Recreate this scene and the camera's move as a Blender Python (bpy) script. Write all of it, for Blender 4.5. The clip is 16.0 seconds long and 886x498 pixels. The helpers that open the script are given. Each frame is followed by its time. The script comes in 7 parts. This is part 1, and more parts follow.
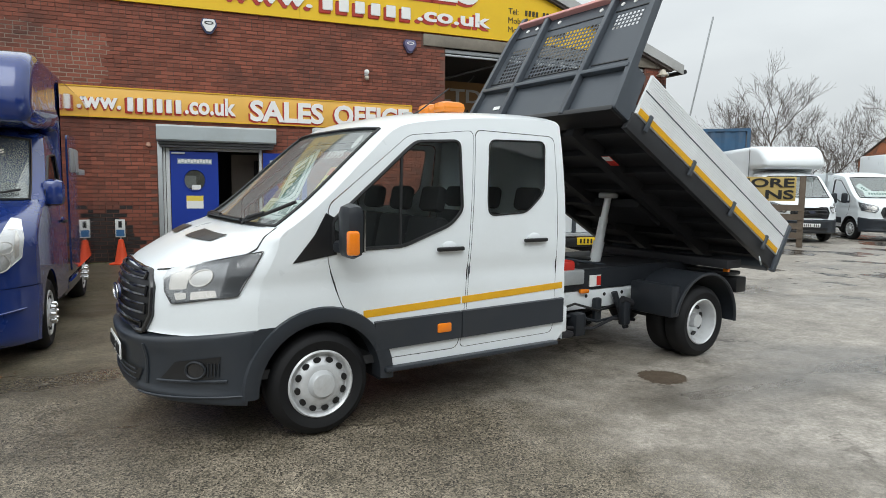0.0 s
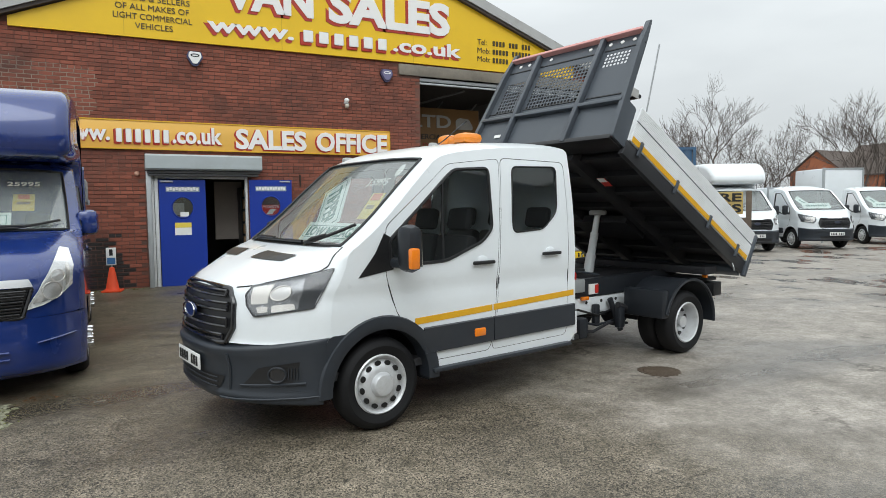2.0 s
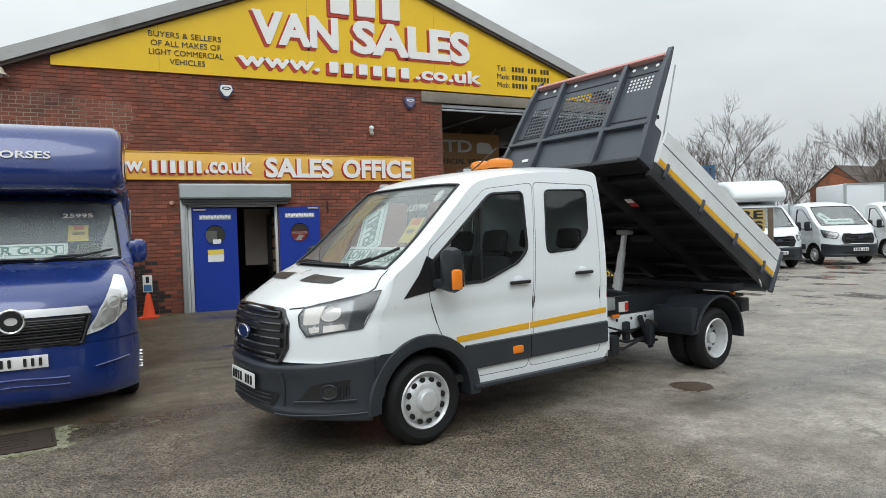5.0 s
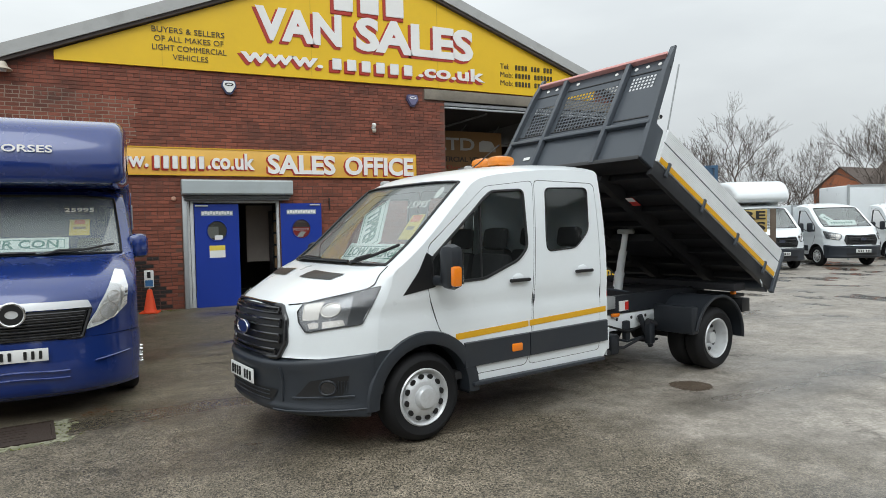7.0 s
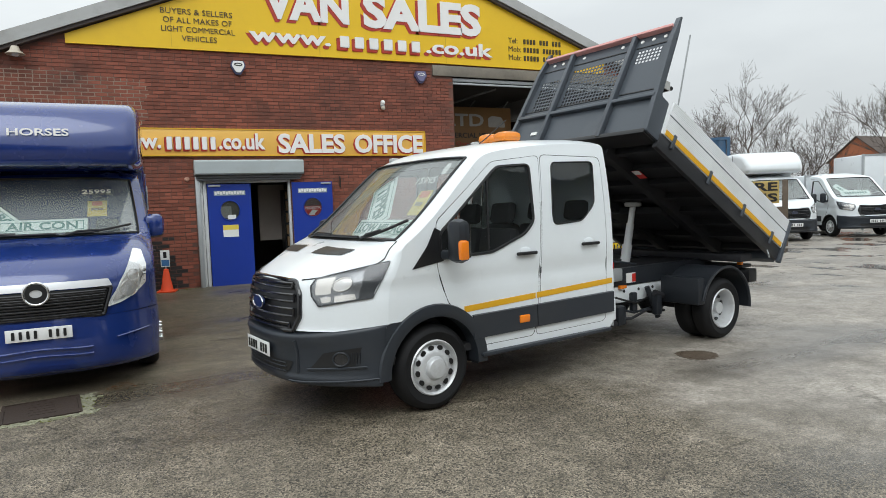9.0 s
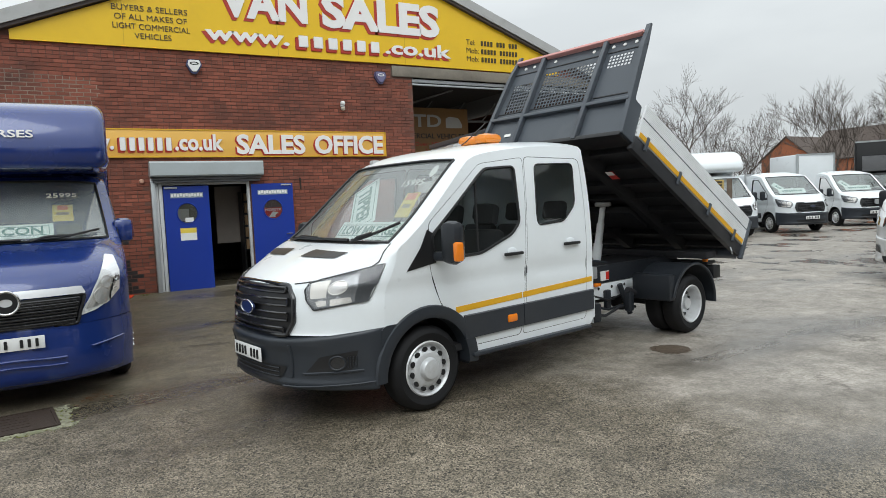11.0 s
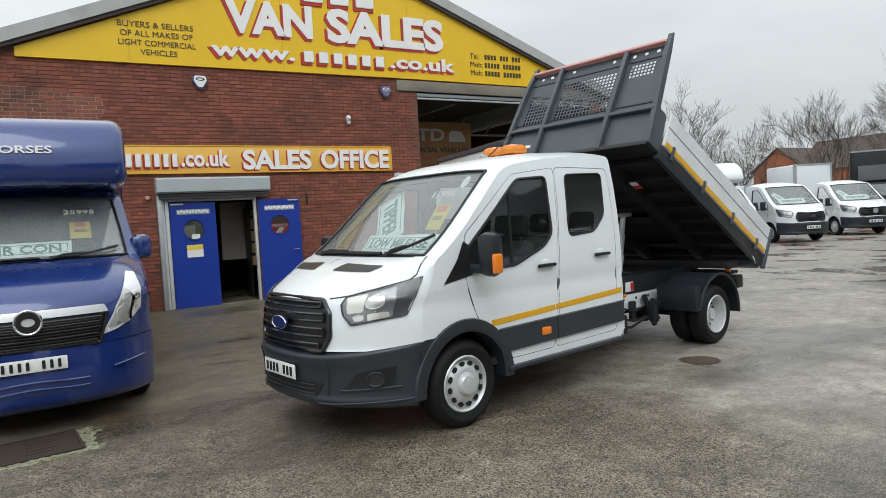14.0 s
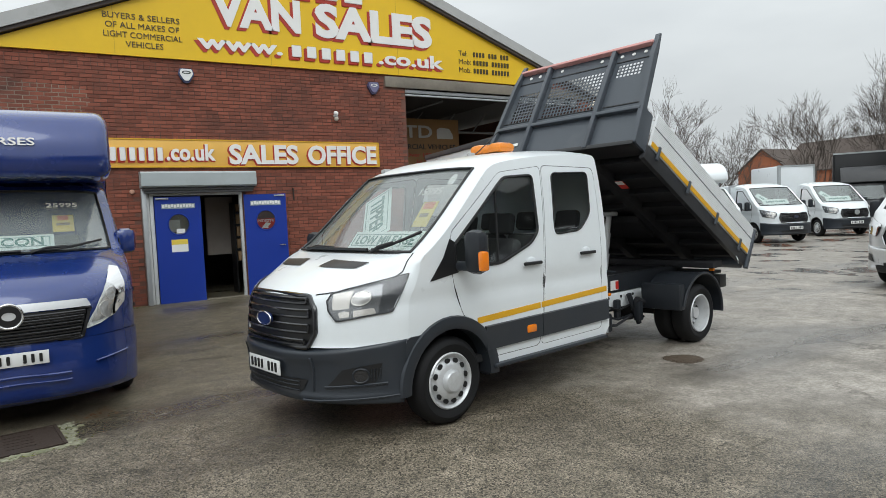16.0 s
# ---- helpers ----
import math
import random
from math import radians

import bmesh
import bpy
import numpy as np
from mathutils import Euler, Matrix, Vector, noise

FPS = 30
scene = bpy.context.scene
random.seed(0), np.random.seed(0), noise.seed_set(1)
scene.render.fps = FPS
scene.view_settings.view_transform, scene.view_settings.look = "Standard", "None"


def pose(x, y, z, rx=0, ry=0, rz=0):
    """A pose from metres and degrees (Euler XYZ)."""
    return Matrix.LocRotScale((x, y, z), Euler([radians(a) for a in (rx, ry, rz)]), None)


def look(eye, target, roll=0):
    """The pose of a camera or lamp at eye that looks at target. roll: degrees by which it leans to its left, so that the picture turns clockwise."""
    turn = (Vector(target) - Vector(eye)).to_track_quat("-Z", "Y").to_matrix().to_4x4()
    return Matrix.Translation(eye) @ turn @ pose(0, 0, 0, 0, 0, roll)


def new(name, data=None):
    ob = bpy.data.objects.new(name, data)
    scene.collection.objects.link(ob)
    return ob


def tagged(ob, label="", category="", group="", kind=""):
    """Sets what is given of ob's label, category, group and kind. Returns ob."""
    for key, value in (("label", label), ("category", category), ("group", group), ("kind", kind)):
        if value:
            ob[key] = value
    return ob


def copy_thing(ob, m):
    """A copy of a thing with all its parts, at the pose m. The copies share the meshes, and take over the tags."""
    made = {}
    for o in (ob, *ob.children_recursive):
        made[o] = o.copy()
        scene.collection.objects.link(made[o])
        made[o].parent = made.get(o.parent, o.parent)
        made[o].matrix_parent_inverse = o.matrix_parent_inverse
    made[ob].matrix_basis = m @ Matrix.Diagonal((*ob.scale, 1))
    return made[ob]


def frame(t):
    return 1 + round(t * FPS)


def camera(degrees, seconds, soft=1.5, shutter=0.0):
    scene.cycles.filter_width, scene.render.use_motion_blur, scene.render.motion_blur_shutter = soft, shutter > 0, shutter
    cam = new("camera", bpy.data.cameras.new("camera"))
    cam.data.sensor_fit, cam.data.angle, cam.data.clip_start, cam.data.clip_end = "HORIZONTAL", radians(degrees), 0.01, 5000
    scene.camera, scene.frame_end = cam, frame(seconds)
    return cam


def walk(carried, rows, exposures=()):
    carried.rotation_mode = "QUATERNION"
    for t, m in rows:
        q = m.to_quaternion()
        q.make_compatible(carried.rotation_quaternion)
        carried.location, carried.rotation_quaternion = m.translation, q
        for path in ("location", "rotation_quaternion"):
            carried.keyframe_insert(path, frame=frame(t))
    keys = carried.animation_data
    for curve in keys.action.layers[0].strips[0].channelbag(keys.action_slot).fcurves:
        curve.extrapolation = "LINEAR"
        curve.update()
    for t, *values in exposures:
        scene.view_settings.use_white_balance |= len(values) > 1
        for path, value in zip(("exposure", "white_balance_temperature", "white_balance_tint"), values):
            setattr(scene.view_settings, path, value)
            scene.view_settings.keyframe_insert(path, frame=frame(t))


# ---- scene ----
cam = camera(68.6, 16.0, 0.42)
METRES, EYE, TILT, LEAN, TURN = 2.30, 1.3, 0.0, 0.0, -15.0
PATH = [
    (0, (1.035, 0.203, 1.661), (1.812, 2.035, 1.462), 0.7),
    (0.5, (0.788, 0.114, 1.67), (1.567, 1.938, 1.412), -0.2),
    (1, (0.472, 0.179, 1.664), (1.32, 1.984, 1.507), -1.6),
    (1.5, (0.294, 0.104, 1.665), (1.172, 1.897, 1.551), 0.7),
    (2, (0.164, -0.103, 1.671), (1.081, 1.669, 1.536), -0.6),
    (2.5, (0.077, -0.136, 1.688), (0.987, 1.639, 1.539), -0.5),
    (3, (-0.126, -0.167, 1.676), (0.858, 1.573, 1.628), -0.9),
    (3.5, (-0.147, -0.224, 1.678), (0.801, 1.537, 1.619), -1.1),
    (6, (-0.084, -0.257, 1.679), (0.783, 1.545, 1.611), -1.7),
    (6.5, (-0.097, -0.308, 1.673), (0.793, 1.481, 1.579), -1.2),
    (7, (-0.089, -0.249, 1.668), (0.778, 1.552, 1.599), -1.2),
    (7.5, (-0.073, -0.245, 1.676), (0.794, 1.556, 1.609), -2.1),
    (8, (-0.104, -0.322, 1.679), (0.787, 1.462, 1.529), -3.1),
    (8.5, (-0.088, -0.275, 1.671), (0.777, 1.523, 1.531), -2.0),
    (9, (-0.113, -0.376, 1.655), (0.717, 1.438, 1.516), -2.1),
    (11.5, (-0.566, -0.122, 1.691), (0.478, 1.579, 1.559), -2.6),
    (12, (-0.673, 0.012, 1.687), (0.447, 1.666, 1.6), -2.7),
    (12.5, (-0.75, -0.014, 1.706), (0.433, 1.598, 1.632), -2.4),
    (13, (-0.696, -0.026, 1.688), (0.434, 1.623, 1.623), -2.3),
    (13.5, (-0.707, -0.01, 1.689), (0.375, 1.671, 1.63), -3.0),
    (14, (-0.707, 0.01, 1.678), (0.293, 1.739, 1.576), -3.2),
    (14.5, (-0.708, 0.021, 1.678), (0.329, 1.728, 1.573), -2.4),
    (15, (-0.706, 0.006, 1.686), (0.332, 1.713, 1.594), -2.6),
    (15.5, (-0.713, -0.008, 1.688), (0.323, 1.7, 1.581), -2.4),
    (16, (-0.707, 0.003, 1.679), (0.327, 1.711, 1.566), -2.6),
]
walk(cam, [(t, look(eye, target, roll)) for t, eye, target, roll in PATH],
     [(0.0, 0.07), (3.0, 0.05), (3.5, -0.04), (7.0, -0.02), (8.0, -0.08), (9.0, 0.0), (11.5, -0.04), (12.5, -0.07), (16.0, -0.08)])

# ---- light ----
world = bpy.data.worlds.new("overcast_sky")
scene.world = world
world.use_nodes = True
_wn, _wl = world.node_tree.nodes, world.node_tree.links
_bg = _wn["Background"]
_sky = _wn.new("ShaderNodeTexSky")
_sky.sky_type = "NISHITA"
_sky.sun_disc = False
_sky.sun_elevation, _sky.sun_rotation = radians(46), radians(204)
_hs = _wn.new("ShaderNodeHueSaturation")
_hs.inputs["Saturation"].default_value = 0.10
_wl.new(_sky.outputs[0], _hs.inputs["Color"])
_tc = _wn.new("ShaderNodeTexCoord")
_mp = _wn.new("ShaderNodeMapping")
_mp.inputs["Scale"].default_value = (1.0, 1.0, 3.0)
_wl.new(_tc.outputs["Generated"], _mp.inputs["Vector"])
_nz = _wn.new("ShaderNodeTexNoise")
_nz.inputs["Scale"].default_value, _nz.inputs["Detail"].default_value = 2.2, 5.0
_wl.new(_mp.outputs[0], _nz.inputs["Vector"])
_cr = _wn.new("ShaderNodeValToRGB")
_cr.color_ramp.elements[0].position, _cr.color_ramp.elements[0].color = 0.3, (5.55, 6.0, 6.22, 1)
_cr.color_ramp.elements[1].position, _cr.color_ramp.elements[1].color = 0.7, (7.15, 7.65, 7.80, 1)
_wl.new(_nz.outputs[0], _cr.inputs[0])
_mx = _wn.new("ShaderNodeMixRGB")
_mx.inputs[0].default_value = 0.85
_wl.new(_hs.outputs[0], _mx.inputs[1])
_wl.new(_cr.outputs[0], _mx.inputs[2])
_sx = _wn.new("ShaderNodeSeparateXYZ")
_wl.new(_tc.outputs["Generated"], _sx.inputs[0])
_up = _wn.new("ShaderNodeMapRange")
_up.inputs["From Min"].default_value, _up.inputs["From Max"].default_value = 0.0, 1.0
_up.inputs["To Min"].default_value, _up.inputs["To Max"].default_value = 0.86, 2.75
_wl.new(_sx.outputs[2], _up.inputs["Value"])
_vm = _wn.new("ShaderNodeVectorMath")
_vm.operation = "SCALE"
_wl.new(_mx.outputs[0], _vm.inputs[0])
_wl.new(_up.outputs[0], _vm.inputs["Scale"])
_wl.new(_vm.outputs[0], _bg.inputs["Color"])
_bg.inputs["Strength"].default_value = 0.1

sun = new("sun", bpy.data.lights.new("sun", "SUN"))
sun.data.energy, sun.data.angle, sun.data.color = 1.15, radians(40), (0.95, 1.0, 1.0)
sun.matrix_world = look((0, 0, 21), (8, 18, 0))


# ---- materials ----
def mat(name, col, rough=0.5, metal=0.0, var=0.12, scale=5.0, fine=90.0, bump=0.0, coat=0.0, island=0.0, rand=0.0, dirt=None, dirt_amount=0.0, dirt_scale=1.2, spec=0.5, rvar=0.08):
    m = bpy.data.materials.new(name)
    m.use_nodes = True
    n, l = m.node_tree.nodes, m.node_tree.links
    b = n["Principled BSDF"]
    tc = n.new("ShaderNodeTexCoord")

    def noise_tex(s, detail=4.0, rough_=0.6):
        t = n.new("ShaderNodeTexNoise")
        t.inputs["Scale"].default_value, t.inputs["Detail"].default_value, t.inputs["Roughness"].default_value = s, detail, rough_
        l.new(tc.outputs["Object"], t.inputs["Vector"])
        return t.outputs[0]

    def math_node(op, a, c):
        t = n.new("ShaderNodeMath")
        t.operation = op
        for i, v in enumerate((a, c)):
            if isinstance(v, (int, float)):
                t.inputs[i].default_value = v
            else:
                l.new(v, t.inputs[i])
        return t.outputs[0]

    big, small = noise_tex(scale), noise_tex(fine, 2.0)
    k = math_node("ADD", math_node("MULTIPLY", big, var * 2), math_node("MULTIPLY", small, var))
    k = math_node("ADD", k, 1.0 - 1.5 * var)
    if island:
        g = n.new("ShaderNodeNewGeometry")
        k = math_node("MULTIPLY", k, math_node("ADD", math_node("MULTIPLY", g.outputs["Random Per Island"], island), 1 - island / 2))
    if rand:
        g = n.new("ShaderNodeObjectInfo")
        k = math_node("MULTIPLY", k, math_node("ADD", math_node("MULTIPLY", g.outputs["Random"], rand), 1 - rand / 2))
    mul = n.new("ShaderNodeVectorMath")
    mul.operation = "SCALE"
    mul.inputs[0].default_value = col
    l.new(k, mul.inputs["Scale"])
    out = mul.outputs[0]
    if dirt:
        ramp = n.new("ShaderNodeValToRGB")
        ramp.color_ramp.elements[0].position, ramp.color_ramp.elements[1].position = 0.5, 0.72
        l.new(noise_tex(dirt_scale, 6.0, 0.65), ramp.inputs[0])
        mixn = n.new("ShaderNodeMixRGB")
        l.new(math_node("MULTIPLY", ramp.outputs[0], dirt_amount), mixn.inputs[0])
        l.new(out, mixn.inputs[1])
        mixn.inputs[2].default_value = (*dirt, 1)
        out = mixn.outputs[0]
    l.new(out, b.inputs["Base Color"])
    l.new(math_node("ADD", math_node("MULTIPLY", big, rvar * 2), rough - rvar), b.inputs["Roughness"])
    b.inputs["Metallic"].default_value = metal
    b.inputs["Coat Weight"].default_value = coat
    b.inputs["Coat Roughness"].default_value = 0.04
    b.inputs["Specular IOR Level"].default_value = spec
    if bump:
        bn = n.new("ShaderNodeBump")
        bn.inputs["Strength"].default_value, bn.inputs["Distance"].default_value = min(1.0, bump), 0.004
        l.new(math_node("ADD", small, big), bn.inputs["Height"])
        l.new(bn.outputs[0], b.inputs["Normal"])
    return m


def glass(name, tint=(0.9, 0.93, 0.92), rough=0.0, body=0.12, ior=1.85):
    """A thin pane: clear with tint, glossy, with a little dust. A high body paints in pale sky reflection."""
    m = bpy.data.materials.new(name)
    m.use_nodes = True
    n, l = m.node_tree.nodes, m.node_tree.links
    n.clear()
    o = n.new("ShaderNodeOutputMaterial")
    tr, gl, df, mx, m2, fr = (n.new("ShaderNode" + s) for s in ("BsdfTransparent", "BsdfGlossy", "BsdfDiffuse", "MixShader", "MixShader", "Fresnel"))
    tr.inputs[0].default_value = (*tint, 1)
    gl.inputs["Roughness"].default_value = 0.02 + rough
    df.inputs[0].default_value = (0.60, 0.65, 0.64, 1)
    fr.inputs[0].default_value = ior  # both faces of the pane
    tc, nz, mu = n.new("ShaderNodeTexCoord"), n.new("ShaderNodeTexNoise"), n.new("ShaderNodeMath")
    nz.inputs["Scale"].default_value = 3.0
    l.new(tc.outputs["Object"], nz.inputs["Vector"])
    mu.operation, mu.inputs[1].default_value, mu.inputs[2].default_value = "MULTIPLY_ADD", 0.3 * body, 0.85 * body
    l.new(nz.outputs[0], mu.inputs[0])
    l.new(mu.outputs[0], m2.inputs[0])
    l.new(tr.outputs[0], m2.inputs[1])
    l.new(df.outputs[0], m2.inputs[2])
    l.new(fr.outputs[0], mx.inputs[0])
    l.new(m2.outputs[0], mx.inputs[1])
    l.new(gl.outputs[0], mx.inputs[2])
    l.new(mx.outputs[0], o.inputs[0])
    return m


WHITE = mat("white_paint", (0.76, 0.795, 0.815), 0.30, var=0.03, scale=2, coat=0.5, dirt=(0.5, 0.48, 0.44), dirt_amount=0.10)
BLUE = mat("blue_metallic_paint", (0.008, 0.029, 0.165), 0.26, metal=0.1, var=0.12, scale=3, coat=1.0, dirt=(0.05, 0.06, 0.13), dirt_amount=0.3)
BLUEDARK = mat("dark_blue_gloss_panel", (0.004, 0.005, 0.014), 0.05, var=0.1, coat=1.0, rvar=0.01)
PLASTIC = mat("dark_grey_plastic", (0.023, 0.028, 0.036), 0.36, rvar=0.12, var=0.15, scale=7, fine=300, bump=0.12, dirt=(0.06, 0.058, 0.055), dirt_amount=0.25)
SOOT = mat("black_plastic", (0.019, 0.022, 0.027), 0.38, var=0.2, scale=6, fine=200, bump=0.1, spec=0.35, dirt=(0.03, 0.03, 0.03), dirt_amount=0.2)
BLACK = mat("black_trim", (0.010, 0.010, 0.011), 0.4, var=0.2)
GLOSS = mat("gloss_black_plastic", (0.010, 0.010, 0.012), 0.22, var=0.1, coat=0.4)
MATT = mat("matt_black_underside", (0.023, 0.023, 0.026), 0.6, var=0.4, scale=6, bump=0.3, spec=0.3, dirt=(0.035, 0.031, 0.028), dirt_amount=0.4)
RUBBER = mat("tyre_rubber", (0.007, 0.007, 0.008), 0.65, var=0.2, fine=60, bump=0.2, spec=0.3, dirt=(0.018, 0.017, 0.016), dirt_amount=0.3)
STEEL = mat("silver_wheel_paint", (0.60, 0.61, 0.62), 0.36, metal=0.3, var=0.10, dirt=(0.25, 0.23, 0.2), dirt_amount=0.3, dirt_scale=8)
CHROME = mat("chrome", (0.75, 0.75, 0.76), 0.12, metal=1.0, var=0.05)
ALU = mat("aluminium_white_planks", (0.80, 0.82, 0.83), 0.42, metal=0.0, var=0.05, scale=3, fine=60, dirt=(0.5, 0.5, 0.49), dirt_amount=0.3)
GREYSTEEL = mat("dark_grey_painted_steel", (0.058, 0.068, 0.082), 0.42, var=0.12, scale=4, dirt=(0.14, 0.14, 0.14), dirt_amount=0.3, bump=0.05)
GALV = mat("galvanised_steel", (0.42, 0.44, 0.45), 0.45, metal=0.4, var=0.15, scale=6, bump=0.05)
YELLOWTAPE = mat("yellow_reflective_tape", (0.72, 0.38, 0.015), 0.35, var=0.1, fine=60)
ORANGE = mat("orange_lens", (0.85, 0.22, 0.01), 0.25, var=0.1, coat=0.5)
AMBER = mat("amber_beacon_plastic", (0.80, 0.24, 0.015), 0.3, var=0.15, coat=0.4)
RED = mat("red_plastic", (0.55, 0.03, 0.02), 0.35, var=0.1)
PINK = mat("red_white_reflective_rail", (0.62, 0.30, 0.28), 0.5, var=0.15, fine=60)
GLASS = glass("window_glass", (0.84, 0.90, 0.89), body=0.006, ior=1.6)
PORTHOLE = glass("porthole_glass", (0.93, 0.95, 0.94), body=0.02, ior=1.5)
# Windscreens: the high body paints the sky's reflection as a pale diffuse veil.
SKYVEIL = glass("sky_veiled_windscreen_glass", (0.95, 0.98, 0.97), body=0.33, ior=1.95)
SCREEN = glass("windscreen_glass", (0.91, 0.97, 0.95), body=0.22)
LENS = glass("lamp_lens", (0.96, 0.96, 0.97), body=0.02, ior=1.38)
LAMPGREY = mat("silver_lamp_panel", (0.24, 0.245, 0.25), 0.25, metal=0.6, var=0.25, scale=18, fine=90)
REFLECT = mat("lamp_reflector", (0.80, 0.77, 0.71), 0.18, metal=0.6, var=0.3, scale=30, fine=120)
HOUSING = mat("grey_lamp_housing", (0.040, 0.043, 0.047), 0.3, var=0.2, scale=15, coat=0.3)
PALELAMP = mat("pale_lamp_shell", (0.68, 0.69, 0.68), 0.25, metal=0.2, var=0.18, scale=14, fine=80)
BOWL = mat("lamp_bowl", (0.70, 0.69, 0.66), 0.14, metal=0.65, var=0.3, scale=25)
BRIGHTBAR = mat("bright_satin_bar", (0.72, 0.73, 0.74), 0.3, metal=0.4, var=0.06)
PLATEW = mat("white_number_plate", (0.75, 0.75, 0.74), 0.35, var=0.04)
PLATEY = mat("yellow_number_plate", (0.75, 0.50, 0.02), 0.35, var=0.04)
INK = mat("black_print", (0.012, 0.012, 0.012), 0.45)
CARD = mat("pale_green_card", (0.80, 0.92, 0.88), 0.6, var=0.06)
CARDINK = mat("dark_green_print", (0.05, 0.22, 0.17), 0.6)
PRICE = mat("yellow_price_card", (0.75, 0.58, 0.08), 0.6, var=0.08)
CARDPRINT = mat("brown_card_print", (0.30, 0.22, 0.08), 0.6, var=0.3, scale=60)
PAPER = mat("white_paper", (0.78, 0.78, 0.76), 0.65, var=0.06)
SEAT = mat("dark_seat_cloth", (0.022, 0.022, 0.025), 0.85, var=0.3, fine=200, bump=0.2)
DASH = mat("dark_dashboard", (0.03, 0.03, 0.032), 0.7, var=0.2)
SIGN = mat("yellow_sign_board", (0.80, 0.50, 0.010), 0.42, var=0.05, scale=0.8, dirt=(0.55, 0.33, 0.02), dirt_amount=0.25, dirt_scale=0.7)
SIGNB = mat("pale_orange_sign_board", (0.80, 0.45, 0.085), 0.45, var=0.05, scale=1.0, dirt=(0.6, 0.36, 0.1), dirt_amount=0.3, dirt_scale=0.9)
LETTER = mat("white_letters", (0.82, 0.80, 0.78), 0.45, var=0.05)
LETRED = mat("red_letter_edge", (0.42, 0.035, 0.02), 0.45, var=0.15)
LETBLACK = mat("faded_black_letters", (0.06, 0.045, 0.02), 0.5, var=0.15)
BRICK = mat("red_brown_brick", (0.222, 0.068, 0.042), 0.85, var=0.28, scale=0.9, fine=45, bump=0.6, island=0.5, dirt=(0.050, 0.030, 0.026), dirt_amount=0.75, dirt_scale=0.7)
BRICKOB = mat("red_brown_single_brick", (0.222, 0.068, 0.042), 0.85, var=0.28, scale=0.9, fine=45, bump=0.6, rand=0.5, dirt=(0.050, 0.030, 0.026), dirt_amount=0.75, dirt_scale=0.7)
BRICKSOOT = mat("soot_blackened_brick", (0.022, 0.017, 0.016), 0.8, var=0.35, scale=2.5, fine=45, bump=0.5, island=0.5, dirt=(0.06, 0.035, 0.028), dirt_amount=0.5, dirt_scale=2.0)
PALEMORTAR = mat("pale_repointed_mortar", (0.30, 0.235, 0.185), 0.9, var=0.3, scale=2.5, fine=60, bump=0.4, dirt=(0.09, 0.06, 0.05), dirt_amount=0.8, dirt_scale=0.9)
MORTAR = mat("dark_mortar", (0.145, 0.068, 0.050), 0.9, var=0.25, scale=2, fine=60, bump=0.5, dirt=(0.05, 0.04, 0.035), dirt_amount=0.6)
CONCRETE = mat("weathered_concrete", (0.21, 0.185, 0.15), 0.85, var=0.3, scale=3, fine=50, bump=0.4, dirt=(0.09, 0.08, 0.065), dirt_amount=0.6)
FASCIA = mat("grey_verge_trim", (0.40, 0.40, 0.39), 0.6, var=0.12, scale=2, dirt=(0.2, 0.19, 0.17), dirt_amount=0.5)
ROOFING = mat("grey_roof_sheet", (0.22, 0.22, 0.22), 0.7, var=0.15)
DOORBLUE = mat("royal_blue_door_paint", (0.006, 0.035, 0.30), 0.38, var=0.08, scale=2, dirt=(0.01, 0.03, 0.18), dirt_amount=0.3)
SHUTTER = mat("pale_grey_blue_shutter_box", (0.42, 0.46, 0.47), 0.45, metal=0.2, var=0.1, scale=2, dirt=(0.3, 0.3, 0.28), dirt_amount=0.4)
WHITEWOOD = mat("white_painted_timber", (0.66, 0.67, 0.66), 0.5, var=0.1, dirt=(0.35, 0.34, 0.31), dirt_amount=0.4)
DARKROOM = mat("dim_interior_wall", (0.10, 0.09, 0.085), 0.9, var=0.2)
CARTON = mat("brown_cardboard", (0.30, 0.19, 0.10), 0.85, var=0.12)
DARKSIGN = mat("ochre_board", (0.24, 0.125, 0.045), 0.6, var=0.12, dirt=(0.2, 0.1, 0.03), dirt_amount=0.4)
CONE = mat("orange_cone_rubber", (0.80, 0.075, 0.015), 0.5, var=0.12)
IRON = mat("rusty_iron_cover", (0.030, 0.018, 0.012), 0.75, var=0.35, scale=10, fine=80, bump=0.6)
MOSS = mat("moss", (0.11, 0.12, 0.02), 0.95, var=0.4, fine=150, bump=0.8)
BARK = mat("winter_twigs", (0.100, 0.082, 0.070), 0.9, var=0.25)
HOUSEBRICK = mat("orange_red_house_brick", (0.34, 0.12, 0.06), 0.9, var=0.2, scale=1.5, fine=12)
HOUSEGREY = mat("dark_grey_brown_render", (0.060, 0.055, 0.050), 0.9, var=0.25, scale=1.0, fine=12)
TILES = mat("brown_roof_tiles", (0.085, 0.065, 0.055), 0.9, var=0.3, scale=2, fine=10)
CONTAIN = mat("blue_container_steel", (0.035, 0.10, 0.19), 0.5, var=0.2, scale=1.5, dirt=(0.10, 0.09, 0.08), dirt_amount=0.5)
SHEETGREY = mat("grey_sheet_fence", (0.20, 0.21, 0.22), 0.7, var=0.2, scale=1.0)


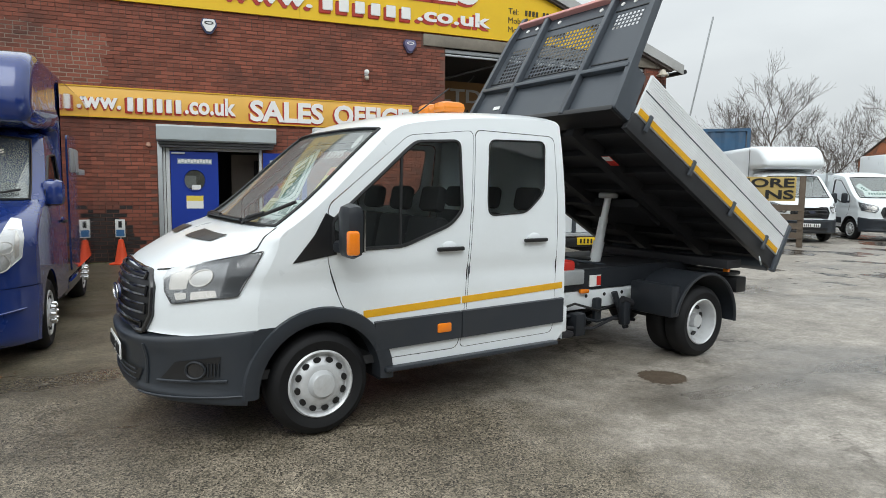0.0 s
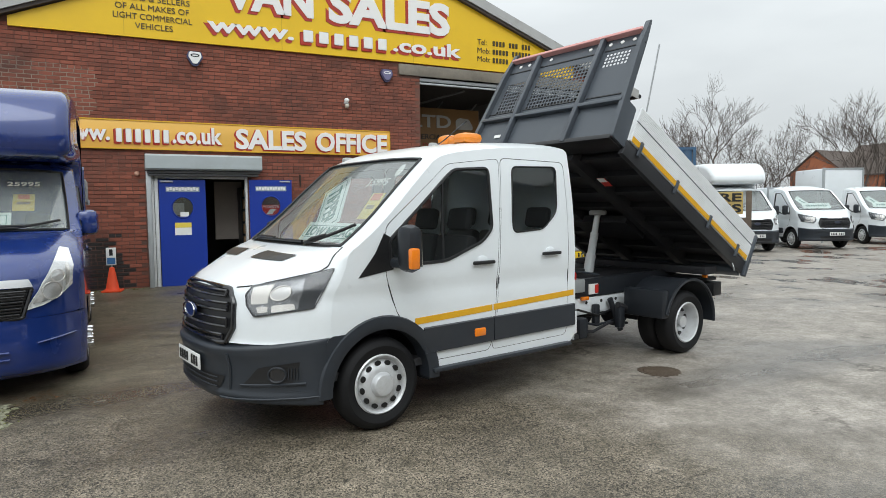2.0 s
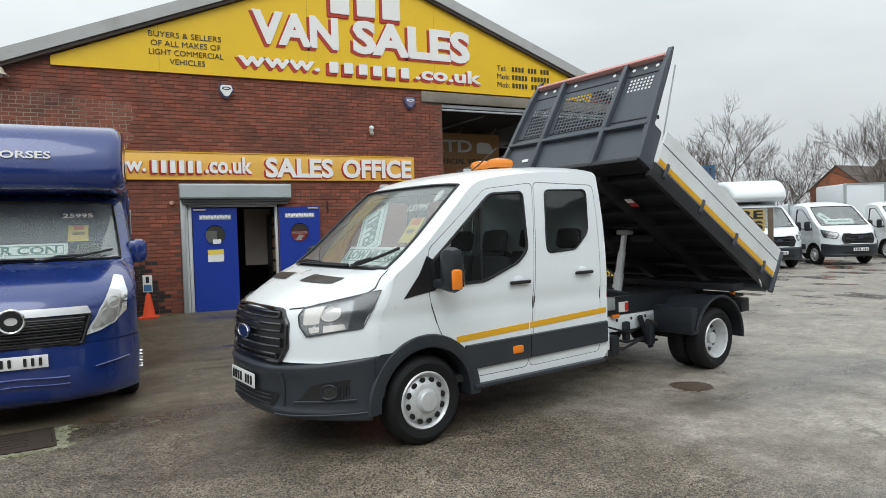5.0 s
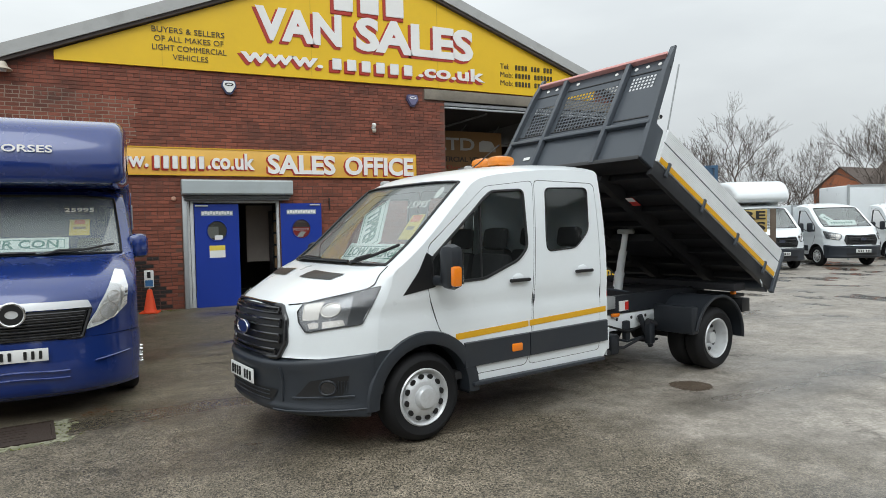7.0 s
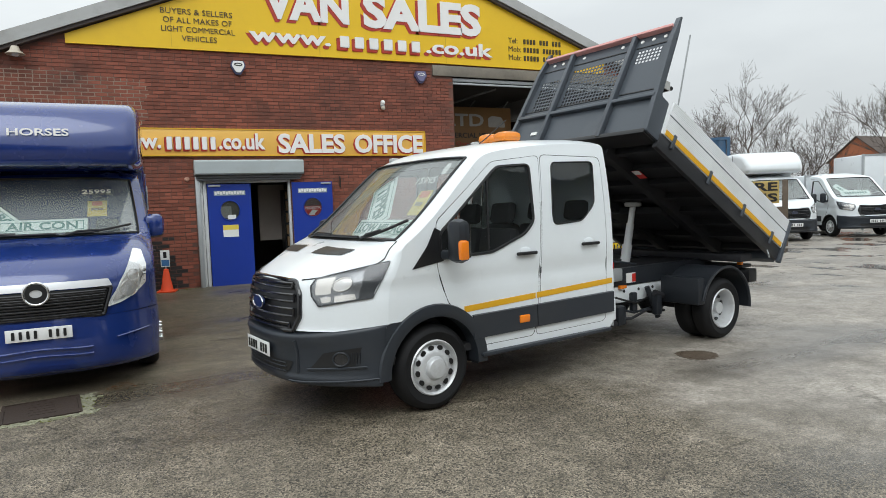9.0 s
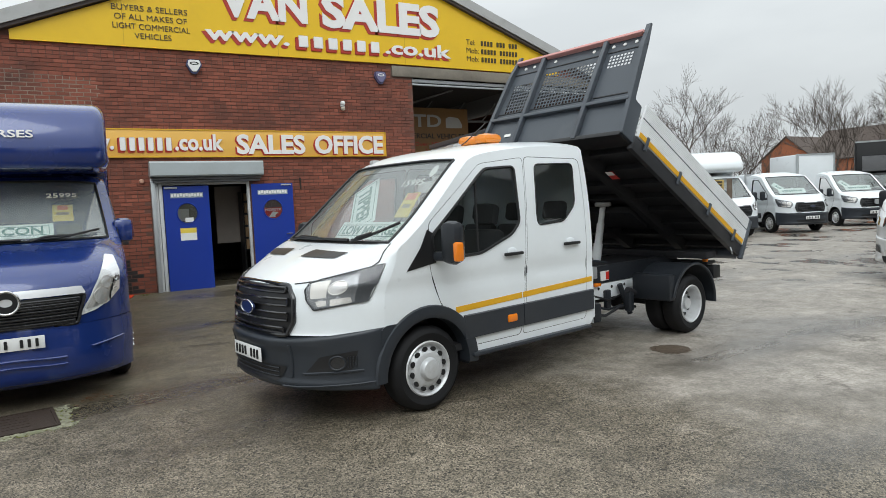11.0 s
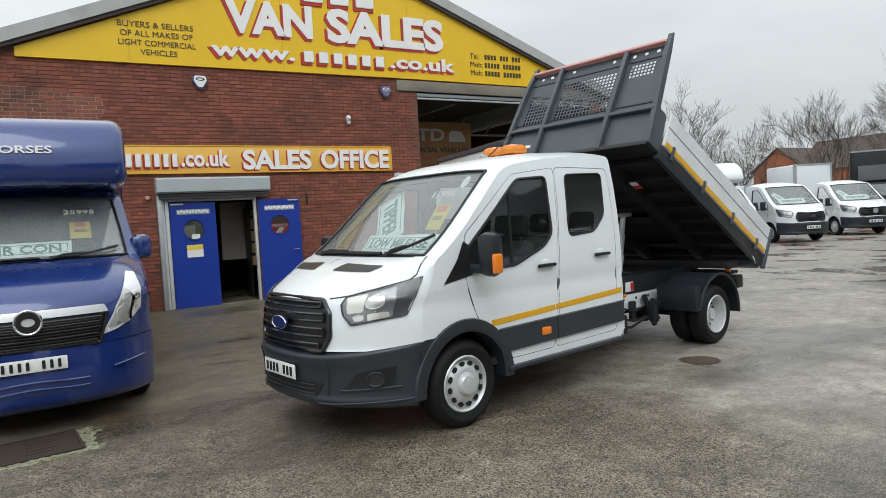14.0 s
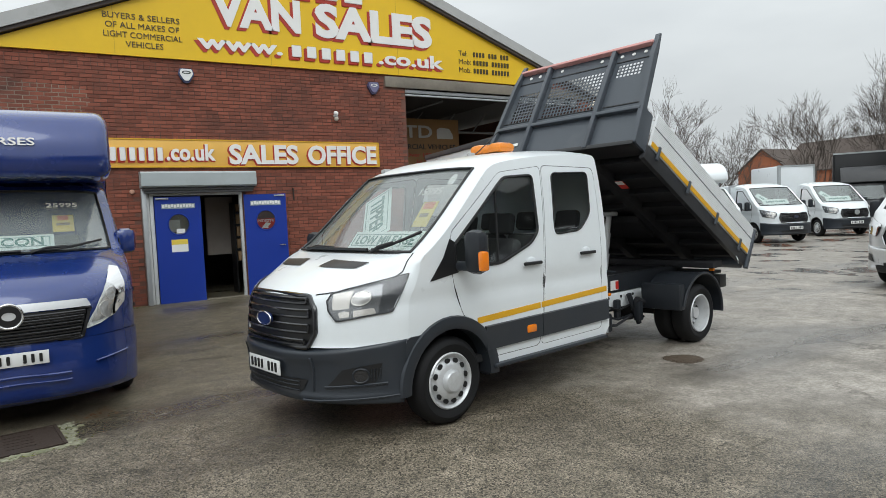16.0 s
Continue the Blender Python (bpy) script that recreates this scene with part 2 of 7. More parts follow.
def ground_material():
    """Wet worn asphalt with fine aggregate, damp patches and a paler worn concrete area."""
    m = bpy.data.materials.new("wet_worn_asphalt")
    m.use_nodes = True
    n, l = m.node_tree.nodes, m.node_tree.links
    b = n["Principled BSDF"]
    tc = n.new("ShaderNodeTexCoord")

    def tex(kind, s, detail=5.0, r=0.6):
        t = n.new("ShaderNodeTex" + kind)
        t.inputs["Scale"].default_value = s
        if kind == "Noise":
            t.inputs["Detail"].default_value, t.inputs["Roughness"].default_value = detail, r
        l.new(tc.outputs["Object"], t.inputs["Vector"])
        return t

    def ramp(src, a, ca, c, cc):
        r = n.new("ShaderNodeValToRGB")
        r.color_ramp.elements[0].position, r.color_ramp.elements[1].position = a, c
        r.color_ramp.elements[0].color, r.color_ramp.elements[1].color = (*ca, 1), (*cc, 1)
        l.new(src, r.inputs[0])
        return r.outputs[0]

    def mix(f, a, c, mode="MIX"):
        x = n.new("ShaderNodeMixRGB")
        x.blend_type = mode
        for i, v in enumerate((f, a, c)):
            if isinstance(v, (int, float)):
                x.inputs[i].default_value = v if i == 0 else (v, v, v, 1)
            elif isinstance(v, tuple):
                x.inputs[i].default_value = (*v, 1)
            else:
                l.new(v, x.inputs[i])
        return x.outputs[0]

    stone = tex("Voronoi", 100.0)
    grain = ramp(stone.outputs["Color"], 0.15, (0.026, 0.023, 0.018), 0.92, (0.375, 0.328, 0.264))
    grain2 = ramp(tex("Noise", 160.0, 2.0).outputs[0], 0.35, (0.52, 0.52, 0.52), 0.65, (1.35, 1.33, 1.28))
    asph = mix(1.0, grain, grain2, "MULTIPLY")
    pale = ramp(tex("Noise", 30.0, 6.0).outputs[0], 0.3, (0.225, 0.205, 0.187), 0.7, (0.435, 0.402, 0.368))
    sep = n.new("ShaderNodeSeparateXYZ")
    l.new(tc.outputs["Object"], sep.inputs[0])
    # worn, paler surface spreads over the open yard (greater x) and fades in by broken patches
    yard = n.new("ShaderNodeMath")
    yard.operation, yard.inputs[1].default_value = "MULTIPLY_ADD", 0.10
    l.new(sep.outputs[0], yard.inputs[0])
    wob = n.new("ShaderNodeMath")
    wob.operation, wob.inputs[1].default_value, wob.inputs[2].default_value = "MULTIPLY_ADD", 0.9, -0.72
    l.new(tex("Noise", 0.45, 5.0).outputs[0], wob.inputs[0])
    l.new(wob.outputs[0], yard.inputs[2])
    ymask = ramp(yard.outputs[0], 0.0, (0, 0, 0), 0.28, (1, 1, 1))
    col = mix(ymask, asph, pale)
    silt = n.new("ShaderNodeMath")
    silt.operation, silt.inputs[1].default_value = "MULTIPLY_ADD", 0.085
    l.new(sep.outputs[1], silt.inputs[0])
    sw = n.new("ShaderNodeMath")
    sw.operation, sw.inputs[1].default_value, sw.inputs[2].default_value = "MULTIPLY_ADD", 1.1, -1.02
    l.new(tex("Noise", 0.55, 6.0, 0.65).outputs[0], sw.inputs[0])
    l.new(sw.outputs[0], silt.inputs[2])
    smask = ramp(silt.outputs[0], 0.0, (0, 0, 0), 0.30, (0.85, 0.85, 0.85))
    mud = ramp(tex("Noise", 22.0, 7.0, 0.7).outputs[0], 0.3, (0.048, 0.042, 0.026), 0.7, (0.235, 0.203, 0.146))
    col = mix(smask, col, mix(ymask, mud, col))
    blot = ramp(tex("Noise", 0.9, 7.0, 0.7).outputs[0], 0.32, (0.55, 0.53, 0.50), 0.68, (1.2, 1.18, 1.15))
    col = mix(0.85, col, blot, "MULTIPLY")
    mott = ramp(tex("Noise", 4.5, 8.0, 0.72).outputs[0], 0.34, (0.58, 0.57, 0.52), 0.66, (1.31, 1.30, 1.28))
    col = mix(0.8, col, mott, "MULTIPLY")
    brown = ramp(tex("Noise", 1.7, 6.0, 0.7).outputs[0], 0.55, (0, 0, 0), 0.8, (1, 1, 1))
    bf = n.new("ShaderNodeMath")
    bf.operation, bf.inputs[1].default_value = "MULTIPLY", 0.4
    l.new(brown, bf.inputs[0])
    col = mix(bf.outputs[0], col, (0.115, 0.098, 0.062))
    map2 = n.new("ShaderNodeMapping")
    map2.inputs["Scale"].default_value = (0.35, 1.0, 1.0)
    map2.inputs["Rotation"].default_value = (0, 0, radians(-25))
    l.new(tc.outputs["Object"], map2.inputs[0])
    wetn = n.new("ShaderNodeTexNoise")
    wetn.inputs["Scale"].default_value, wetn.inputs["Detail"].default_value = 0.55, 6.0
    l.new(map2.outputs[0], wetn.inputs["Vector"])
    wet = ramp(wetn.outputs[0], 0.50, (0, 0, 0), 0.66, (1, 1, 1))
    col = mix(wet, col, mix(1.0, col, (0.62, 0.62, 0.63), "MULTIPLY"))
    map3 = n.new("ShaderNodeMapping")
    map3.inputs["Scale"].default_value = (1.05, 0.68, 1.0)
    map3.inputs["Rotation"].default_value = (0, 0, radians(35))
    l.new(tc.outputs["Object"], map3.inputs[0])
    pn = n.new("ShaderNodeTexNoise")
    pn.inputs["Scale"].default_value, pn.inputs["Detail"].default_value, pn.inputs["Roughness"].default_value = 0.75, 8.0, 0.62
    l.new(map3.outputs[0], pn.inputs["Vector"])
    pud = ramp(pn.outputs[0], 0.55, (0, 0, 0), 0.565, (1, 1, 1))
    far = n.new("ShaderNodeMath")
    far.operation, far.inputs[1].default_value, far.inputs[2].default_value = "MULTIPLY_ADD", 0.22, -1.85
    l.new(sep.outputs[0], far.inputs[0])
    fmask = ramp(far.outputs[0], 0.0, (0, 0, 0), 1.0, (1, 1, 1))
    pm = mix(1.0, pud, fmask, "MULTIPLY")
    col = mix(pm, col, mix(1.0, col, (0.33, 0.32, 0.31), "MULTIPLY"))
    crack = n.new("ShaderNodeTexVoronoi")
    crack.feature = "DISTANCE_TO_EDGE"
    crack.inputs["Scale"].default_value = 0.55
    wv = n.new("ShaderNodeVectorMath")
    wv.operation = "ADD"
    wn = tex("Noise", 2.5, 5.0)
    l.new(tc.outputs["Object"], wv.inputs[0])
    l.new(wn.outputs["Color"], wv.inputs[1])
    l.new(wv.outputs[0], crack.inputs["Vector"])
    ck = ramp(crack.outputs["Distance"], 0.0, (0.35, 0.33, 0.30), 0.022, (1, 1, 1))
    cmask = ramp(tex("Noise", 0.7, 4.0).outputs[0], 0.5, (0, 0, 0), 0.6, (1, 1, 1))
    col = mix(cmask, col, mix(1.0, col, ck, "MULTIPLY"))
    l.new(col, b.inputs["Base Color"])
    rough = ramp(wet, 0.0, (0.54, 0.54, 0.54), 1.0, (0.22, 0.22, 0.22))
    l.new(mix(pm, rough, 0.07), b.inputs["Roughness"])
    bn = n.new("ShaderNodeBump")
    bn.inputs["Strength"].default_value, bn.inputs["Distance"].default_value = 0.7, 0.008
    l.new(mix(0.6, stone.outputs["Distance"], tex("Noise", 40.0, 4.0).outputs[0]), bn.inputs["Height"])
    l.new(bn.outputs[0], b.inputs["Normal"])
    return m


ASPHALT = ground_material()


# ---- mesh helpers ----
def link_mesh(name, bm, material, smooth=35):
    bmesh.ops.recalc_face_normals(bm, faces=bm.faces[:])
    me = bpy.data.meshes.new(name)
    bm.to_mesh(me)
    bm.free()
    me.materials.append(material)
    if smooth:
        me.shade_smooth()
        me.set_sharp_from_angle(angle=radians(smooth))
    return new(name, me)


def part(name, bm, material, parent, label="", smooth=35):
    ob = link_mesh(name, bm, material, smooth)
    ob.parent = parent
    return tagged(ob, label)


def thing(name, m, label, category, group="", kind=""):
    ob = new(name)
    ob.empty_display_size = 0.2
    ob.matrix_world = m
    return tagged(ob, label, category, group, kind)


def setting(name, bm, material, label, category, smooth=35):
    return tagged(link_mesh(name, bm, material, smooth), label, category, "", "structure")


def box(bm, x0, x1, y0, y1, z0, z1, bevel=0.0, m=None):
    r = bmesh.ops.create_cube(bm, size=1.0)
    vs = r["verts"]
    for v in vs:
        v.co = Vector(((x0 + x1) / 2 + v.co.x * (x1 - x0), (y0 + y1) / 2 + v.co.y * (y1 - y0), (z0 + z1) / 2 + v.co.z * (z1 - z0)))
    if bevel:
        es = list({e for v in vs for e in v.link_edges})
        g = bmesh.ops.bevel(bm, geom=es, offset=bevel, segments=2, affect="EDGES", profile=0.5)
        vs = list({v for f in g["faces"] for v in f.verts} | {v for v in vs if v.is_valid})
    if m is not None:
        for v in vs:
            v.co = m @ v.co
    return bm


def boxes(*dims, bevel=0.0, m=None):
    bm = bmesh.new()
    for d in dims:
        box(bm, *d, bevel=bevel, m=m)
    return bm


def tube(bm, pts, r, seg=8, r_end=None, cap=True):
    pts = [Vector(p) for p in pts]
    rings = []
    for i, p in enumerate(pts):
        d = (pts[min(i + 1, len(pts) - 1)] - pts[max(i - 1, 0)]).normalized()
        a = d.orthogonal().normalized() if not rings else (prev - d * prev.dot(d)).normalized()
        prev = a
        c = d.cross(a)
        rr = r if r_end is None else r + (r_end - r) * i / (len(pts) - 1)
        rings.append([bm.verts.new(p + rr * (math.cos(2 * math.pi * k / seg) * a + math.sin(2 * math.pi * k / seg) * c)) for k in range(seg)])
    for ra, rb in zip(rings, rings[1:]):
        for k in range(seg):
            bm.faces.new((ra[k], ra[(k + 1) % seg], rb[(k + 1) % seg], rb[k]))
    if cap and seg > 2:
        bm.faces.new(rings[0][::-1])
        bm.faces.new(rings[-1])
    return bm


def tubes(*specs, seg=8):
    bm = bmesh.new()
    for pts, r in specs:
        tube(bm, pts, r, seg)
    return bm


def lathe(bm, prof, seg=32, m=None, cap=True):
    """prof: (radius, y) along the y axis."""
    rings = []
    for r, y in prof:
        rings.append([bm.verts.new((r * math.cos(2 * math.pi * k / seg), y, r * math.sin(2 * math.pi * k / seg))) for k in range(seg)])
    for ra, rb in zip(rings, rings[1:]):
        for k in range(seg):
            bm.faces.new((ra[k], ra[(k + 1) % seg], rb[(k + 1) % seg], rb[k]))
    if cap:
        bm.faces.new(rings[0])
        bm.faces.new(rings[-1])
    if m is not None:
        for ring in rings:
            for v in ring:
                v.co = m @ v.co
    return bm


def sheet(loops, fn, step=0.0, depth=None):
    """Fills the first loop less the others in the plane (a, b), cuts it by a grid of that step and maps it by fn(a, b)."""
    bm = bmesh.new()
    for loop in loops:
        vs = [bm.verts.new((a, b, 0)) for a, b in loop]
        for i in range(len(vs)):
            bm.edges.new((vs[i - 1], vs[i]))
    bmesh.ops.triangle_fill(bm, use_beauty=True, use_dissolve=False, edges=bm.edges[:], normal=(0, 0, 1))
    if step:
        steps = step if isinstance(step, tuple) else (step, step)
        for ax in (0, 1):
            step = steps[ax]
            lo, hi = min(v.co[ax] for v in bm.verts), max(v.co[ax] for v in bm.verts)
            k = math.floor(lo / step) + 1
            while k * step < hi - 1e-4:
                co, no = [0, 0, 0], [0, 0, 0]
                co[ax], no[ax] = k * step, 1
                bmesh.ops.bisect_plane(bm, geom=bm.verts[:] + bm.edges[:] + bm.faces[:], dist=1e-5, plane_co=co, plane_no=no)
                k += 1
    if depth is not None:
        g = bmesh.ops.extrude_face_region(bm, geom=bm.faces[:])
        for v in g["geom"]:
            if isinstance(v, bmesh.types.BMVert):
                v.co.z = depth
        for v in bm.verts:
            v.co = Vector(fn(v.co.x, v.co.y, v.co.z))
    else:
        for v in bm.verts:
            v.co = Vector(fn(v.co.x, v.co.y))
    return bm


def rounded(pts, r, n=4):
    """A polygon with its corners rounded."""
    out = []
    for i, p in enumerate(pts):
        a, p, c = Vector(pts[i - 1]), Vector(p), Vector(pts[(i + 1) % len(pts)])
        ra = min(r, 0.45 * (a - p).length, 0.45 * (c - p).length)
        s, e = p + (a - p).normalized() * ra, p + (c - p).normalized() * ra
        for k in range(n + 1):
            t = k / n
            out.append(tuple((1 - t) ** 2 * s + 2 * t * (1 - t) * p + t * t * e))
    return out


def slab(prof, half, r, n=5):
    """A body with the side profile prof (x, z), half(x) wide to either side, its long edges rounded by r."""
    m = len(prof)
    area = sum(prof[i - 1][0] * prof[i][1] - prof[i][0] * prof[i - 1][1] for i in range(m))
    sg = 1.0 if area > 0 else -1.0
    norm = []
    for i in range(m):
        t = (Vector(prof[(i + 1) % m]) - Vector(prof[i - 1])).normalized()
        norm.append(Vector((-t.y, t.x)) * sg)
    bm = bmesh.new()
    rings = []
    for s in (-1, 1):
        for k in range(n + 1):
            a = math.pi / 2 * (1 - k / n if s < 0 else k / n)
            ins = r * (1 - math.cos(a))
            ring = []
            for (x, z), nv in zip(prof, norm):
                ring.append(bm.verts.new((x + nv.x * ins, s * (half(x) - r + r * math.sin(a)), z + nv.y * ins)))
            rings.append(ring)
    for ra, rb in zip(rings, rings[1:]):
        for i in range(m):
            bm.faces.new((ra[i - 1], ra[i], rb[i], rb[i - 1]))
    bm.faces.new(rings[0])
    bm.faces.new(rings[-1])
    return bm


def circle(cx, cy, rx, ry=None, n=28):
    return [(cx + rx * math.cos(2 * math.pi * k / n), cy + (ry or rx) * math.sin(2 * math.pi * k / n)) for k in range(n)]


def lettering(name, text, parent, material, x0, x1, z0, z1, m, depth=0.01, bold=0.0, label="", split=False):
    """Built-in-font words fitted to the rectangle x0..x1, z0..z1 of the plane given by m (its x and y axes)."""
    cu = bpy.data.curves.new(name, "FONT")
    cu.body, cu.extrude, cu.offset, cu.resolution_u = text, 0.01, bold, 3
    tmp = bpy.data.objects.new(name, cu)
    scene.collection.objects.link(tmp)
    bpy.context.view_layer.update()
    me = bpy.data.meshes.new_from_object(tmp.evaluated_get(bpy.context.evaluated_depsgraph_get()))
    bpy.data.objects.remove(tmp)
    bpy.data.curves.remove(cu)
    co = np.empty(len(me.vertices) * 3)
    me.vertices.foreach_get("co", co)
    co = co.reshape(-1, 3)
    lo, hi = co.min(0), co.max(0)
    for v, c in zip(me.vertices, co):
        v.co = m @ Vector((x0 + (c[0] - lo[0]) / (hi[0] - lo[0]) * (x1 - x0), z0 + (c[1] - lo[1]) / (hi[1] - lo[1]) * (z1 - z0), depth * (0.5 + (c[2] / 0.02))))
    me.materials.clear()
    me.materials.append(material)
    if split:
        src = bmesh.new()
        src.from_mesh(me)
        bpy.data.meshes.remove(me)
        todo = set(src.verts)
        while todo:
            heap, group = [todo.pop()], set()
            while heap:
                v = heap.pop()
                group.add(v)
                for e in v.link_edges:
                    o = e.other_vert(v)
                    if o in todo:
                        todo.discard(o)
                        heap.append(o)
            ids = {v: k for k, v in enumerate(group)}
            one = bpy.data.meshes.new(name)
            one.from_pydata([v.co[:] for v in ids], [], [[ids[v] for v in f.verts] for f in src.faces if f.verts[0] in ids])
            one.materials.append(material)
            ob = new(name, one)
            ob.parent = parent
            tagged(ob, label)
        src.free()
        return None
    ob = new(name, me)
    ob.parent = parent
    return tagged(ob, label)


def bars(name, n, parent, material, x0, x1, z0, z1, m, depth=0.01, gaps=(), label="", fill=0.72, split=False):
    """Writing that is not spelt out: n upright blocks."""
    w = (x1 - x0) / n
    bm = bmesh.new()
    for k in range(n):
        if k not in gaps:
            box(bm, x0 + (k + 0.5 - fill / 2) * w, x0 + (k + 0.5 + fill / 2) * w, z0, z1, 0, depth, bevel=min(0.02, 0.12 * w) if split else 0.0, m=m)
            if split:
                part(name, bm, material, parent, label, smooth=0)
                bm = bmesh.new()
    if split:
        bm.free()
        return None
    return part(name, bm, material, parent, label, smooth=0)


FACE = pose(0, 0, 0, 90, 0, 0)  # a plane that faces -y: its x is x, its y is z

# ---- ground ----
def smooth01(a, b, v):
    t = max(0.0, min(1.0, (v - a) / (b - a)))
    return t * t * (3 - 2 * t)


def ground_z(x, y):
    return 0.11 * smooth01(10.0, 13.4, y) * (1 - smooth01(8.0, 13.0, x))


xs = [-400, -120, -40, -15, -9] + [-8 + i for i in range(23)] + [18, 25, 40, 80, 160, 400]
ys = [-300, -100, -40, -15, -5, 0, 3, 6, 8, 9, 9.5] + [10 + 0.25 * i for i in range(18)] + [15, 18, 24, 40, 80, 160, 500]
bm = bmesh.new()
grid = [[bm.verts.new((x, y, ground_z(x, y))) for x in xs] for y in ys]
for ra, rb in zip(grid, grid[1:]):
    for k in range(len(xs) - 1):
        bm.faces.new((ra[k], ra[k + 1], rb[k + 1], rb[k]))
setting("ground", bm, ASPHALT, "wet worn grey-brown asphalt yard with damp patches", "ground")

# ---- the sales building ----
FY = 13.9
AX, AZ = 4.90, 7.62  # gable: middle, height of the sign's edge there
SL0, SL1 = 0.405, 0.362  # its two slopes
GX0, GX1, GZ = 6.84, 12.4, 4.69  # vehicle gateway
DX0, DX1, DZ = 0.97, 2.82, 2.30  # doorway


def slope_z(x, add=0.0):
    return AZ + add - (SL0 if x < AX else SL1) * abs(x - AX)


outline = [(-8.6, -0.1), (13.12, -0.1), (13.12, slope_z(13.12, 0.2)), (AX, AZ + 0.2), (-8.6, slope_z(-8.6, 0.2))]
door_hole = [(DX0, 0.09), (DX1, 0.09), (DX1, DZ), (DX0, DZ)]
gate_hole = [(GX0, 0.0), (GX1, 0.0), (GX1, GZ), (GX0, GZ)]
bm = sheet([outline, door_hole, gate_hole], lambda a, b, c: (a, FY + c, b), depth=0.24)
wall_front = setting("wall_front", bm, MORTAR, "weathered red-brown brick gable wall with dark mortar", "wall", smooth=0)
bm = boxes((-8.6, -8.36, FY + 0.24, 34, -0.1, slope_z(-8.6, 0.1)), (12.88, 13.12, FY + 0.24, 34, -0.1, slope_z(13.12, 0.1)), (-8.6, 13.12, 34, 34.2, -0.1, 4.0))
setting("wall_rear", bm, MORTAR, "plain brick side and rear walls of the building", "wall", smooth=0)
bm = bmesh.new()
for s in (-1, 1):
    x1 = 13.5 if s > 0 else -9.0
    vs = [bm.verts.new((x, y, z)) for y in (FY - 0.16, 34.3) for x, z in ((AX, AZ + 0.30), (x1, slope_z(x1, 0.30)), (x1, slope_z(x1, 0.22)), (AX, AZ + 0.22))]
    for f in ((0, 1, 2, 3), (4, 5, 6, 7), (0, 1, 5, 4), (2, 3, 7, 6), (1, 2, 6, 5)):
        bm.faces.new([vs[i] for i in f])
setting("roof", bm, ROOFING, "low-pitched grey sheet roof", "roof", smooth=0)
bm = bmesh.new()
for s in (-1, 1):
    x1 = 13.52 if s > 0 else -9.02
    vs = [bm.verts.new((x, y, z)) for y in (FY - 0.20, FY - 0.165) for x, z in ((AX, AZ + 0.31), (x1, slope_z(x1, 0.31)), (x1, slope_z(x1, 0.07)), (AX, AZ + 0.07))]
    for f in ((0, 1, 2, 3), (4, 5, 6, 7), (0, 1, 5, 4), (2, 3, 7, 6), (1, 2, 6, 5)):
        bm.faces.new([vs[i] for i in f])
setting("trim", bm, FASCIA, "weathered grey verge board along the gable", "trim", smooth=0)
bm = bmesh.new()
for s in (-1, 1):
    x1 = 13.17 if s > 0 else -8.6
    vs = [bm.verts.new((x, y, z)) for y in (FY - 0.16, FY - 0.004) for x, z in ((AX, AZ + 0.2), (x1, slope_z(x1, 0.2)), (x1, slope_z(x1, 0.0)), (AX, AZ + 0.0))]
    for f in ((0, 1, 2, 3), (0, 1, 5, 4), (2, 3, 7, 6), (1, 2, 6, 5)):
        bm.faces.new([vs[i] for i in f])
setting("trim_soffit", bm, mat("dark_soffit", (0.07, 0.055, 0.05), 0.8), "dark timber soffit under the verge", "trim", smooth=0)
setting("lintel", boxes((6.3, 12.85, FY - 0.05, FY + 0.1, GZ, GZ + 0.25), bevel=0.012), CONCRETE, "stained concrete lintel over the gateway", "lintel")

bm = sheet([[(-4.2, 3.40), (-0.05, 3.42), (0.12, 3.62), (-0.02, 3.80), (0.14, 4.05), (0.05, 4.30), (-0.9, 4.36), (-1.3, 4.46), (-4.2, 4.42)]], lambda a, b, c: (a, FY - 0.004 + c, b), depth=0.003)
part("repointed_joints", bm, PALEMORTAR, wall_front, "pale repointed mortar joints", smooth=0)

# hall behind the gateway
setting("floor_hall", boxes((5.5, 12.87, FY + 0.0, 30, 0.0, 0.02)), CONCRETE, "dim concrete floor of the hall", "floor", smooth=0)
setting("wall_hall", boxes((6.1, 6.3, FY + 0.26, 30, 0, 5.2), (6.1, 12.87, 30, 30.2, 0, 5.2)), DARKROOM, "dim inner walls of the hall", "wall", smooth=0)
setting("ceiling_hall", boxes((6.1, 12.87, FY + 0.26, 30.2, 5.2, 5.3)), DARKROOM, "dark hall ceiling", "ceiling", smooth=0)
gate_rail = thing("roller_shutter", pose(0, 0, 0), "grey steel roller shutter guide rolled up in the gateway", "shutter")
bm = boxes((GX0, GX1, FY + 0.03, FY + 0.08, GZ - 0.10, GZ - 0.02), (GX0, GX1, FY + 0.02, FY + 0.09, GZ - 0.17, GZ - 0.13), bevel=0.006)
part("bottom_rail", bm, GALV, gate_rail)
bm = bmesh.new()
for k in range(5):
    box(bm, GX0, GX1, FY + 0.10, FY + 0.12, GZ - 0.12 + k * 0.03, GZ - 0.095 + k * 0.03)
part("curtain", bm, mat("dark_shutter_slats", (0.06, 0.06, 0.06), 0.5), gate_rail)
truss = thing("roof_truss", pose(0, 0, 0), "thin grey steel roof truss inside the dim hall", "truss")
TRM = mat("grey_truss_steel", (0.22, 0.22, 0.22), 0.6)
part("chord", tubes(([(6.3, 16.5, 4.05), (12.85, 16.5, 4.05)], 0.035), ([(6.3, 16.5, 3.95), (9.5, 16.5, 4.95)], 0.03)), TRM, truss)
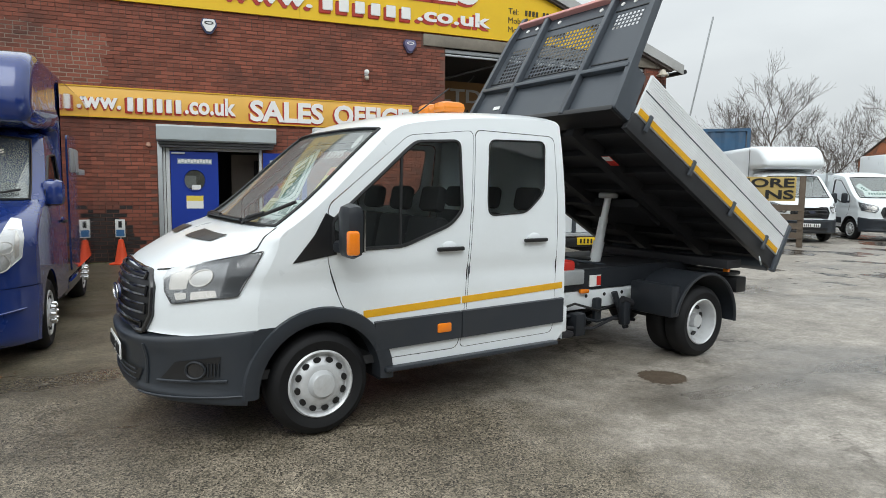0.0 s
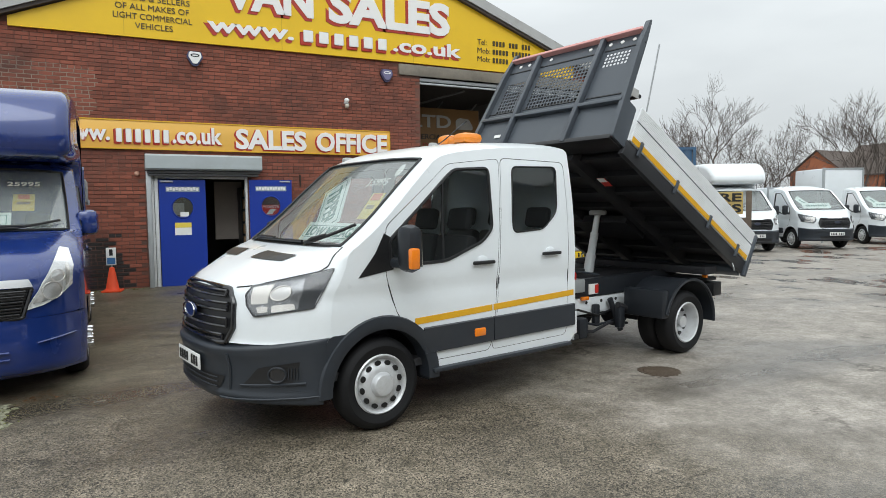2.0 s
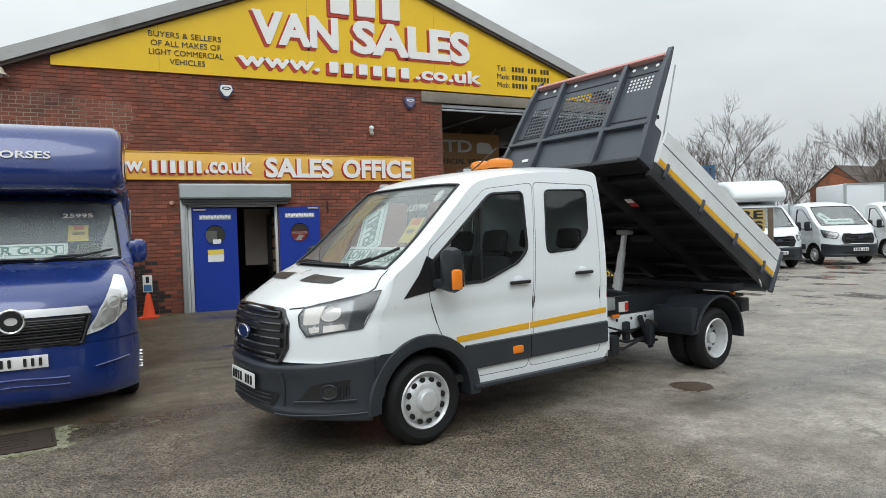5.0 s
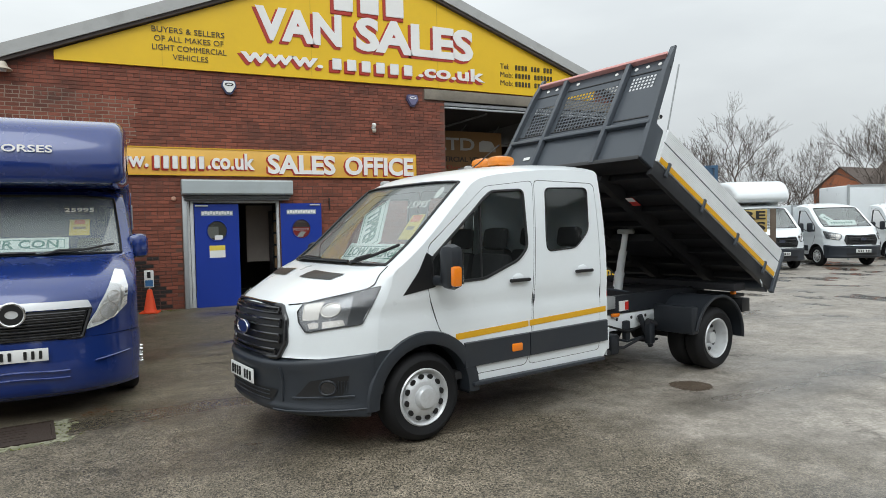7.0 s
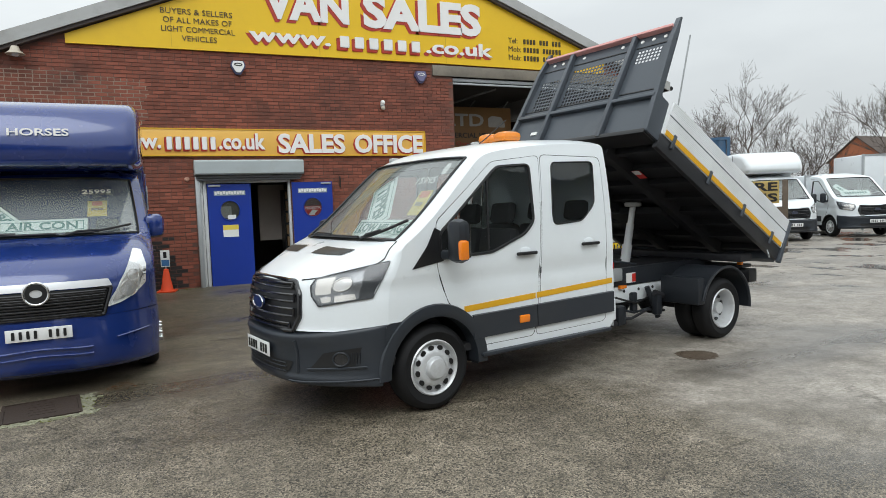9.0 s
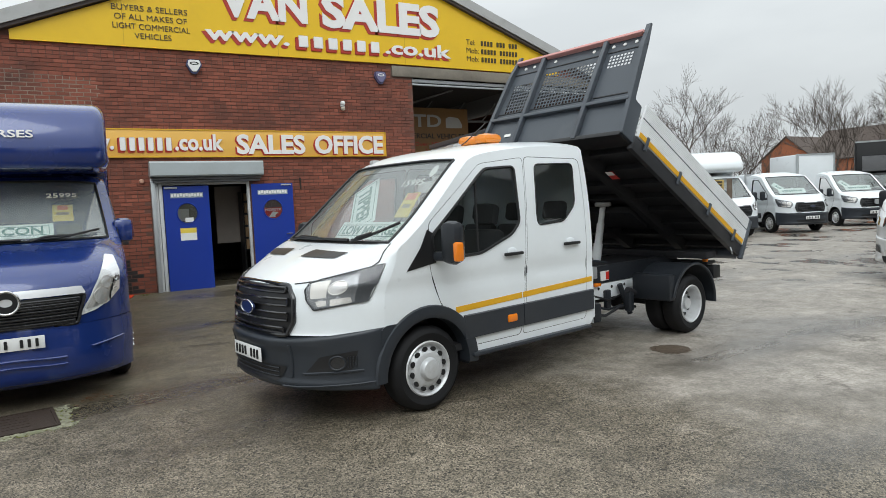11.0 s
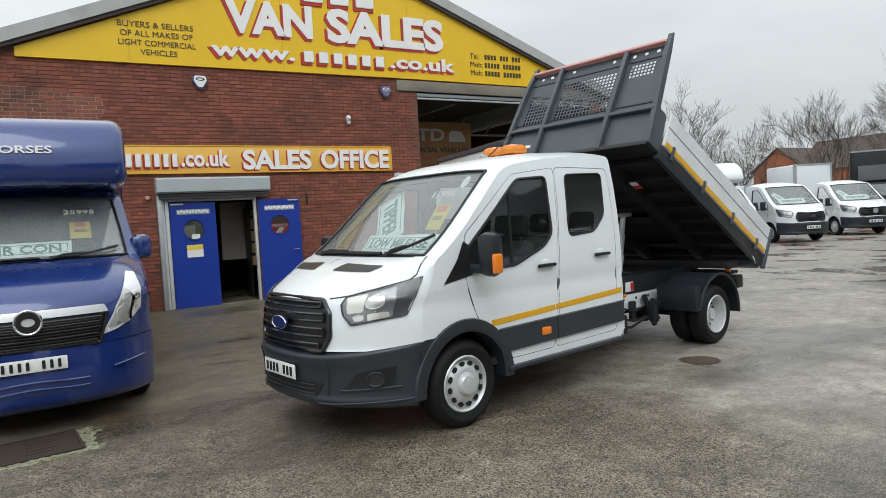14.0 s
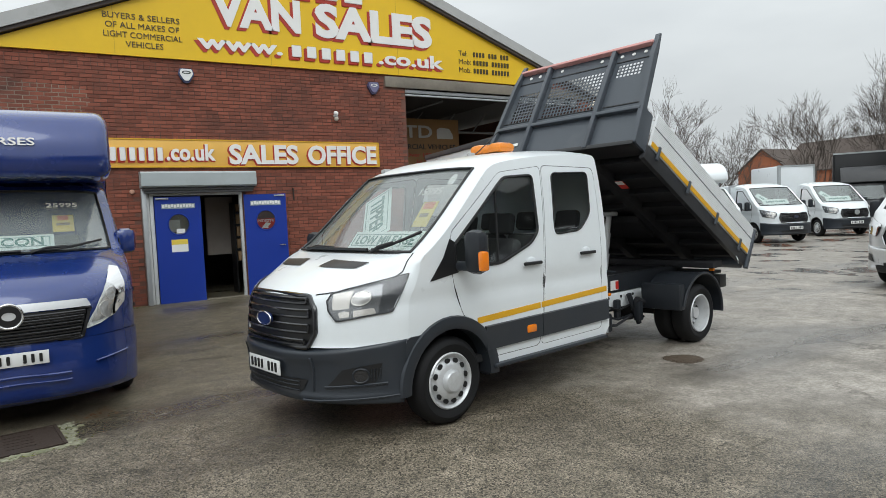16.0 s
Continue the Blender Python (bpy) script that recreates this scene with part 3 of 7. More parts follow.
for k in range(5):
    x = 7.2 + 1.1 * k
    part("brace", tubes(([(x, 16.5, 4.05), (x + 0.5, 16.5, 4.6)], 0.02)), TRM, truss)
board = thing("hanging_sign", pose(0, 15.9, 0), "ochre hanging board with black and white words in the hall", "sign")
part("panel", boxes((6.35, 9.62, 0, 0.03, 3.0, 4.31), bevel=0.004), DARKSIGN, board)
BM = pose(0, -0.004, 0) @ FACE
GREYLET = mat("dim_grey_letters", (0.42, 0.40, 0.37), 0.6)
lettering("lettering", "LTD", board, GREYLET, 7.55, 8.73, 3.78, 4.12, BM, 0.01, 0.02, "", True)
lettering("lettering", "COMMERCIAL VEHICLES", board, INK, 7.15, 9.48, 3.46, 3.60, BM, 0.01, 0.01, "", True)
lettering("lettering", "Over 100 Vehicles", board, LETRED, 7.85, 9.45, 3.25, 3.36, BM, 0.01, 0.0, "", True)
lettering("lettering", "In Stock", board, LETRED, 8.2, 8.95, 3.08, 3.18, BM, 0.01, 0.0, "", True)
part("van_picture", sheet([rounded([(8.88, 3.76), (9.42, 3.76), (9.42, 3.86), (9.30, 4.05), (9.0, 4.08), (8.88, 4.02)], 0.04)], lambda a, b: (a, -0.008, b)), GREYLET, board)

# office behind the doors
setting("floor_office", boxes((0.0, 4.0, FY + 0.05, 18, 0.06, 0.10)), mat("dark_carpet", (0.03, 0.03, 0.035), 0.9), "dark office carpet", "floor", smooth=0)
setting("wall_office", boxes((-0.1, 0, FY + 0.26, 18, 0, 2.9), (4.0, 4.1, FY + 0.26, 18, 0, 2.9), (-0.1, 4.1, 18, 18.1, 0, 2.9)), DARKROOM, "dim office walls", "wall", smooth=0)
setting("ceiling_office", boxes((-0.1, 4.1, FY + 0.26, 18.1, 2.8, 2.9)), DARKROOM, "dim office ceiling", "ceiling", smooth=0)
setting("door_inner", boxes((2.35, 2.95, 15.3, 15.36, 0.95, 2.25)), mat("pale_board", (0.42, 0.37, 0.33), 0.8), "pale notice panel inside the office", "panel", smooth=0)
rack = thing("brochure_rack", pose(2.93, 14.75, 0.1), "dark shelf rack holding brown cartons inside the doorway", "shelf")
part("frame", boxes((-0.14, -0.11, -0.2, 0.2, 0, 2.0), (0.30, 0.33, -0.2, 0.2, 0, 2.0), (-0.14, 0.33, -0.2, 0.2, 1.96, 2.0)), BLACK, rack)
for k in range(5):
    z = 0.72 + 0.27 * k
    part("shelf", boxes((-0.11, 0.30, -0.2, 0.2, z - 0.03, z)), BLACK, rack)
    c = thing("carton", pose(2.93, 14.74, 0.1 + z), "brown cardboard carton on the shelf rack", "box", "cartons on the rack")
    part("body", boxes((-0.09, 0.28, -0.17, 0.15, 0.0, 0.21), bevel=0.006), CARTON, c)
    part("label", boxes((0.0, 0.13, -0.174, -0.171, 0.05, 0.15)), PAPER, c, "printed paper label")

# ---- door, shutter box ----
frame_door = tagged(link_mesh("door_frame", boxes((DX0, DX0 + 0.045, FY - 0.03, FY + 0.1, 0.03, DZ), (DX0 + 0.055, DX0 + 0.125, FY - 0.015, FY + 0.1, 0.03, DZ), (DX1 - 0.05, DX1, FY - 0.01, FY + 0.1, 0.09, DZ), (DX0 + 0.125, DX1 - 0.05, FY - 0.01, FY + 0.1, DZ - 0.05, DZ), bevel=0.006), WHITEWOOD), "white painted door frame of the office doorway", "door frame", "", "structure")
setting("door_sill", boxes((1.98, DX1, FY - 0.02, FY + 0.12, 0.08, 0.115), bevel=0.006), CONCRETE, "pale worn door sill", "sill")


def office_door(name, m, label):
    """A leaf 0.86 wide, hinged at x = 0, seen from -y; with a porthole."""
    d = thing(name, m, label, "door", "", "structure")
    w, h = 0.87, 2.12
    bm = sheet([[(0, 0), (w, 0), (w, h), (0, h)], circle(0.43, 1.57, 0.195, 0.205)], lambda a, b, c: (a, c - 0.045, b), depth=0.045)
    part("leaf", bm, DOORBLUE, d)
    bm = bmesh.new()
    tube(bm, [(0.43 + 0.2 * math.cos(t), -0.05, 1.57 + 0.21 * math.sin(t)) for t in [2 * math.pi * k / 28 for k in range(29)]], 0.012, 6)
    part("porthole_ring", bm, DOORBLUE, d)
    part("porthole_glass", sheet([circle(0.43, 1.57, 0.197, 0.207)], lambda a, b: (a, -0.041, b)), PORTHOLE, d)
    bm = bmesh.new()
    for k in range(11):
        box(bm, 0.14 + 0.055 * k, 0.185 + 0.055 * k, -0.052, -0.047, 1.905 + 0.012 * (k % 2), 1.965 + 0.012 * (k % 2))
    part("sticker", boxes((0.125, 0.755, -0.0485, -0.046, 1.885, 1.985)), mat("grey_sticker", (0.30, 0.36, 0.40), 0.5), d)
    part("sticker_marks", bm, PAPER, d, smooth=0)
    return d


door_left = office_door("door_1", pose(1.105, FY - 0.005, 0.105), "closed royal blue office door with a porthole")
part("notice", boxes((0.27, 0.58, -0.05, -0.047, 1.02, 1.27)), PAPER, door_left, "white and yellow notice")
part("notice_band", boxes((0.27, 0.58, -0.053, -0.0505, 1.17, 1.27)), PRICE, door_left)
part("paper", boxes((0.38, 0.54, -0.044, -0.041, 1.39, 1.48)), PAPER, door_left)
part("blind", boxes((0.235, 0.625, -0.027, -0.024, 1.38, 1.76)), mat("pale_blind", (0.15, 0.14, 0.11), 0.8), door_left, "dim paper behind the porthole")
part("blind", boxes((0.245, 0.46, -0.032, -0.029, 1.42, 1.66)), mat("pale_sheet", (0.42, 0.42, 0.38), 0.8), door_left, "pale papers behind the porthole")
part("closer", boxes((0.02, 0.26, -0.075, -0.047, 2.07, 2.105), bevel=0.006), GALV, door_left)
# the other leaf is swung right back against the wall
door_right = office_door("door_2", pose(2.835, FY - 0.07, 0.115, 0, 0, -5), "royal blue office door with a porthole swung open against the wall")
part("poster", boxes((0.245, 0.615, -0.034, -0.031, 1.38, 1.60)), RED, door_right, "red warning poster behind the porthole")
part("poster_top", boxes((0.245, 0.615, -0.034, -0.031, 1.60, 1.76)), mat("brown_poster", (0.12, 0.07, 0.06), 0.7), door_right)
lettering("lettering", "PEDESTR", door_right, PAPER, 0.26, 0.60, 1.53, 1.585, pose(0, -0.0345, 0) @ FACE, 0.003, 0.01)
part("poster_arrow", sheet([[(0.33, 1.40), (0.47, 1.40), (0.47, 1.44), (0.54, 1.5), (0.42, 1.52)]], lambda a, b: (a, -0.0365, b)), PAPER, door_right)
part("handle", tubes(([(0.80, -0.045, 1.03), (0.80, -0.085, 1.03), (0.68, -0.085, 1.03)], 0.011)), CHROME, door_right)
part("closer", boxes((0.62, 0.84, -0.07, -0.047, 2.07, 2.10), bevel=0.006), GALV, door_right)

shutter = thing("shutter_box", pose(0, FY, 0), "pale grey metal roller shutter box above the blue doors", "shutter box")
bm = sheet([[(0.0, 2.72), (-0.26, 2.715), (-0.30, 2.68), (-0.30, 2.44), (-0.27, 2.41), (0.0, 2.41)]], lambda a, b, c: (0.87 + c, a, b), depth=2.20)
part("casing", bm, SHUTTER, shutter)
part("bottom_slats", boxes((0.90, 3.04, -0.20, -0.05, 2.35, 2.405), (0.92, 3.02, -0.16, -0.08, 2.30, 2.345), bevel=0.01), mat("dark_grey_slats", (0.12, 0.125, 0.13), 0.5), shutter)
part("guide", boxes((0.88, 0.965, -0.12, -0.0, 0.06, 2.40), bevel=0.006), GALV, shutter)

# ---- signs ----
sign_low = thing("fascia_sign", pose(0, FY, 0), "long pale orange fascia sign with white red-edged letters", "sign")
part("panel", boxes((-2.6, 6.03, -0.05, 0.0, 2.815, 3.365), bevel=0.006), SIGNB, sign_low)
part("frame", boxes((-2.6, 6.03, -0.062, -0.03, 3.35, 3.372), (-2.6, 6.03, -0.062, -0.03, 2.808, 2.828), (6.015, 6.04, -0.062, -0.03, 2.808, 3.372)), mat("yellow_sign_edge", (0.70, 0.40, 0.02), 0.5), sign_low)
SM, SM2 = pose(0, -0.056, 0) @ FACE, pose(-0.018, -0.051, -0.018) @ FACE


def raised(text, parent, x0, x1, z0, z1, front, back, bold, name="letter"):
    lettering(name, text, parent, LETTER, x0, x1, z0, z1, front, 0.018, bold, "", True)
    lettering(name + "_edge", text, parent, LETRED, x0 - 0.018, x1 + 0.012, z0 - 0.012, z1 + 0.008, back, 0.01, bold + 0.012, "dark red edge of a letter", True)


raised("SALES", sign_low, 2.60, 4.08, 2.865, 3.285, SM, SM2, 0.035)
raised("OFFICE", sign_low, 4.30, 5.96, 2.865, 3.285, SM, SM2, 0.035)
raised("www.", sign_low, -0.62, 0.29, 2.96, 3.17, SM, SM2, 0.03)
bars("web_block", 6, sign_low, LETTER, 0.36, 1.36, 2.94, 3.20, SM, 0.018, fill=0.62, split=True)
bars("web_block_edge", 6, sign_low, LETRED, 0.345, 1.365, 2.92, 3.205, SM2, 0.01, fill=0.75, split=True)
raised(".co.uk", sign_low, 1.39, 2.33, 2.94, 3.28, SM, SM2, 0.03)

sign_top = thing("gable_sign", pose(0, FY, 0), "big yellow gable sign with white red-shadowed letters", "sign")
zb = 4.975
poly = [(-1.25, 4.93), (6.35, zb), (11.3, zb - 0.01), (11.35, slope_z(11.35)), (AX, AZ), (-1.25, slope_z(-1.25, -0.03))]
part("panel", sheet([poly], lambda a, b, c: (a, -0.06 + c, b), depth=0.06), SIGN, sign_top, smooth=0)
for x in (0.6, 3.6, 6.65, 9.7):
    part("seam", boxes((x, x + 0.012, -0.0625, -0.05, zb, slope_z(x) - 0.02)), mat("sign_seam", (0.60, 0.37, 0.012), 0.5), sign_top, smooth=0)
TM, TM2 = pose(0, -0.066, 0) @ FACE, pose(-0.05, -0.062, -0.05) @ FACE
raised("VAN", sign_top, 2.43, 4.30, 5.69, 6.40, TM, TM2, 0.045)
raised("SALES", sign_top, 4.63, 7.62, 5.66, 6.42, TM, TM2, 0.045)
raised("www.", sign_top, 2.11, 3.86, 5.19, 5.40, TM, TM2, 0.03)
bars("web_block", 6, sign_top, LETTER, 4.0, 6.05, 5.19, 5.44, TM, 0.018, fill=0.62, split=True)
bars("web_block_edge", 6, sign_top, LETRED, 3.99, 6.07, 5.17, 5.44, TM2, 0.01, fill=0.72, split=True)
raised(".co.uk", sign_top, 6.14, 7.92, 5.19, 5.50, TM, TM2, 0.03)
bars("trade_block", 3, sign_top, LETTER, 4.05, 5.88, 6.50, 7.15, TM, 0.018, label="white blocks of the trade name", split=True)
bars("trade_block_edge", 3, sign_top, LETRED, 4.04, 5.89, 6.46, 7.13, TM2, 0.01, fill=0.8, split=True)
for k, (tx, a, c) in enumerate((("BUYERS & SELLERS", 0.43, 1.80), ("OF ALL MAKES OF", 0.47, 1.78), ("LIGHT COMMERCIAL", 0.43, 1.83), ("VEHICLES", 0.80, 1.47))):
    lettering("lettering", tx, sign_top, LETBLACK, a, c, 5.63 - 0.175 * k, 5.74 - 0.175 * k, TM, 0.006, 0.0, "", True)
for k, tx in enumerate(("Tel:", "Mob:", "Mob:")):
    lettering("lettering", tx, sign_top, LETBLACK, 8.38, 8.38 + (0.26 if k == 0 else 0.36), 5.58 - 0.205 * k, 5.71 - 0.205 * k, TM, 0.006, 0.0, "", True)
    bars("number_block", 12, sign_top, LETBLACK, 8.80, 9.95, 5.58 - 0.205 * k, 5.70 - 0.205 * k, TM, 0.006, gaps=(5,) if k else (4, 8), fill=0.6, split=True)

# ---- wall fixtures ----
for x, hue in ((1.86, "white"), (5.98, "purple-grey")):
    al = thing("alarm_box", pose(x, FY, 4.64), f"{hue} hexagonal burglar alarm box on the brick wall", "alarm box")
    hexa = rounded([(-0.12, 0.13), (0.12, 0.13), (0.155, 0.02), (0.05, -0.15), (-0.05, -0.15), (-0.155, 0.02)], 0.03)
    part("backplate", sheet([hexa], lambda a, b, c: (a, c - 0.075, b), depth=0.075), mat("alarm_back", (0.05, 0.06, 0.14), 0.4) if hue == "white" else mat("alarm_back_purple", (0.07, 0.06, 0.13), 0.4), al)
    part("cover", sheet([[(a * 0.82, b * 0.82 + 0.012) for a, b in hexa]], lambda a, b, c: (a, c - 0.10, b), depth=0.03), PAPER if hue == "white" else mat("alarm_purple", (0.16, 0.15, 0.26), 0.4), al)
    part("emblem", sheet([circle(0, 0.05, 0.085, 0.032), circle(0, 0.05, 0.06, 0.018)], lambda a, b, c: (a, c - 0.106, b), depth=0.006), INK if hue == "white" else PAPER, al)
for x, z in ((5.0, 3.93),):
    cc = thing("security_camera", pose(x, FY, z), "small white dome security light on the brick wall", "security camera")
    part("bracket", boxes((-0.035, 0.035, -0.10, 0, 0.0, 0.05), bevel=0.01), PAPER, cc)
    bm = bmesh.new()
    bmesh.ops.create_uvsphere(bm, u_segments=16, v_segments=10, radius=0.055, matrix=pose(0, -0.09, 0.075))
    part("head", bm, PAPER, cc)
    part("collar", lathe(bmesh.new(), [(0.03, -0.02), (0.045, 0), (0.05, 0.02)], 16, pose(0, -0.09, -0.01, 90)), GALV, cc)
    bm = bmesh.new()
    bmesh.ops.create_uvsphere(bm, u_segments=16, v_segments=10, radius=0.05, matrix=pose(0, -0.10, -0.045))
    part("lens", bm, mat("cream_plastic", (0.5, 0.45, 0.38), 0.4), cc)
CREAM = mat("cream_enamel", (0.55, 0.50, 0.42), 0.4, dirt=(0.3, 0.22, 0.12), dirt_amount=0.5)
fl = thing("floodlight", pose(-2.05, FY, 4.66), "cream floodlight with a round hood on the brick wall", "floodlight", "floodlights on the gable")
part("arm", tubes(([(0, 0, 0.1), (0, -0.12, 0.12)], 0.02)), PAPER, fl)
part("hood", lathe(bmesh.new(), [(0.02, 0.14), (0.06, 0.13), (0.09, 0.05), (0.16, -0.01), (0.15, -0.02), (0.05, 0.0)], 20, pose(0, -0.16, 0, 90)), CREAM, fl)
part("lamp_glass", lathe(bmesh.new(), [(0.0, -0.05), (0.05, -0.045), (0.07, -0.01), (0.06, 0.0)], 16, pose(0, -0.16, 0, 90), cap=False), PAPER, fl)
copy_thing(fl, pose(12.86, FY, 4.52))
bl = thing("door_bell_light", pose(0.73, FY, 2.34), "small round cream lamp beside the door", "wall lamp")
part("cap", lathe(bmesh.new(), [(0.0, -0.06), (0.035, -0.055), (0.05, -0.02), (0.05, 0.0)], 16), mat("salmon_lens", (0.5, 0.28, 0.2), 0.4), bl)
for k, (xa, za, xb, zb2) in enumerate(((3.93, 2.1, 3.93, 2.35), (13.02, 0.1, 13.02, 4.3))):
    cb = thing("wall_pipe", pose(0, FY, 0), "thin rusty pipe on the brick wall", "pipe")
    part("pipe", tubes(([(xa, -0.03, za), (xb, -0.03, zb2)], 0.018 if k == 0 else 0.045)), IRON if k == 0 else BLACK, cb)
gut = thing("gutter", pose(0, 0, 0), "black plastic gutter end at the eaves", "gutter")
part("channel", tubes(([(13.56, FY - 0.2, slope_z(13.5, 0.14)), (13.56, 34, slope_z(13.5, 0.14))], 0.06)), BLACK, gut)


def cone(x, y, turn, label):
    c = thing("traffic_cone", pose(x, y, ground_z(x, y), 0, 0, turn), label, "traffic cone", "cones along the wall")
    part("base", boxes((-0.17, 0.17, -0.17, 0.17, 0, 0.035), bevel=0.012), CONE, c)
    bm = bmesh.new()
    lathe(bm, [(0.125, 0.035), (0.115, 0.06), (0.045, 0.45), (0.03, 0.46), (0.0, 0.46)], 24, Matrix(((1, 0, 0, 0), (0, 0, 1, 0), (0, 1, 0, 0), (0, 0, 0, 1))))
    part("body", bm, CONE, c)
    part("sign_post", boxes((-0.012, 0.012, -0.012, 0.012, 0.44, 0.6)), GALV, c)
    part("sign_card", boxes((-0.085, 0.085, -0.02, -0.012, 0.50, 0.83), bevel=0.003), PAPER, c, "white card with a blue panel")
    part("sign_panel", boxes((-0.07, 0.07, -0.0235, -0.0205, 0.52, 0.64)), mat("sign_blue", (0.05, 0.16, 0.35), 0.5), c)
    part("sign_mark", boxes((-0.03, 0.03, -0.0235, -0.0205, 0.68, 0.80)), INK, c)
    return c


cone(0.22, 13.55, -12, "orange traffic cone with a white and blue sign card")

# ---- vehicles ----
class Skin:
    """The outer skin of a cab: rows from the front bumper up over bonnet, windscreen and roof. Each row is
    (x, z, bx, dz): its middle point, how far its ends lie back, and how far they lie lower."""

    def __init__(self, rows, width, p=3.2, q=4.0, sub=3):
        self.rows, self.width, self.p, self.q = rows, width, p, q

    def row(self, v):
        r, n = self.rows, len(self.rows)
        v = max(0.0, min(n - 1.0, v))
        i = min(int(v), n - 2)
        t = v - i
        a, b, c, d = r[max(i - 1, 0)], r[i], r[i + 1], r[min(i + 2, n - 1)]
        out = []
        for k in range(4):
            m1, m2 = (c[k] - a[k]) / 2, (d[k] - b[k]) / 2
            lim = 1.5 * abs(c[k] - b[k])
            m1, m2 = max(-lim, min(lim, m1)), max(-lim, min(lim, m2))
            out.append((2 * t**3 - 3 * t * t + 1) * b[k] + (t**3 - 2 * t * t + t) * m1 + (3 * t * t - 2 * t**3) * c[k] + (t**3 - t * t) * m2)
        return out

    def at(self, u, v, off=0.0):
        x, z, bx, dz = self.row(v)
        w = self.width(z - dz)
        back = 0.65 * abs(u) ** self.p + 0.35 * (1 - math.sqrt(max(0.0, 1 - u * u)))
        p = Vector((x + bx * back, w * u, z - dz * abs(u) ** self.q))
        if off:
            e = 0.02
            du = self.at(min(1, u + e), v) - self.at(max(-1, u - e), v)
            dv = self.at(u, v + e) - self.at(u, v - e)
            p = p + dv.cross(du).normalized() * off
        return p

    def v_of(self, z, lo=0.0, hi=None):
        hi = len(self.rows) - 1.0 if hi is None else hi
        for _ in range(30):
            mid = (lo + hi) / 2
            lo, hi = (mid, hi) if self.row(mid)[1] < z else (lo, mid)
        return lo

    def mesh(self, v0, v1, us, sub=4, off=0.0, skip=None):
        bm = bmesh.new()
        n = max(1, int(round((v1 - v0) * sub)))
        vv = [v0 + (v1 - v0) * k / n for k in range(n + 1)]
        g = [[bm.verts.new(self.at(u, v, off)) for u in us] for v in vv]
        for i in range(n):
            for k in range(len(us) - 1):
                if skip and skip((us[k] + us[k + 1]) / 2, (vv[i] + vv[i + 1]) / 2):
                    continue
                bm.faces.new((g[i][k], g[i][k + 1], g[i + 1][k + 1], g[i + 1][k]))
        return bm

    def patch(self, poly, off=0.006, step=(0.03, 0.12)):
        """poly: (u, v) points."""
        return sheet([poly], lambda a, b: self.at(a, b, off), step)

    def edge(self, v0, v1, sub=4):
        n = int(round((v1 - v0) * sub))
        return [(p.x, p.z) for p in (self.at(1, v0 + (v1 - v0) * k / n) for k in range(n + 1))]


def spread(n, *extra):
    us = {round(math.sin(math.pi / 2 * (2 * k / n - 1)), 4) for k in range(n + 1)} | set(extra) | {-e for e in extra}
    return sorted(us)


def wheel(parent, x, y, out, r=0.348, w=0.20, dish=0.0, holes=12, name="wheel", nuts=False, dual=False, rim_r=0.222):
    """A road wheel on the axle line x; y is its outer face and out (+1, -1) the way that it faces. dish: how deep the disc lies."""
    wh = new(name)
    wh.parent = parent
    wh.matrix_local = pose(x, y, r)
    o = out

    def at(profile):
        return [(a, b * o) for a, b in profile]

    for k in range(2 if dual else 1):
        s = -(w + 0.03) * k
        prof = [(rim_r, -0.012 + s), (rim_r + 0.02, 0.0 + s), (r - 0.06, 0.012 + s), (r - 0.03, 0.0 + s), (r - 0.006, -0.03 + s), (r, -0.06 + s), (r, -w + 0.06 + s), (r - 0.006, -w + 0.03 + s), (r - 0.04, -w + s), (rim_r, -w + 0.01 + s)]
        bm = lathe(bmesh.new(), at(prof), 48, cap=False)
        part("tyre", bm, RUBBER, wh)
    d = -dish
    prof = [(rim_r + 0.004, -0.004), (rim_r - 0.006, 0.006), (rim_r - 0.020, -0.004), (rim_r - 0.030, -0.03 + d * 0.6), (rim_r - 0.042, -0.035 + d)]
    prof += [(rim_r - 0.075, -0.005 + d), (0.115, 0.010 + d), (0.095, 0.008 + d), (0.088, 0.030 + d), (0.075, 0.046 + d), (0.03, 0.052 + d), (0.0, 0.052 + d)] if not dish else [(rim_r - 0.06, -0.03 + d), (0.12, -0.03 + d), (0.10, -0.02 + d), (0.07, -0.01 + d), (0.065, 0.05 + d), (0.0, 0.055 + d)]
    part("rim", lathe(bmesh.new(), at(prof), 48, cap=False), STEEL, wh, "silver painted steel rim with oval holes")
    for k in range(holes):
        a = 2 * math.pi * (k + 0.3) / holes
        m = pose(0, 0, 0, 0, -math.degrees(a), 0) @ pose(rim_r - 0.058 if not dish else rim_r - 0.080, o * ((-0.012 + d) if not dish else (-0.024 + d)), 0)
        tmp = sheet([circle(0, 0, 0.019 if not dish else 0.019, 0.025 if not dish else 0.034, 12)], lambda p, q, c: (p, c * o, q), depth=0.012)
        for v in tmp.verts:
            v.co = m @ v.co
        part("rim_hole", tmp, BLACK, wh)
    if nuts:
        for k in range(8):
            a = 2 * math.pi * k / 8
            bm = lathe(bmesh.new(), at([(0.022, 0.0 + d), (0.022, 0.05 + d), (0.016, 0.062 + d), (0.0, 0.064 + d)]), 10, pose(0.09 * math.cos(a), 0, 0.09 * math.sin(a)))
            part("wheel_nut", bm, CHROME, wh)
    return wh


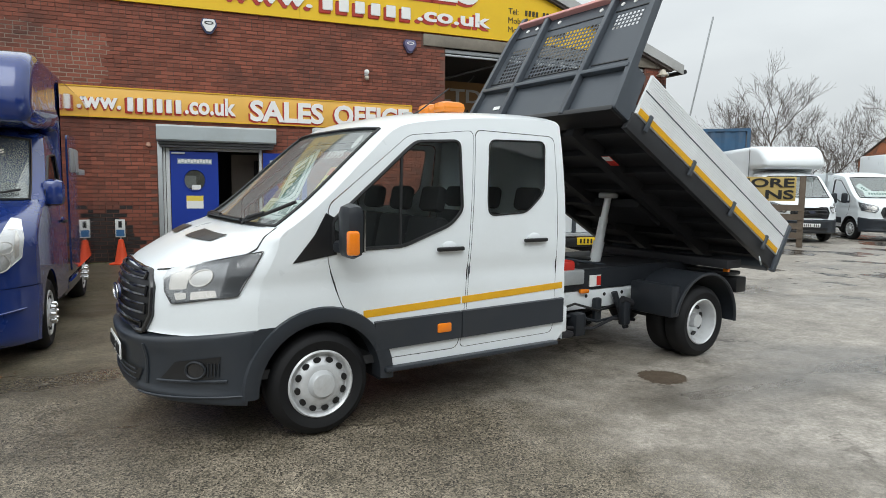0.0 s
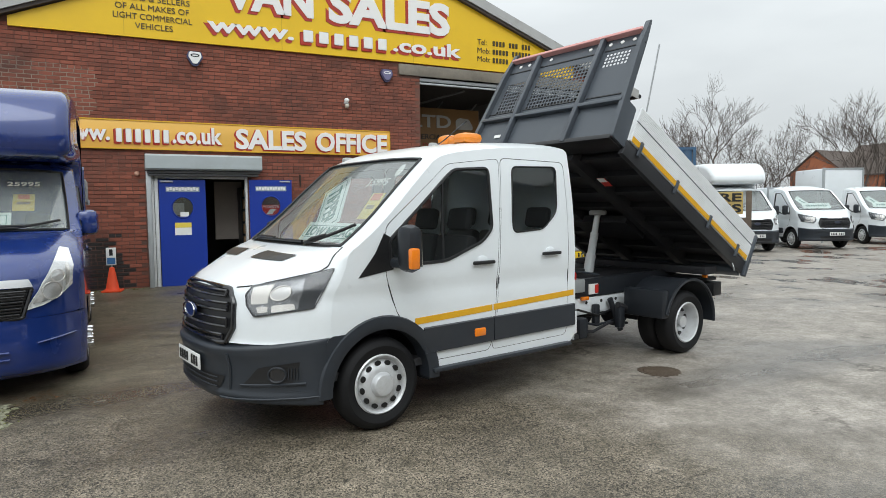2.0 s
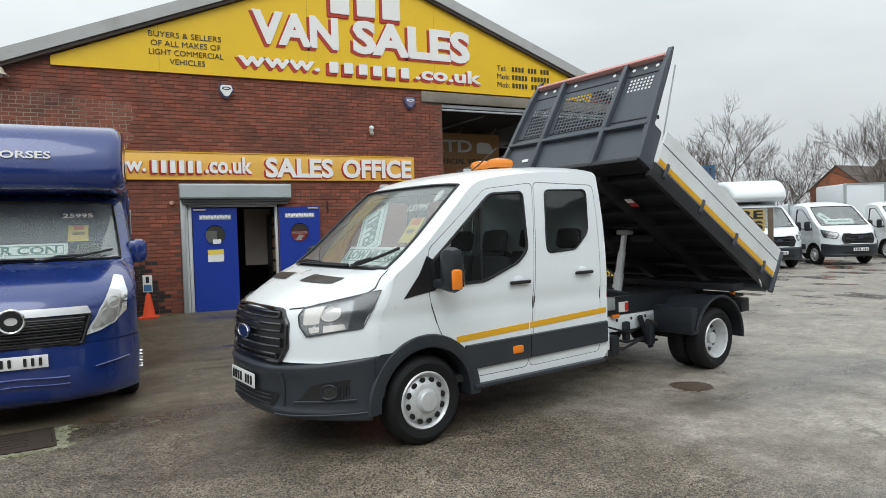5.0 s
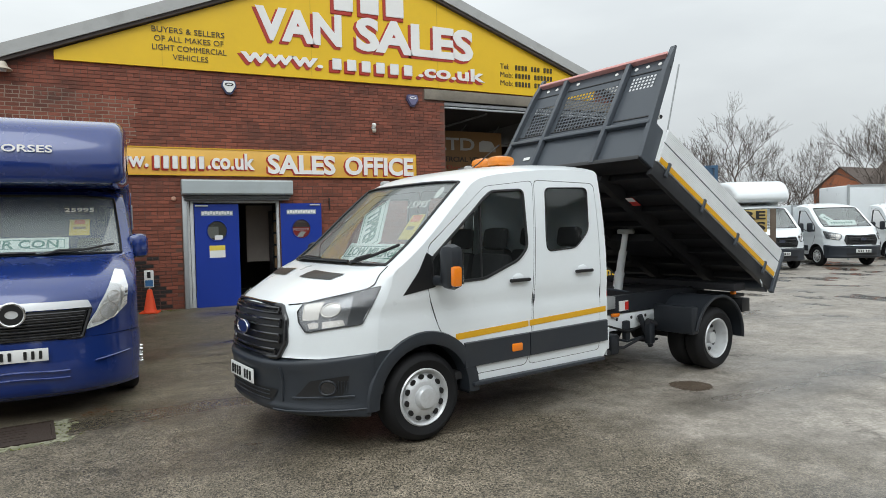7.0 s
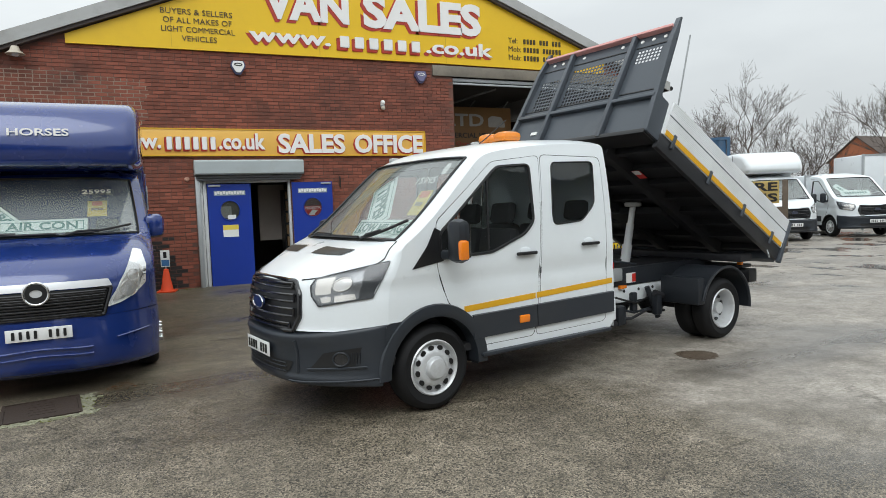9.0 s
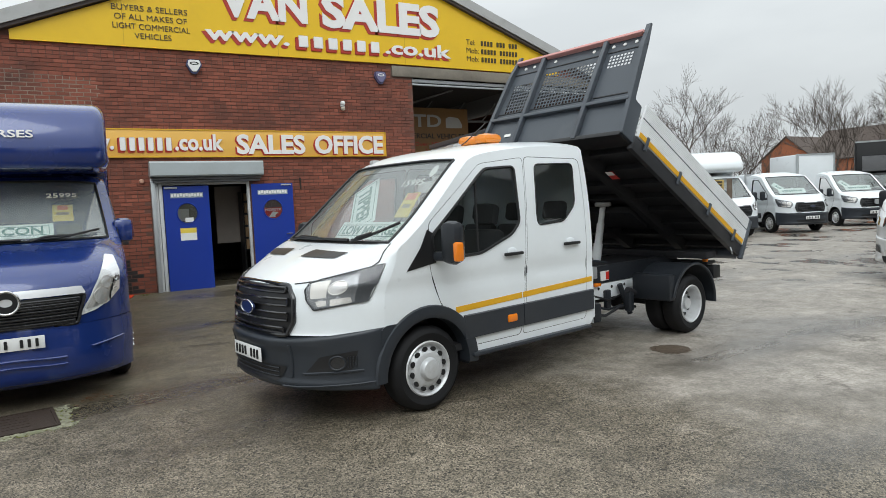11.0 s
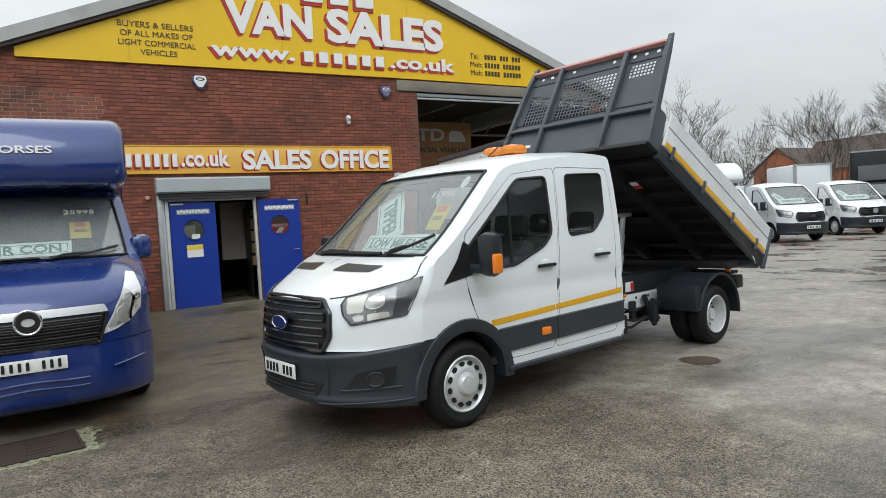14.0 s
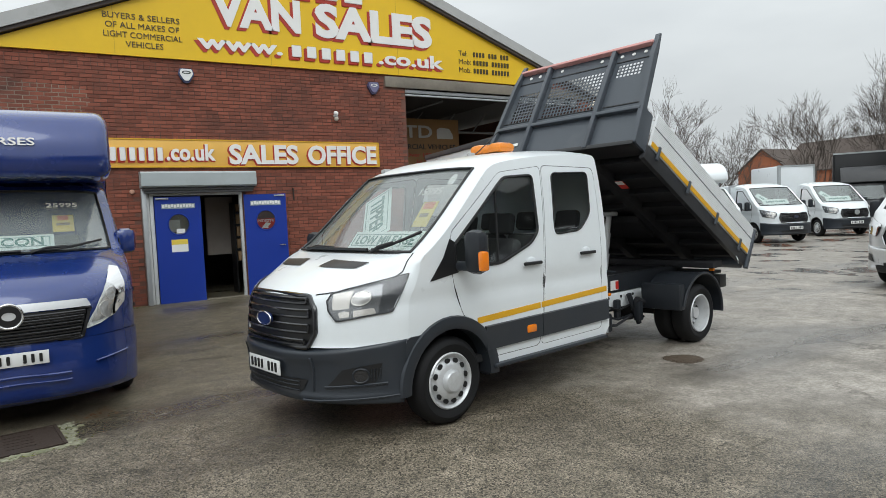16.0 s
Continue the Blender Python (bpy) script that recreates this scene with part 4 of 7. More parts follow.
def number_plate(parent, m, rear=False, w=0.52, name="number_plate"):
    p = part(name, boxes((-w / 2, w / 2, -0.056, 0.056, 0, 0.008), bevel=0.003, m=m), PLATEY if rear else PLATEW, parent, "yellow number plate" if rear else "white number plate")
    bars("plate_marks", 8, p, INK, -w / 2 + 0.03, w / 2 - 0.03, -0.036, 0.036, m @ pose(0, 0, 0.009), 0.002, gaps=(4,), fill=0.42, split=True)
    return p


def front_at(skin, y, z, off, vmax):
    """The pose of a flat thing on the front of a cab, facing forward (-x), its y upward."""
    v = skin.v_of(z, 0, vmax)
    w = skin.width(z)
    p = skin.at(y / w, v)
    return Matrix.Translation((p.x - off, y, z)) @ Matrix(((0, 0, -1, 0), (-1, 0, 0, 0), (0, 1, 0, 0), (0, 0, 0, 1)))


def arch(cx, cz, r, a0, a1, n=14):
    return [(cx + r * math.cos(radians(a0 + (a1 - a0) * k / n)), cz + r * math.sin(radians(a0 + (a1 - a0) * k / n))) for k in range(n + 1)]


def side_strip(parent, name, pts, material, width, s, half, thick=0.012, label=""):
    """A moulding on a flank: pts are (x, z) of its middle line."""
    bm = bmesh.new()
    for (xa, za), (xb, zb_) in zip(pts, pts[1:]):
        q = []
        for x, z in ((xa, za), (xb, zb_)):
            y = width(z) * s
            q += [bm.verts.new((x, y + s * t, z + h)) for t, h in ((-0.004, -half), (thick, -half * 0.92), (thick, half * 0.92), (-0.004, half))]
        for k in range(4):
            bm.faces.new((q[k], q[(k + 1) % 4], q[4 + (k + 1) % 4], q[4 + k]))
        bm.faces.new(q[:4])
        bm.faces.new(q[4:])
    return part(name, bm, material, parent, label)


def on_side(width, s, off=0.0):
    return lambda a, b: (a, s * (width(b) + off), b)


def seat(parent, x, y, z=0.62):
    st = new("seat")
    st.parent = parent
    part("cushion", boxes((x - 0.25, x + 0.22, y - 0.23, y + 0.23, z, z + 0.16), bevel=0.05), SEAT, st)
    part("backrest", boxes((-0.07, 0.07, -0.23, 0.23, 0.0, 0.68), bevel=0.05, m=pose(x + 0.24, y, z + 0.12, 0, 12, 0)), SEAT, st)
    part("headrest", boxes((-0.05, 0.05, -0.14, 0.14, 0.72, 0.92), bevel=0.04, m=pose(x + 0.24, y, z + 0.12, 0, 12, 0)), SEAT, st)


def mirror(parent, x, y, z, s, big=True, shell=None):
    if shell is None:
        case = SOOT
    else:
        case = shell
    mr = new("wing_mirror")
    mr.parent = parent
    h, w, d = (0.34, 0.19, 0.13) if big else (0.26, 0.20, 0.12)
    part("housing", boxes((x - d / 2, x + d / 2, y - w / 2, y + w / 2, z - h / 2, z + h / 2), bevel=0.06), case, mr)
    part("glass", boxes((x + d / 2 - 0.005, x + d / 2 + 0.003, y - w / 2 + 0.03, y + w / 2 - 0.03, z - h / 2 + 0.04, z + h / 2 - 0.04)), CHROME, mr)
    part("arm", boxes((x - 0.03, x + 0.07, min(y, y - s * 0.3), max(y, y - s * 0.3), z - h / 2 + 0.02, z - h / 2 + 0.09), bevel=0.02), PLASTIC, mr)
    if not shell:
        part("indicator", boxes((x - d / 2 - 0.012, x + 0.0, y + s * w / 2 - 0.045, y + s * w / 2 + 0.008, z - h / 2 + 0.03, z - h / 2 + 0.18), bevel=0.018), ORANGE, mr, "orange indicator lens")
    return mr


def wiper(parent, skin, u0, v0, u1, v1):
    pts = [skin.at(u0 + (u1 - u0) * k / 8, v0 + (v1 - v0) * k / 8, 0.03) for k in range(9)]
    wp = part("wiper", tubes((pts, 0.012)), BLACK, parent)
    arm = [skin.at(u0, v0 - 0.15, 0.015), skin.at(u0 + (u1 - u0) * 0.2, v0 + (v1 - v0) * 0.2, 0.05), skin.at((u0 + u1) / 2, (v0 + v1) / 2, 0.042)]
    part("wiper_arm", tubes((arm, 0.012)), BLACK, wp)


def cab(parent, rows, width, ix, paint, roof_end, side, doors, windows, arch_r=0.44, sill=0.40, us=None, mirrors=None, seats=(), ws_u=0.86, bumper=PLASTIC, ws_sub=6, bump_rows=None, screen=None):
    """Bumper, bonnet, windscreen, roof and flanks of a cab. ix: row numbers (bumper top, screen base, screen top)."""
    sk = Skin(rows, width)
    vb, v0, v1 = ix
    vr = len(rows) - 1.0
    us = us or spread(28, ws_u)
    bsk = Skin(bump_rows, width) if bump_rows else sk
    part("bumper", bsk.mesh(0, len(bump_rows) - 1, us, 4) if bump_rows else sk.mesh(0, vb, us, 4, 0.012), bumper, parent, "")
    part("bonnet", sk.mesh(vb, v0, us, 5), paint, parent)
    part("roof", sk.mesh(v0, vr, us, ws_sub, skip=lambda u, v: abs(u) < ws_u and v0 + 0.05 < v < v1 - 0.03), paint, parent)
    pane = part("windscreen", sk.mesh(v0 + 0.02, v1, [u for u in us if abs(u) <= ws_u + 1e-6], ws_sub, -0.006), screen or SCREEN, parent, "clear windscreen")
    pane.visible_shadow = False
    seal = [sk.at(ws_u * math.cos(0), v0 + (v1 - v0) * k / 10, 0.004) for k in range(11)]
    ring = [sk.at(u, v0 + 0.04, 0.004) for u in [ws_u * (k / 10 - 1) for k in range(21)]] + seal[1:] + [sk.at(u, v1 - 0.02, 0.004) for u in [ws_u * (1 - k / 10) for k in range(21)]] + [sk.at(-ws_u, v1 + (v0 - v1) * k / 10, 0.004) for k in range(11)]
    part("windscreen_seal", tubes((ring, 0.012), seg=6), BLACK, parent)
    part("cowl", sk.mesh(v0 - 0.35, v0 + 0.10, [u for u in us if abs(u) <= ws_u - 0.02], 8, 0.008), BLACK, parent)
    for s in (-1, 1):
        edge = sk.edge(vb, vr)
        x_end, z_end = edge[-1]
        ar = arch(0, 0.345, arch_r, 5, 175)
        loop = edge + [(roof_end, z_end - 0.05), (roof_end, sill + 0.06), (roof_end - 0.05, sill)] + [(arch_r * 0.99, sill)] + ar + [(edge[0][0] + 0.002, edge[0][1] - 0.02)]
        part("flank", sheet([loop] + [d for d, _ in doors], on_side(width, s), (0.12, 0.05)), paint, parent)
        for (d, wins), ws in zip(doors, windows):
            c = Vector((sum(p[0] for p in d) / len(d), sum(p[1] for p in d) / len(d)))
            inner = [(p[0] + (c.x - p[0]) / max(0.3, abs(c.x - p[0])) * 0.004, p[1] + (c.y - p[1]) / max(0.3, abs(c.y - p[1])) * 0.004) for p in d]
            dr = part("door", sheet([inner, ws], on_side(width, s), (0.12, 0.05)), paint, parent)
            pane = part("window", sheet([ws], on_side(width, s, -0.012), 0.2), GLASS, dr, "dark tinted side window")
            pane.visible_shadow = False
            part("window_seal", tubes(([(x, s * (width(z) + 0.002), z) for x, z in ws + ws[:1]], 0.013 if ws is not windows[-1] or len(windows) == 1 else 0.006), seg=6), BLACK, dr)
            part("door_gap", tubes(([(x, s * (width(z) - 0.004), z) for x, z in d + d[:1]], 0.0045), seg=5), BLACK, dr)
            if wins:
                hx, hz = wins
                hd = part("handle", boxes((hx - 0.115, hx + 0.115, -0.014, 0.014, hz - 0.016, hz + 0.014), bevel=0.010, m=Matrix.Translation((0, s * (width(hz) + 0.026), 0))), BLACK, dr, "black door handle")
                cup = lathe(bmesh.new(), [(0.066, 0.0), (0.064, 0.010), (0.052, 0.020), (0.0, 0.023)], 20, Matrix.Translation((hx, s * width(hz), hz + 0.016)) @ Matrix.Diagonal((0.95, s * 0.5, 0.60, 1)), cap=False)
                part("recess", cup, paint, hd)
    bm = bmesh.new()
    zs = [sill + (z_end - sill) * k / 12 for k in range(13)]
    ring = [bm.verts.new((roof_end, -width(z), z)) for z in zs] + [bm.verts.new((roof_end, width(z), z)) for z in reversed(zs)]
    bm.faces.new(ring)
    part("back_panel", bm, paint, parent)
    part("cab_floor", boxes((-0.5, roof_end - 0.02, -0.9, 0.9, sill + 0.02, sill + 0.08)), DASH, parent)
    xw = sk.at(0, v0).x
    zw = sk.at(0, v0).z
    part("dashboard", boxes((xw + 0.1, xw + 0.55, -0.86, 0.86, zw - 0.35, zw - 0.03), bevel=0.05), DASH, parent)
    for x, y in seats:
        seat(parent, x, y)
    bm = bmesh.new()
    tube(bm, [(xw + 0.72 + 0.05 * math.sin(t), 0.42 + 0.19 * math.cos(t), zw - 0.08 + 0.17 * math.sin(t)) for t in [2 * math.pi * k / 20 for k in range(21)]], 0.014, 6)
    part("steering_wheel", bm, BLACK, parent)
    if mirrors:
        for s in (-1, 1):
            mirror(parent, mirrors[0], s * mirrors[1], mirrors[2], s, mirrors[3], mirrors[4] if len(mirrors) > 4 else None)
    return (sk, bsk) if bump_rows else sk


def lamp(parent, sk, poly, s, shell, pieces=(), bowls=(), amber=None, panel=((0.628, 1.06), (0.634, 1.105), (0.75, 1.14), (0.875, 1.17), (0.905, 1.06), (0.90, 0.965), (0.79, 0.942), (0.70, 0.925), (0.65, 0.985))):
    """A headlight: poly is its outline as (u, z) on the skin, pieces are bright facets, bowls are (u, z, radius) reflectors."""
    uv = lambda pts: [(u * s, sk.v_of(z, 0, 13)) for u, z in pts]
    out = rounded(uv(poly), 0.05)
    hl = part("headlight", sk.patch(out, 0.008), shell, parent, "clear headlight with bright reflectors")
    if pieces:
        part("inner_panel", sk.patch(rounded(uv(panel), 0.03), 0.010), LAMPGREY if shell is HOUSING else BOWL, hl)
    for pts in pieces:
        part("reflector", sk.patch(rounded(uv(pts), 0.03), 0.013), REFLECT, hl)
    for u, z, r in bowls:
        w = sk.width(z)
        ring = lambda k: [(u + k * r * math.cos(t) / (w * 0.8), z + 1.3 * k * r * math.sin(t)) for t in [2 * math.pi * j / 22 for j in range(22)]]
        bw = part("bowl", sk.patch(uv(ring(1.0)), 0.014), BOWL, hl)
        rim = [sk.at(a * s, sk.v_of(b, 0, 13), 0.016) for a, b in ring(1.0)]
        part("bowl_rim", tubes((rim + rim[:1], 0.0045), seg=5), REFLECT, bw)
    if amber:
        u, z, r = amber
        part("side_lamp", sk.patch(uv([(u + r * math.cos(t), z + r * math.sin(t)) for t in [2 * math.pi * j / 16 for j in range(16)]]), 0.016), mat("pale_amber_bulb", (0.62, 0.40, 0.30), 0.3, var=0.1), hl)
    rim = [sk.at(a, b, 0.012) for a, b in out]
    part("lens_edge", tubes((rim + rim[:1], 0.0035), seg=5), BLACK if shell is HOUSING else shell, hl)
    part("lens", sk.patch(out, 0.022), LENS, hl)
    return hl


CLEAR_LAMP = [(0.615, 1.06), (0.622, 1.11), (0.70, 1.14), (0.796, 1.171), (0.968, 1.235), (0.972, 1.10), (0.957, 0.967), (0.80, 0.935), (0.693, 0.912), (0.64, 0.985)]
LAMP_FACETS = ([(0.640, 1.105), (0.752, 1.130), (0.762, 1.005), (0.668, 0.995)], [(0.785, 0.99), (0.882, 1.003), (0.892, 0.962), (0.785, 0.942)], [(0.70, 0.978), (0.765, 0.985), (0.765, 0.948), (0.715, 0.937)])


def slatted_grille(parent, sk, poly, n, v_lo, v_hi, u_at, label="black slatted grille"):
    """A dark recess with n hollow bars, each a pair of rounded rails joined at its ends, inside a raised frame."""
    g = part("grille", sk.patch(rounded(poly, 0.08), 0.003), BLACK, parent, label)
    pitch = (v_hi - v_lo) / n
    for k in range(n):
        v = v_lo + pitch * (k + 0.5)
        um = u_at((k + 0.5) / n) - 0.025
        h = 0.23 * pitch
        upper = [sk.at(-um + 2 * um * j / 16, v + h, 0.020) for j in range(17)]
        lower = [sk.at(um - 2 * um * j / 16, v - h, 0.020) for j in range(17)]
        part("slat", tubes((upper + lower + upper[:1], 0.0115), seg=6), GLOSS, g)
    loop = rounded(poly, 0.08)
    part("grille_frame", tubes(([sk.at(u, v, 0.006) for u, v in loop + loop[:1]], 0.020), seg=8), GLOSS, g)
    return g


# ---- the tipper truck ----
def truck_w(z):
    if z < 1.15:
        return 0.985 - 0.03 * max(0, 0.7 - z) - 0.012 * math.exp(-(((z - 1.02) / 0.06) ** 2))
    return 0.985 - 0.02 * (z - 1.15) - 0.085 * ((z - 1.15) / 0.95) ** 2.1


truck = thing("tipper_truck", pose(1.764, 5.266, 0, 0, 0, 10), "white double-cab tipper truck with its dark grey bed raised", "truck")
T_ROWS = [(-0.96, 0.26, 0.50, 0), (-1.03, 0.30, 0.55, 0), (-1.06, 0.42, 0.58, 0), (-1.07, 0.60, 0.60, 0), (-1.065, 0.70, 0.62, 0),
          (-1.045, 0.74, 0.62, 0), (-1.035, 0.90, 0.62, 0), (-1.005, 1.05, 0.62, 0), (-0.95, 1.12, 0.60, 0), (-0.875, 1.17, 0.55, 0.0), (-0.74, 1.245, 0.45, 0.0), (-0.58, 1.318, 0.31, 0.0), (-0.41, 1.36, 0.18, 0.0),
          (-0.34, 1.378, 0.14, 0.0), (-0.10, 1.562, 0.13, 0.01), (0.23, 1.855, 0.11, 0.02), (0.47, 2.055, 0.09, 0.03),
          (0.60, 2.130, 0.09, 0.055), (0.84, 2.187, 0.07, 0.075), (1.3, 2.235, 0.03, 0.08), (1.8, 2.255, 0.0, 0.08), (2.065, 2.248, 0.0, 0.075), (2.105, 2.20, 0.0, 0.06)]
d1 = rounded([(0.05, 1.52), (0.035, 1.16), (0.13, 0.86), (0.27, 0.70), (0.44, 0.46), (1.05, 0.46), (1.10, 0.62), (1.17, 1.44), (1.235, 2.06), (0.68, 2.0)], 0.05)
d2 = rounded([(1.065, 0.46), (1.99, 0.47), (2.02, 1.3), (2.03, 2.05), (1.25, 2.065), (1.185, 1.44), (1.115, 0.62)], 0.06)
w1 = rounded([(-0.0, 1.22), (0.08, 1.42), (0.66, 1.90), (0.74, 1.955), (1.10, 1.975), (1.09, 1.47), (0.98, 1.37), (0.60, 1.235)], 0.05)
w2 = rounded([(1.335, 1.43), (1.70, 1.45), (1.88, 1.60), (1.925, 2.005), (1.375, 1.995), (1.325, 1.55)], 0.06)
w1 = [(max(x, 0.075), z) for x, z in w1]
BUMP_ROWS = [(-0.93, 0.295, 0.44, 0), (-1.02, 0.305, 0.52, 0), (-1.062, 0.325, 0.56, 0), (-1.075, 0.36, 0.575, 0), (-1.066, 0.40, 0.585, 0), (-1.066, 0.48, 0.60, 0),
             (-1.076, 0.58, 0.62, -0.02), (-1.094, 0.64, 0.64, -0.04), (-1.097, 0.675, 0.645, -0.055), (-1.078, 0.695, 0.645, -0.06), (-1.02, 0.71, 0.63, -0.06)]
tsk, tbs = cab(truck, T_ROWS, truck_w, (4.6, 13, 16), WHITE, 2.105, None, [(d1, (0.97, 1.20)), (d2, (1.77, 1.235))], [w1, w2], mirrors=(0.10, 1.20, 1.365, True), seats=((0.72, -0.5), (0.72, 0.5), (0.72, 0.0), (1.65, -0.55), (1.65, 0.0), (1.65, 0.55)), bump_rows=BUMP_ROWS)
VB = 12.0
slatted_grille(truck, tsk, [(-0.49, tsk.v_of(0.72)), (0.49, tsk.v_of(0.72)), (0.55, tsk.v_of(0.84)), (0.54, tsk.v_of(1.0)), (0.45, tsk.v_of(1.095)), (-0.45, tsk.v_of(1.095)), (-0.54, tsk.v_of(1.0)), (-0.55, tsk.v_of(0.84))], 4, tsk.v_of(0.73), tsk.v_of(1.085), lambda t: 0.46 + 0.07 * math.sin(math.pi * t))
m = front_at(tsk, 0, 0.915, 0.034, VB)
bg = part("badge", sheet([circle(0, 0, 0.115, 0.052, 32)], lambda a, b, c: m @ Vector((a, b, c)), depth=0.02), mat("badge_blue", (0.012, 0.025, 0.10), 0.3, coat=1), truck, "plain dark blue oval badge")
part("badge_ring", tubes(([m @ Vector((0.115 * math.cos(t), 0.052 * math.sin(t), 0.02)) for t in [2 * math.pi * k / 32 for k in range(33)]], 0.006)), CHROME, bg)
number_plate(truck, front_at(tbs, 0.02, 0.55, 0.02, 9))
part("lower_intake", tbs.patch(rounded([(-0.40, tbs.v_of(0.368)), (0.40, tbs.v_of(0.368)), (0.50, tbs.v_of(0.487)), (-0.50, tbs.v_of(0.487))], 0.05), 0.006), BLACK, truck, "dark lower air intake")
for zz in (0.40, 0.435, 0.465):
    part("intake_bar", tubes(([tbs.at(-0.42 + 0.84 * k / 14, tbs.v_of(zz), 0.009) for k in range(15)], 0.006), seg=6), SOOT, truck)
for sy in (-1, 1):
    part("bumper_fold", tubes(([tbs.at(sy * (0.545 - 0.05 * abs(zz - 0.55)), tbs.v_of(zz), 0.002) for zz in (0.40, 0.45, 0.50, 0.55, 0.60, 0.65)], 0.012), seg=6), PLASTIC, truck)
for s in (-1, 1):
    vz = tsk.v_of
    lamp(truck, tsk, CLEAR_LAMP, s, HOUSING, LAMP_FACETS, ((0.81, 1.072, 0.036),))
    bz = tbs.v_of
    pk = part("fog_pocket", tbs.patch(rounded([(0.64 * s, bz(0.44)), (0.90 * s, bz(0.455)), (0.93 * s, bz(0.59)), (0.74 * s, bz(0.56))], 0.05), 0.006), BLACK, truck, "dark triangular fog lamp pocket")
    fog = [tbs.at((0.835 + 0.040 * math.cos(t)) * s, bz(0.515 + 0.048 * math.sin(t)), 0.016) for t in [2 * math.pi * k / 20 for k in range(21)]]
    part("fog_lamp", tbs.patch([((0.835 + 0.036 * math.cos(t)) * s, bz(0.515 + 0.044 * math.sin(t))) for t in [2 * math.pi * k / 20 for k in range(20)]], 0.012), mat("dark_fog_lens", (0.016, 0.016, 0.018), 0.25, coat=0.5), pk)
    part("fog_ring", tubes((fog, 0.008), seg=6), SOOT, pk)
    for kk in range(4):
        part("pocket_rib", tubes(([tbs.at((0.885 + 0.012 * kk) * s, bz(zz), 0.010) for zz in (0.48, 0.515, 0.555)], 0.005), seg=5), SOOT, pk)
    part("pocket_lip", tubes(([tbs.at(u * s, bz(0.436 + 0.055 * max(0, u - 0.62)), 0.008) for u in [0.63 + 0.32 * k / 10 for k in range(11)]], 0.010), seg=6), PLASTIC, pk)
    part("bonnet_vent", tsk.patch(rounded([(0.15 * s, vz(1.283)), (0.60 * s, vz(1.278)), (0.66 * s, vz(1.318)), (0.19 * s, vz(1.331))], 0.03), 0.006), BLACK, truck)
    shut = [tsk.at(u * s, v, 0.002) for u, v in ((0.50, vz(1.105)), (0.58, vz(1.115)), (0.70, vz(1.135)), (0.82, vz(1.165)), (0.90, vz(1.20)), (0.935, vz(1.25)), (0.93, vz(1.32)), (0.90, 12.8))]
    part("bonnet_gap", tubes((shut, 0.005), seg=5), BLACK, truck)
    # bumper return between corner and wheel arch
    ends_ = [tbs.at(1, 0.4 + 0.92 * k) for k in range(11)]
    front_ = [(p.x - 0.004, p.z) for p in ends_]
    back_ = [(-math.sqrt(0.49 ** 2 - (p.z - 0.345) ** 2), p.z) for p in ends_]
    bm = bmesh.new()
    q = [[bm.verts.new((x, s * (truck_w(z) + 0.004), z)) for x, z in pr] for pr in zip(front_, back_)]
    for a, b in zip(q, q[1:]):
        bm.faces.new((a[0], a[1], b[1], b[0]))
    part("bumper_end", bm, PLASTIC, truck)
    part("bumper_crease", tubes(([tbs.at(u * s, bz(0.335 + 0.05 * max(0, u - 0.55)), 0.004) for u in [0.45 + 0.55 * k / 14 for k in range(15)]], 0.008), seg=6), PLASTIC, truck)
    # wheel arch lip, side mouldings, tape
    ring = arch(0, 0.345, 0.475, -2, 182, 22)
    bm = bmesh.new()
    q = []
    for x, z in ring:
        k = Vector((x, z - 0.345)).normalized()
        y = truck_w(z) * s
        q.append([bm.verts.new((x + k.x * a, y + s * b, z + k.y * a)) for a, b in ((-0.055, -0.12), (-0.055, 0.012), (-0.02, 0.026), (0.04, 0.018), (0.05, -0.006))])
    for a, b in zip(q, q[1:]):
        for k in range(4):
            bm.faces.new((a[k], a[k + 1], b[k + 1], b[k]))
    part("arch_moulding", bm, PLASTIC, truck)
    bm = bmesh.new()
    q = [[bm.verts.new((x, s * y, z)) for y in (0.965, 0.55)] for x, z in arch(0, 0.345, 0.432, -5, 185, 20)]
    for a, b in zip(q, q[1:]):
        bm.faces.new((a[0], a[1], b[1], b[0]))
    part("arch_liner", bm, MATT, truck)
    for a, b in ((0.37, 1.075), (1.085, 2.085)):
        mo = side_strip(truck, "side_moulding", [(a, 0.628 + 0.012 * (a - 0.4)), (b, 0.628 + 0.012 * (b - 0.4))], PLASTIC, truck_w, s, 0.105, 0.022, "dark grey side moulding")
    part("side_lamp", boxes((0.865, 0.985, -0.034, 0.034, 0.595, 0.665), bevel=0.014, m=Matrix.Translation((0, s * truck_w(0.63), 0))), ORANGE, truck, "orange side marker lamp")
    for a, b in ((0.29, 1.075), (1.09, 2.08)):
        tp = side_strip(truck, "reflective_tape", [(a, 0.775 + 0.038 * a), (b, 0.775 + 0.038 * b)], YELLOWTAPE, truck_w, s, 0.027, 0.003, "yellow reflective tape")
    part("side_step", boxes((0.44, 2.02, -0.06, 0.03, 0.372, 0.405), bevel=0.010, m=Matrix.Translation((0, s * 0.97, 0))), PLASTIC, truck)
    part("quarter_trim", sheet([[(-0.20, 1.155), (0.10, 1.20), (0.085, 1.44), (0.03, 1.47), (-0.05, 1.33)]], on_side(truck_w, s, 0.006), 0.1), BLACK, truck)
    part("window_bar", tubes(([(0.568, s * (truck_w(1.23) - 0.004), 1.235), (0.611, s * (truck_w(1.85) - 0.004), 1.86)], 0.012), seg=6), BLACK, truck)
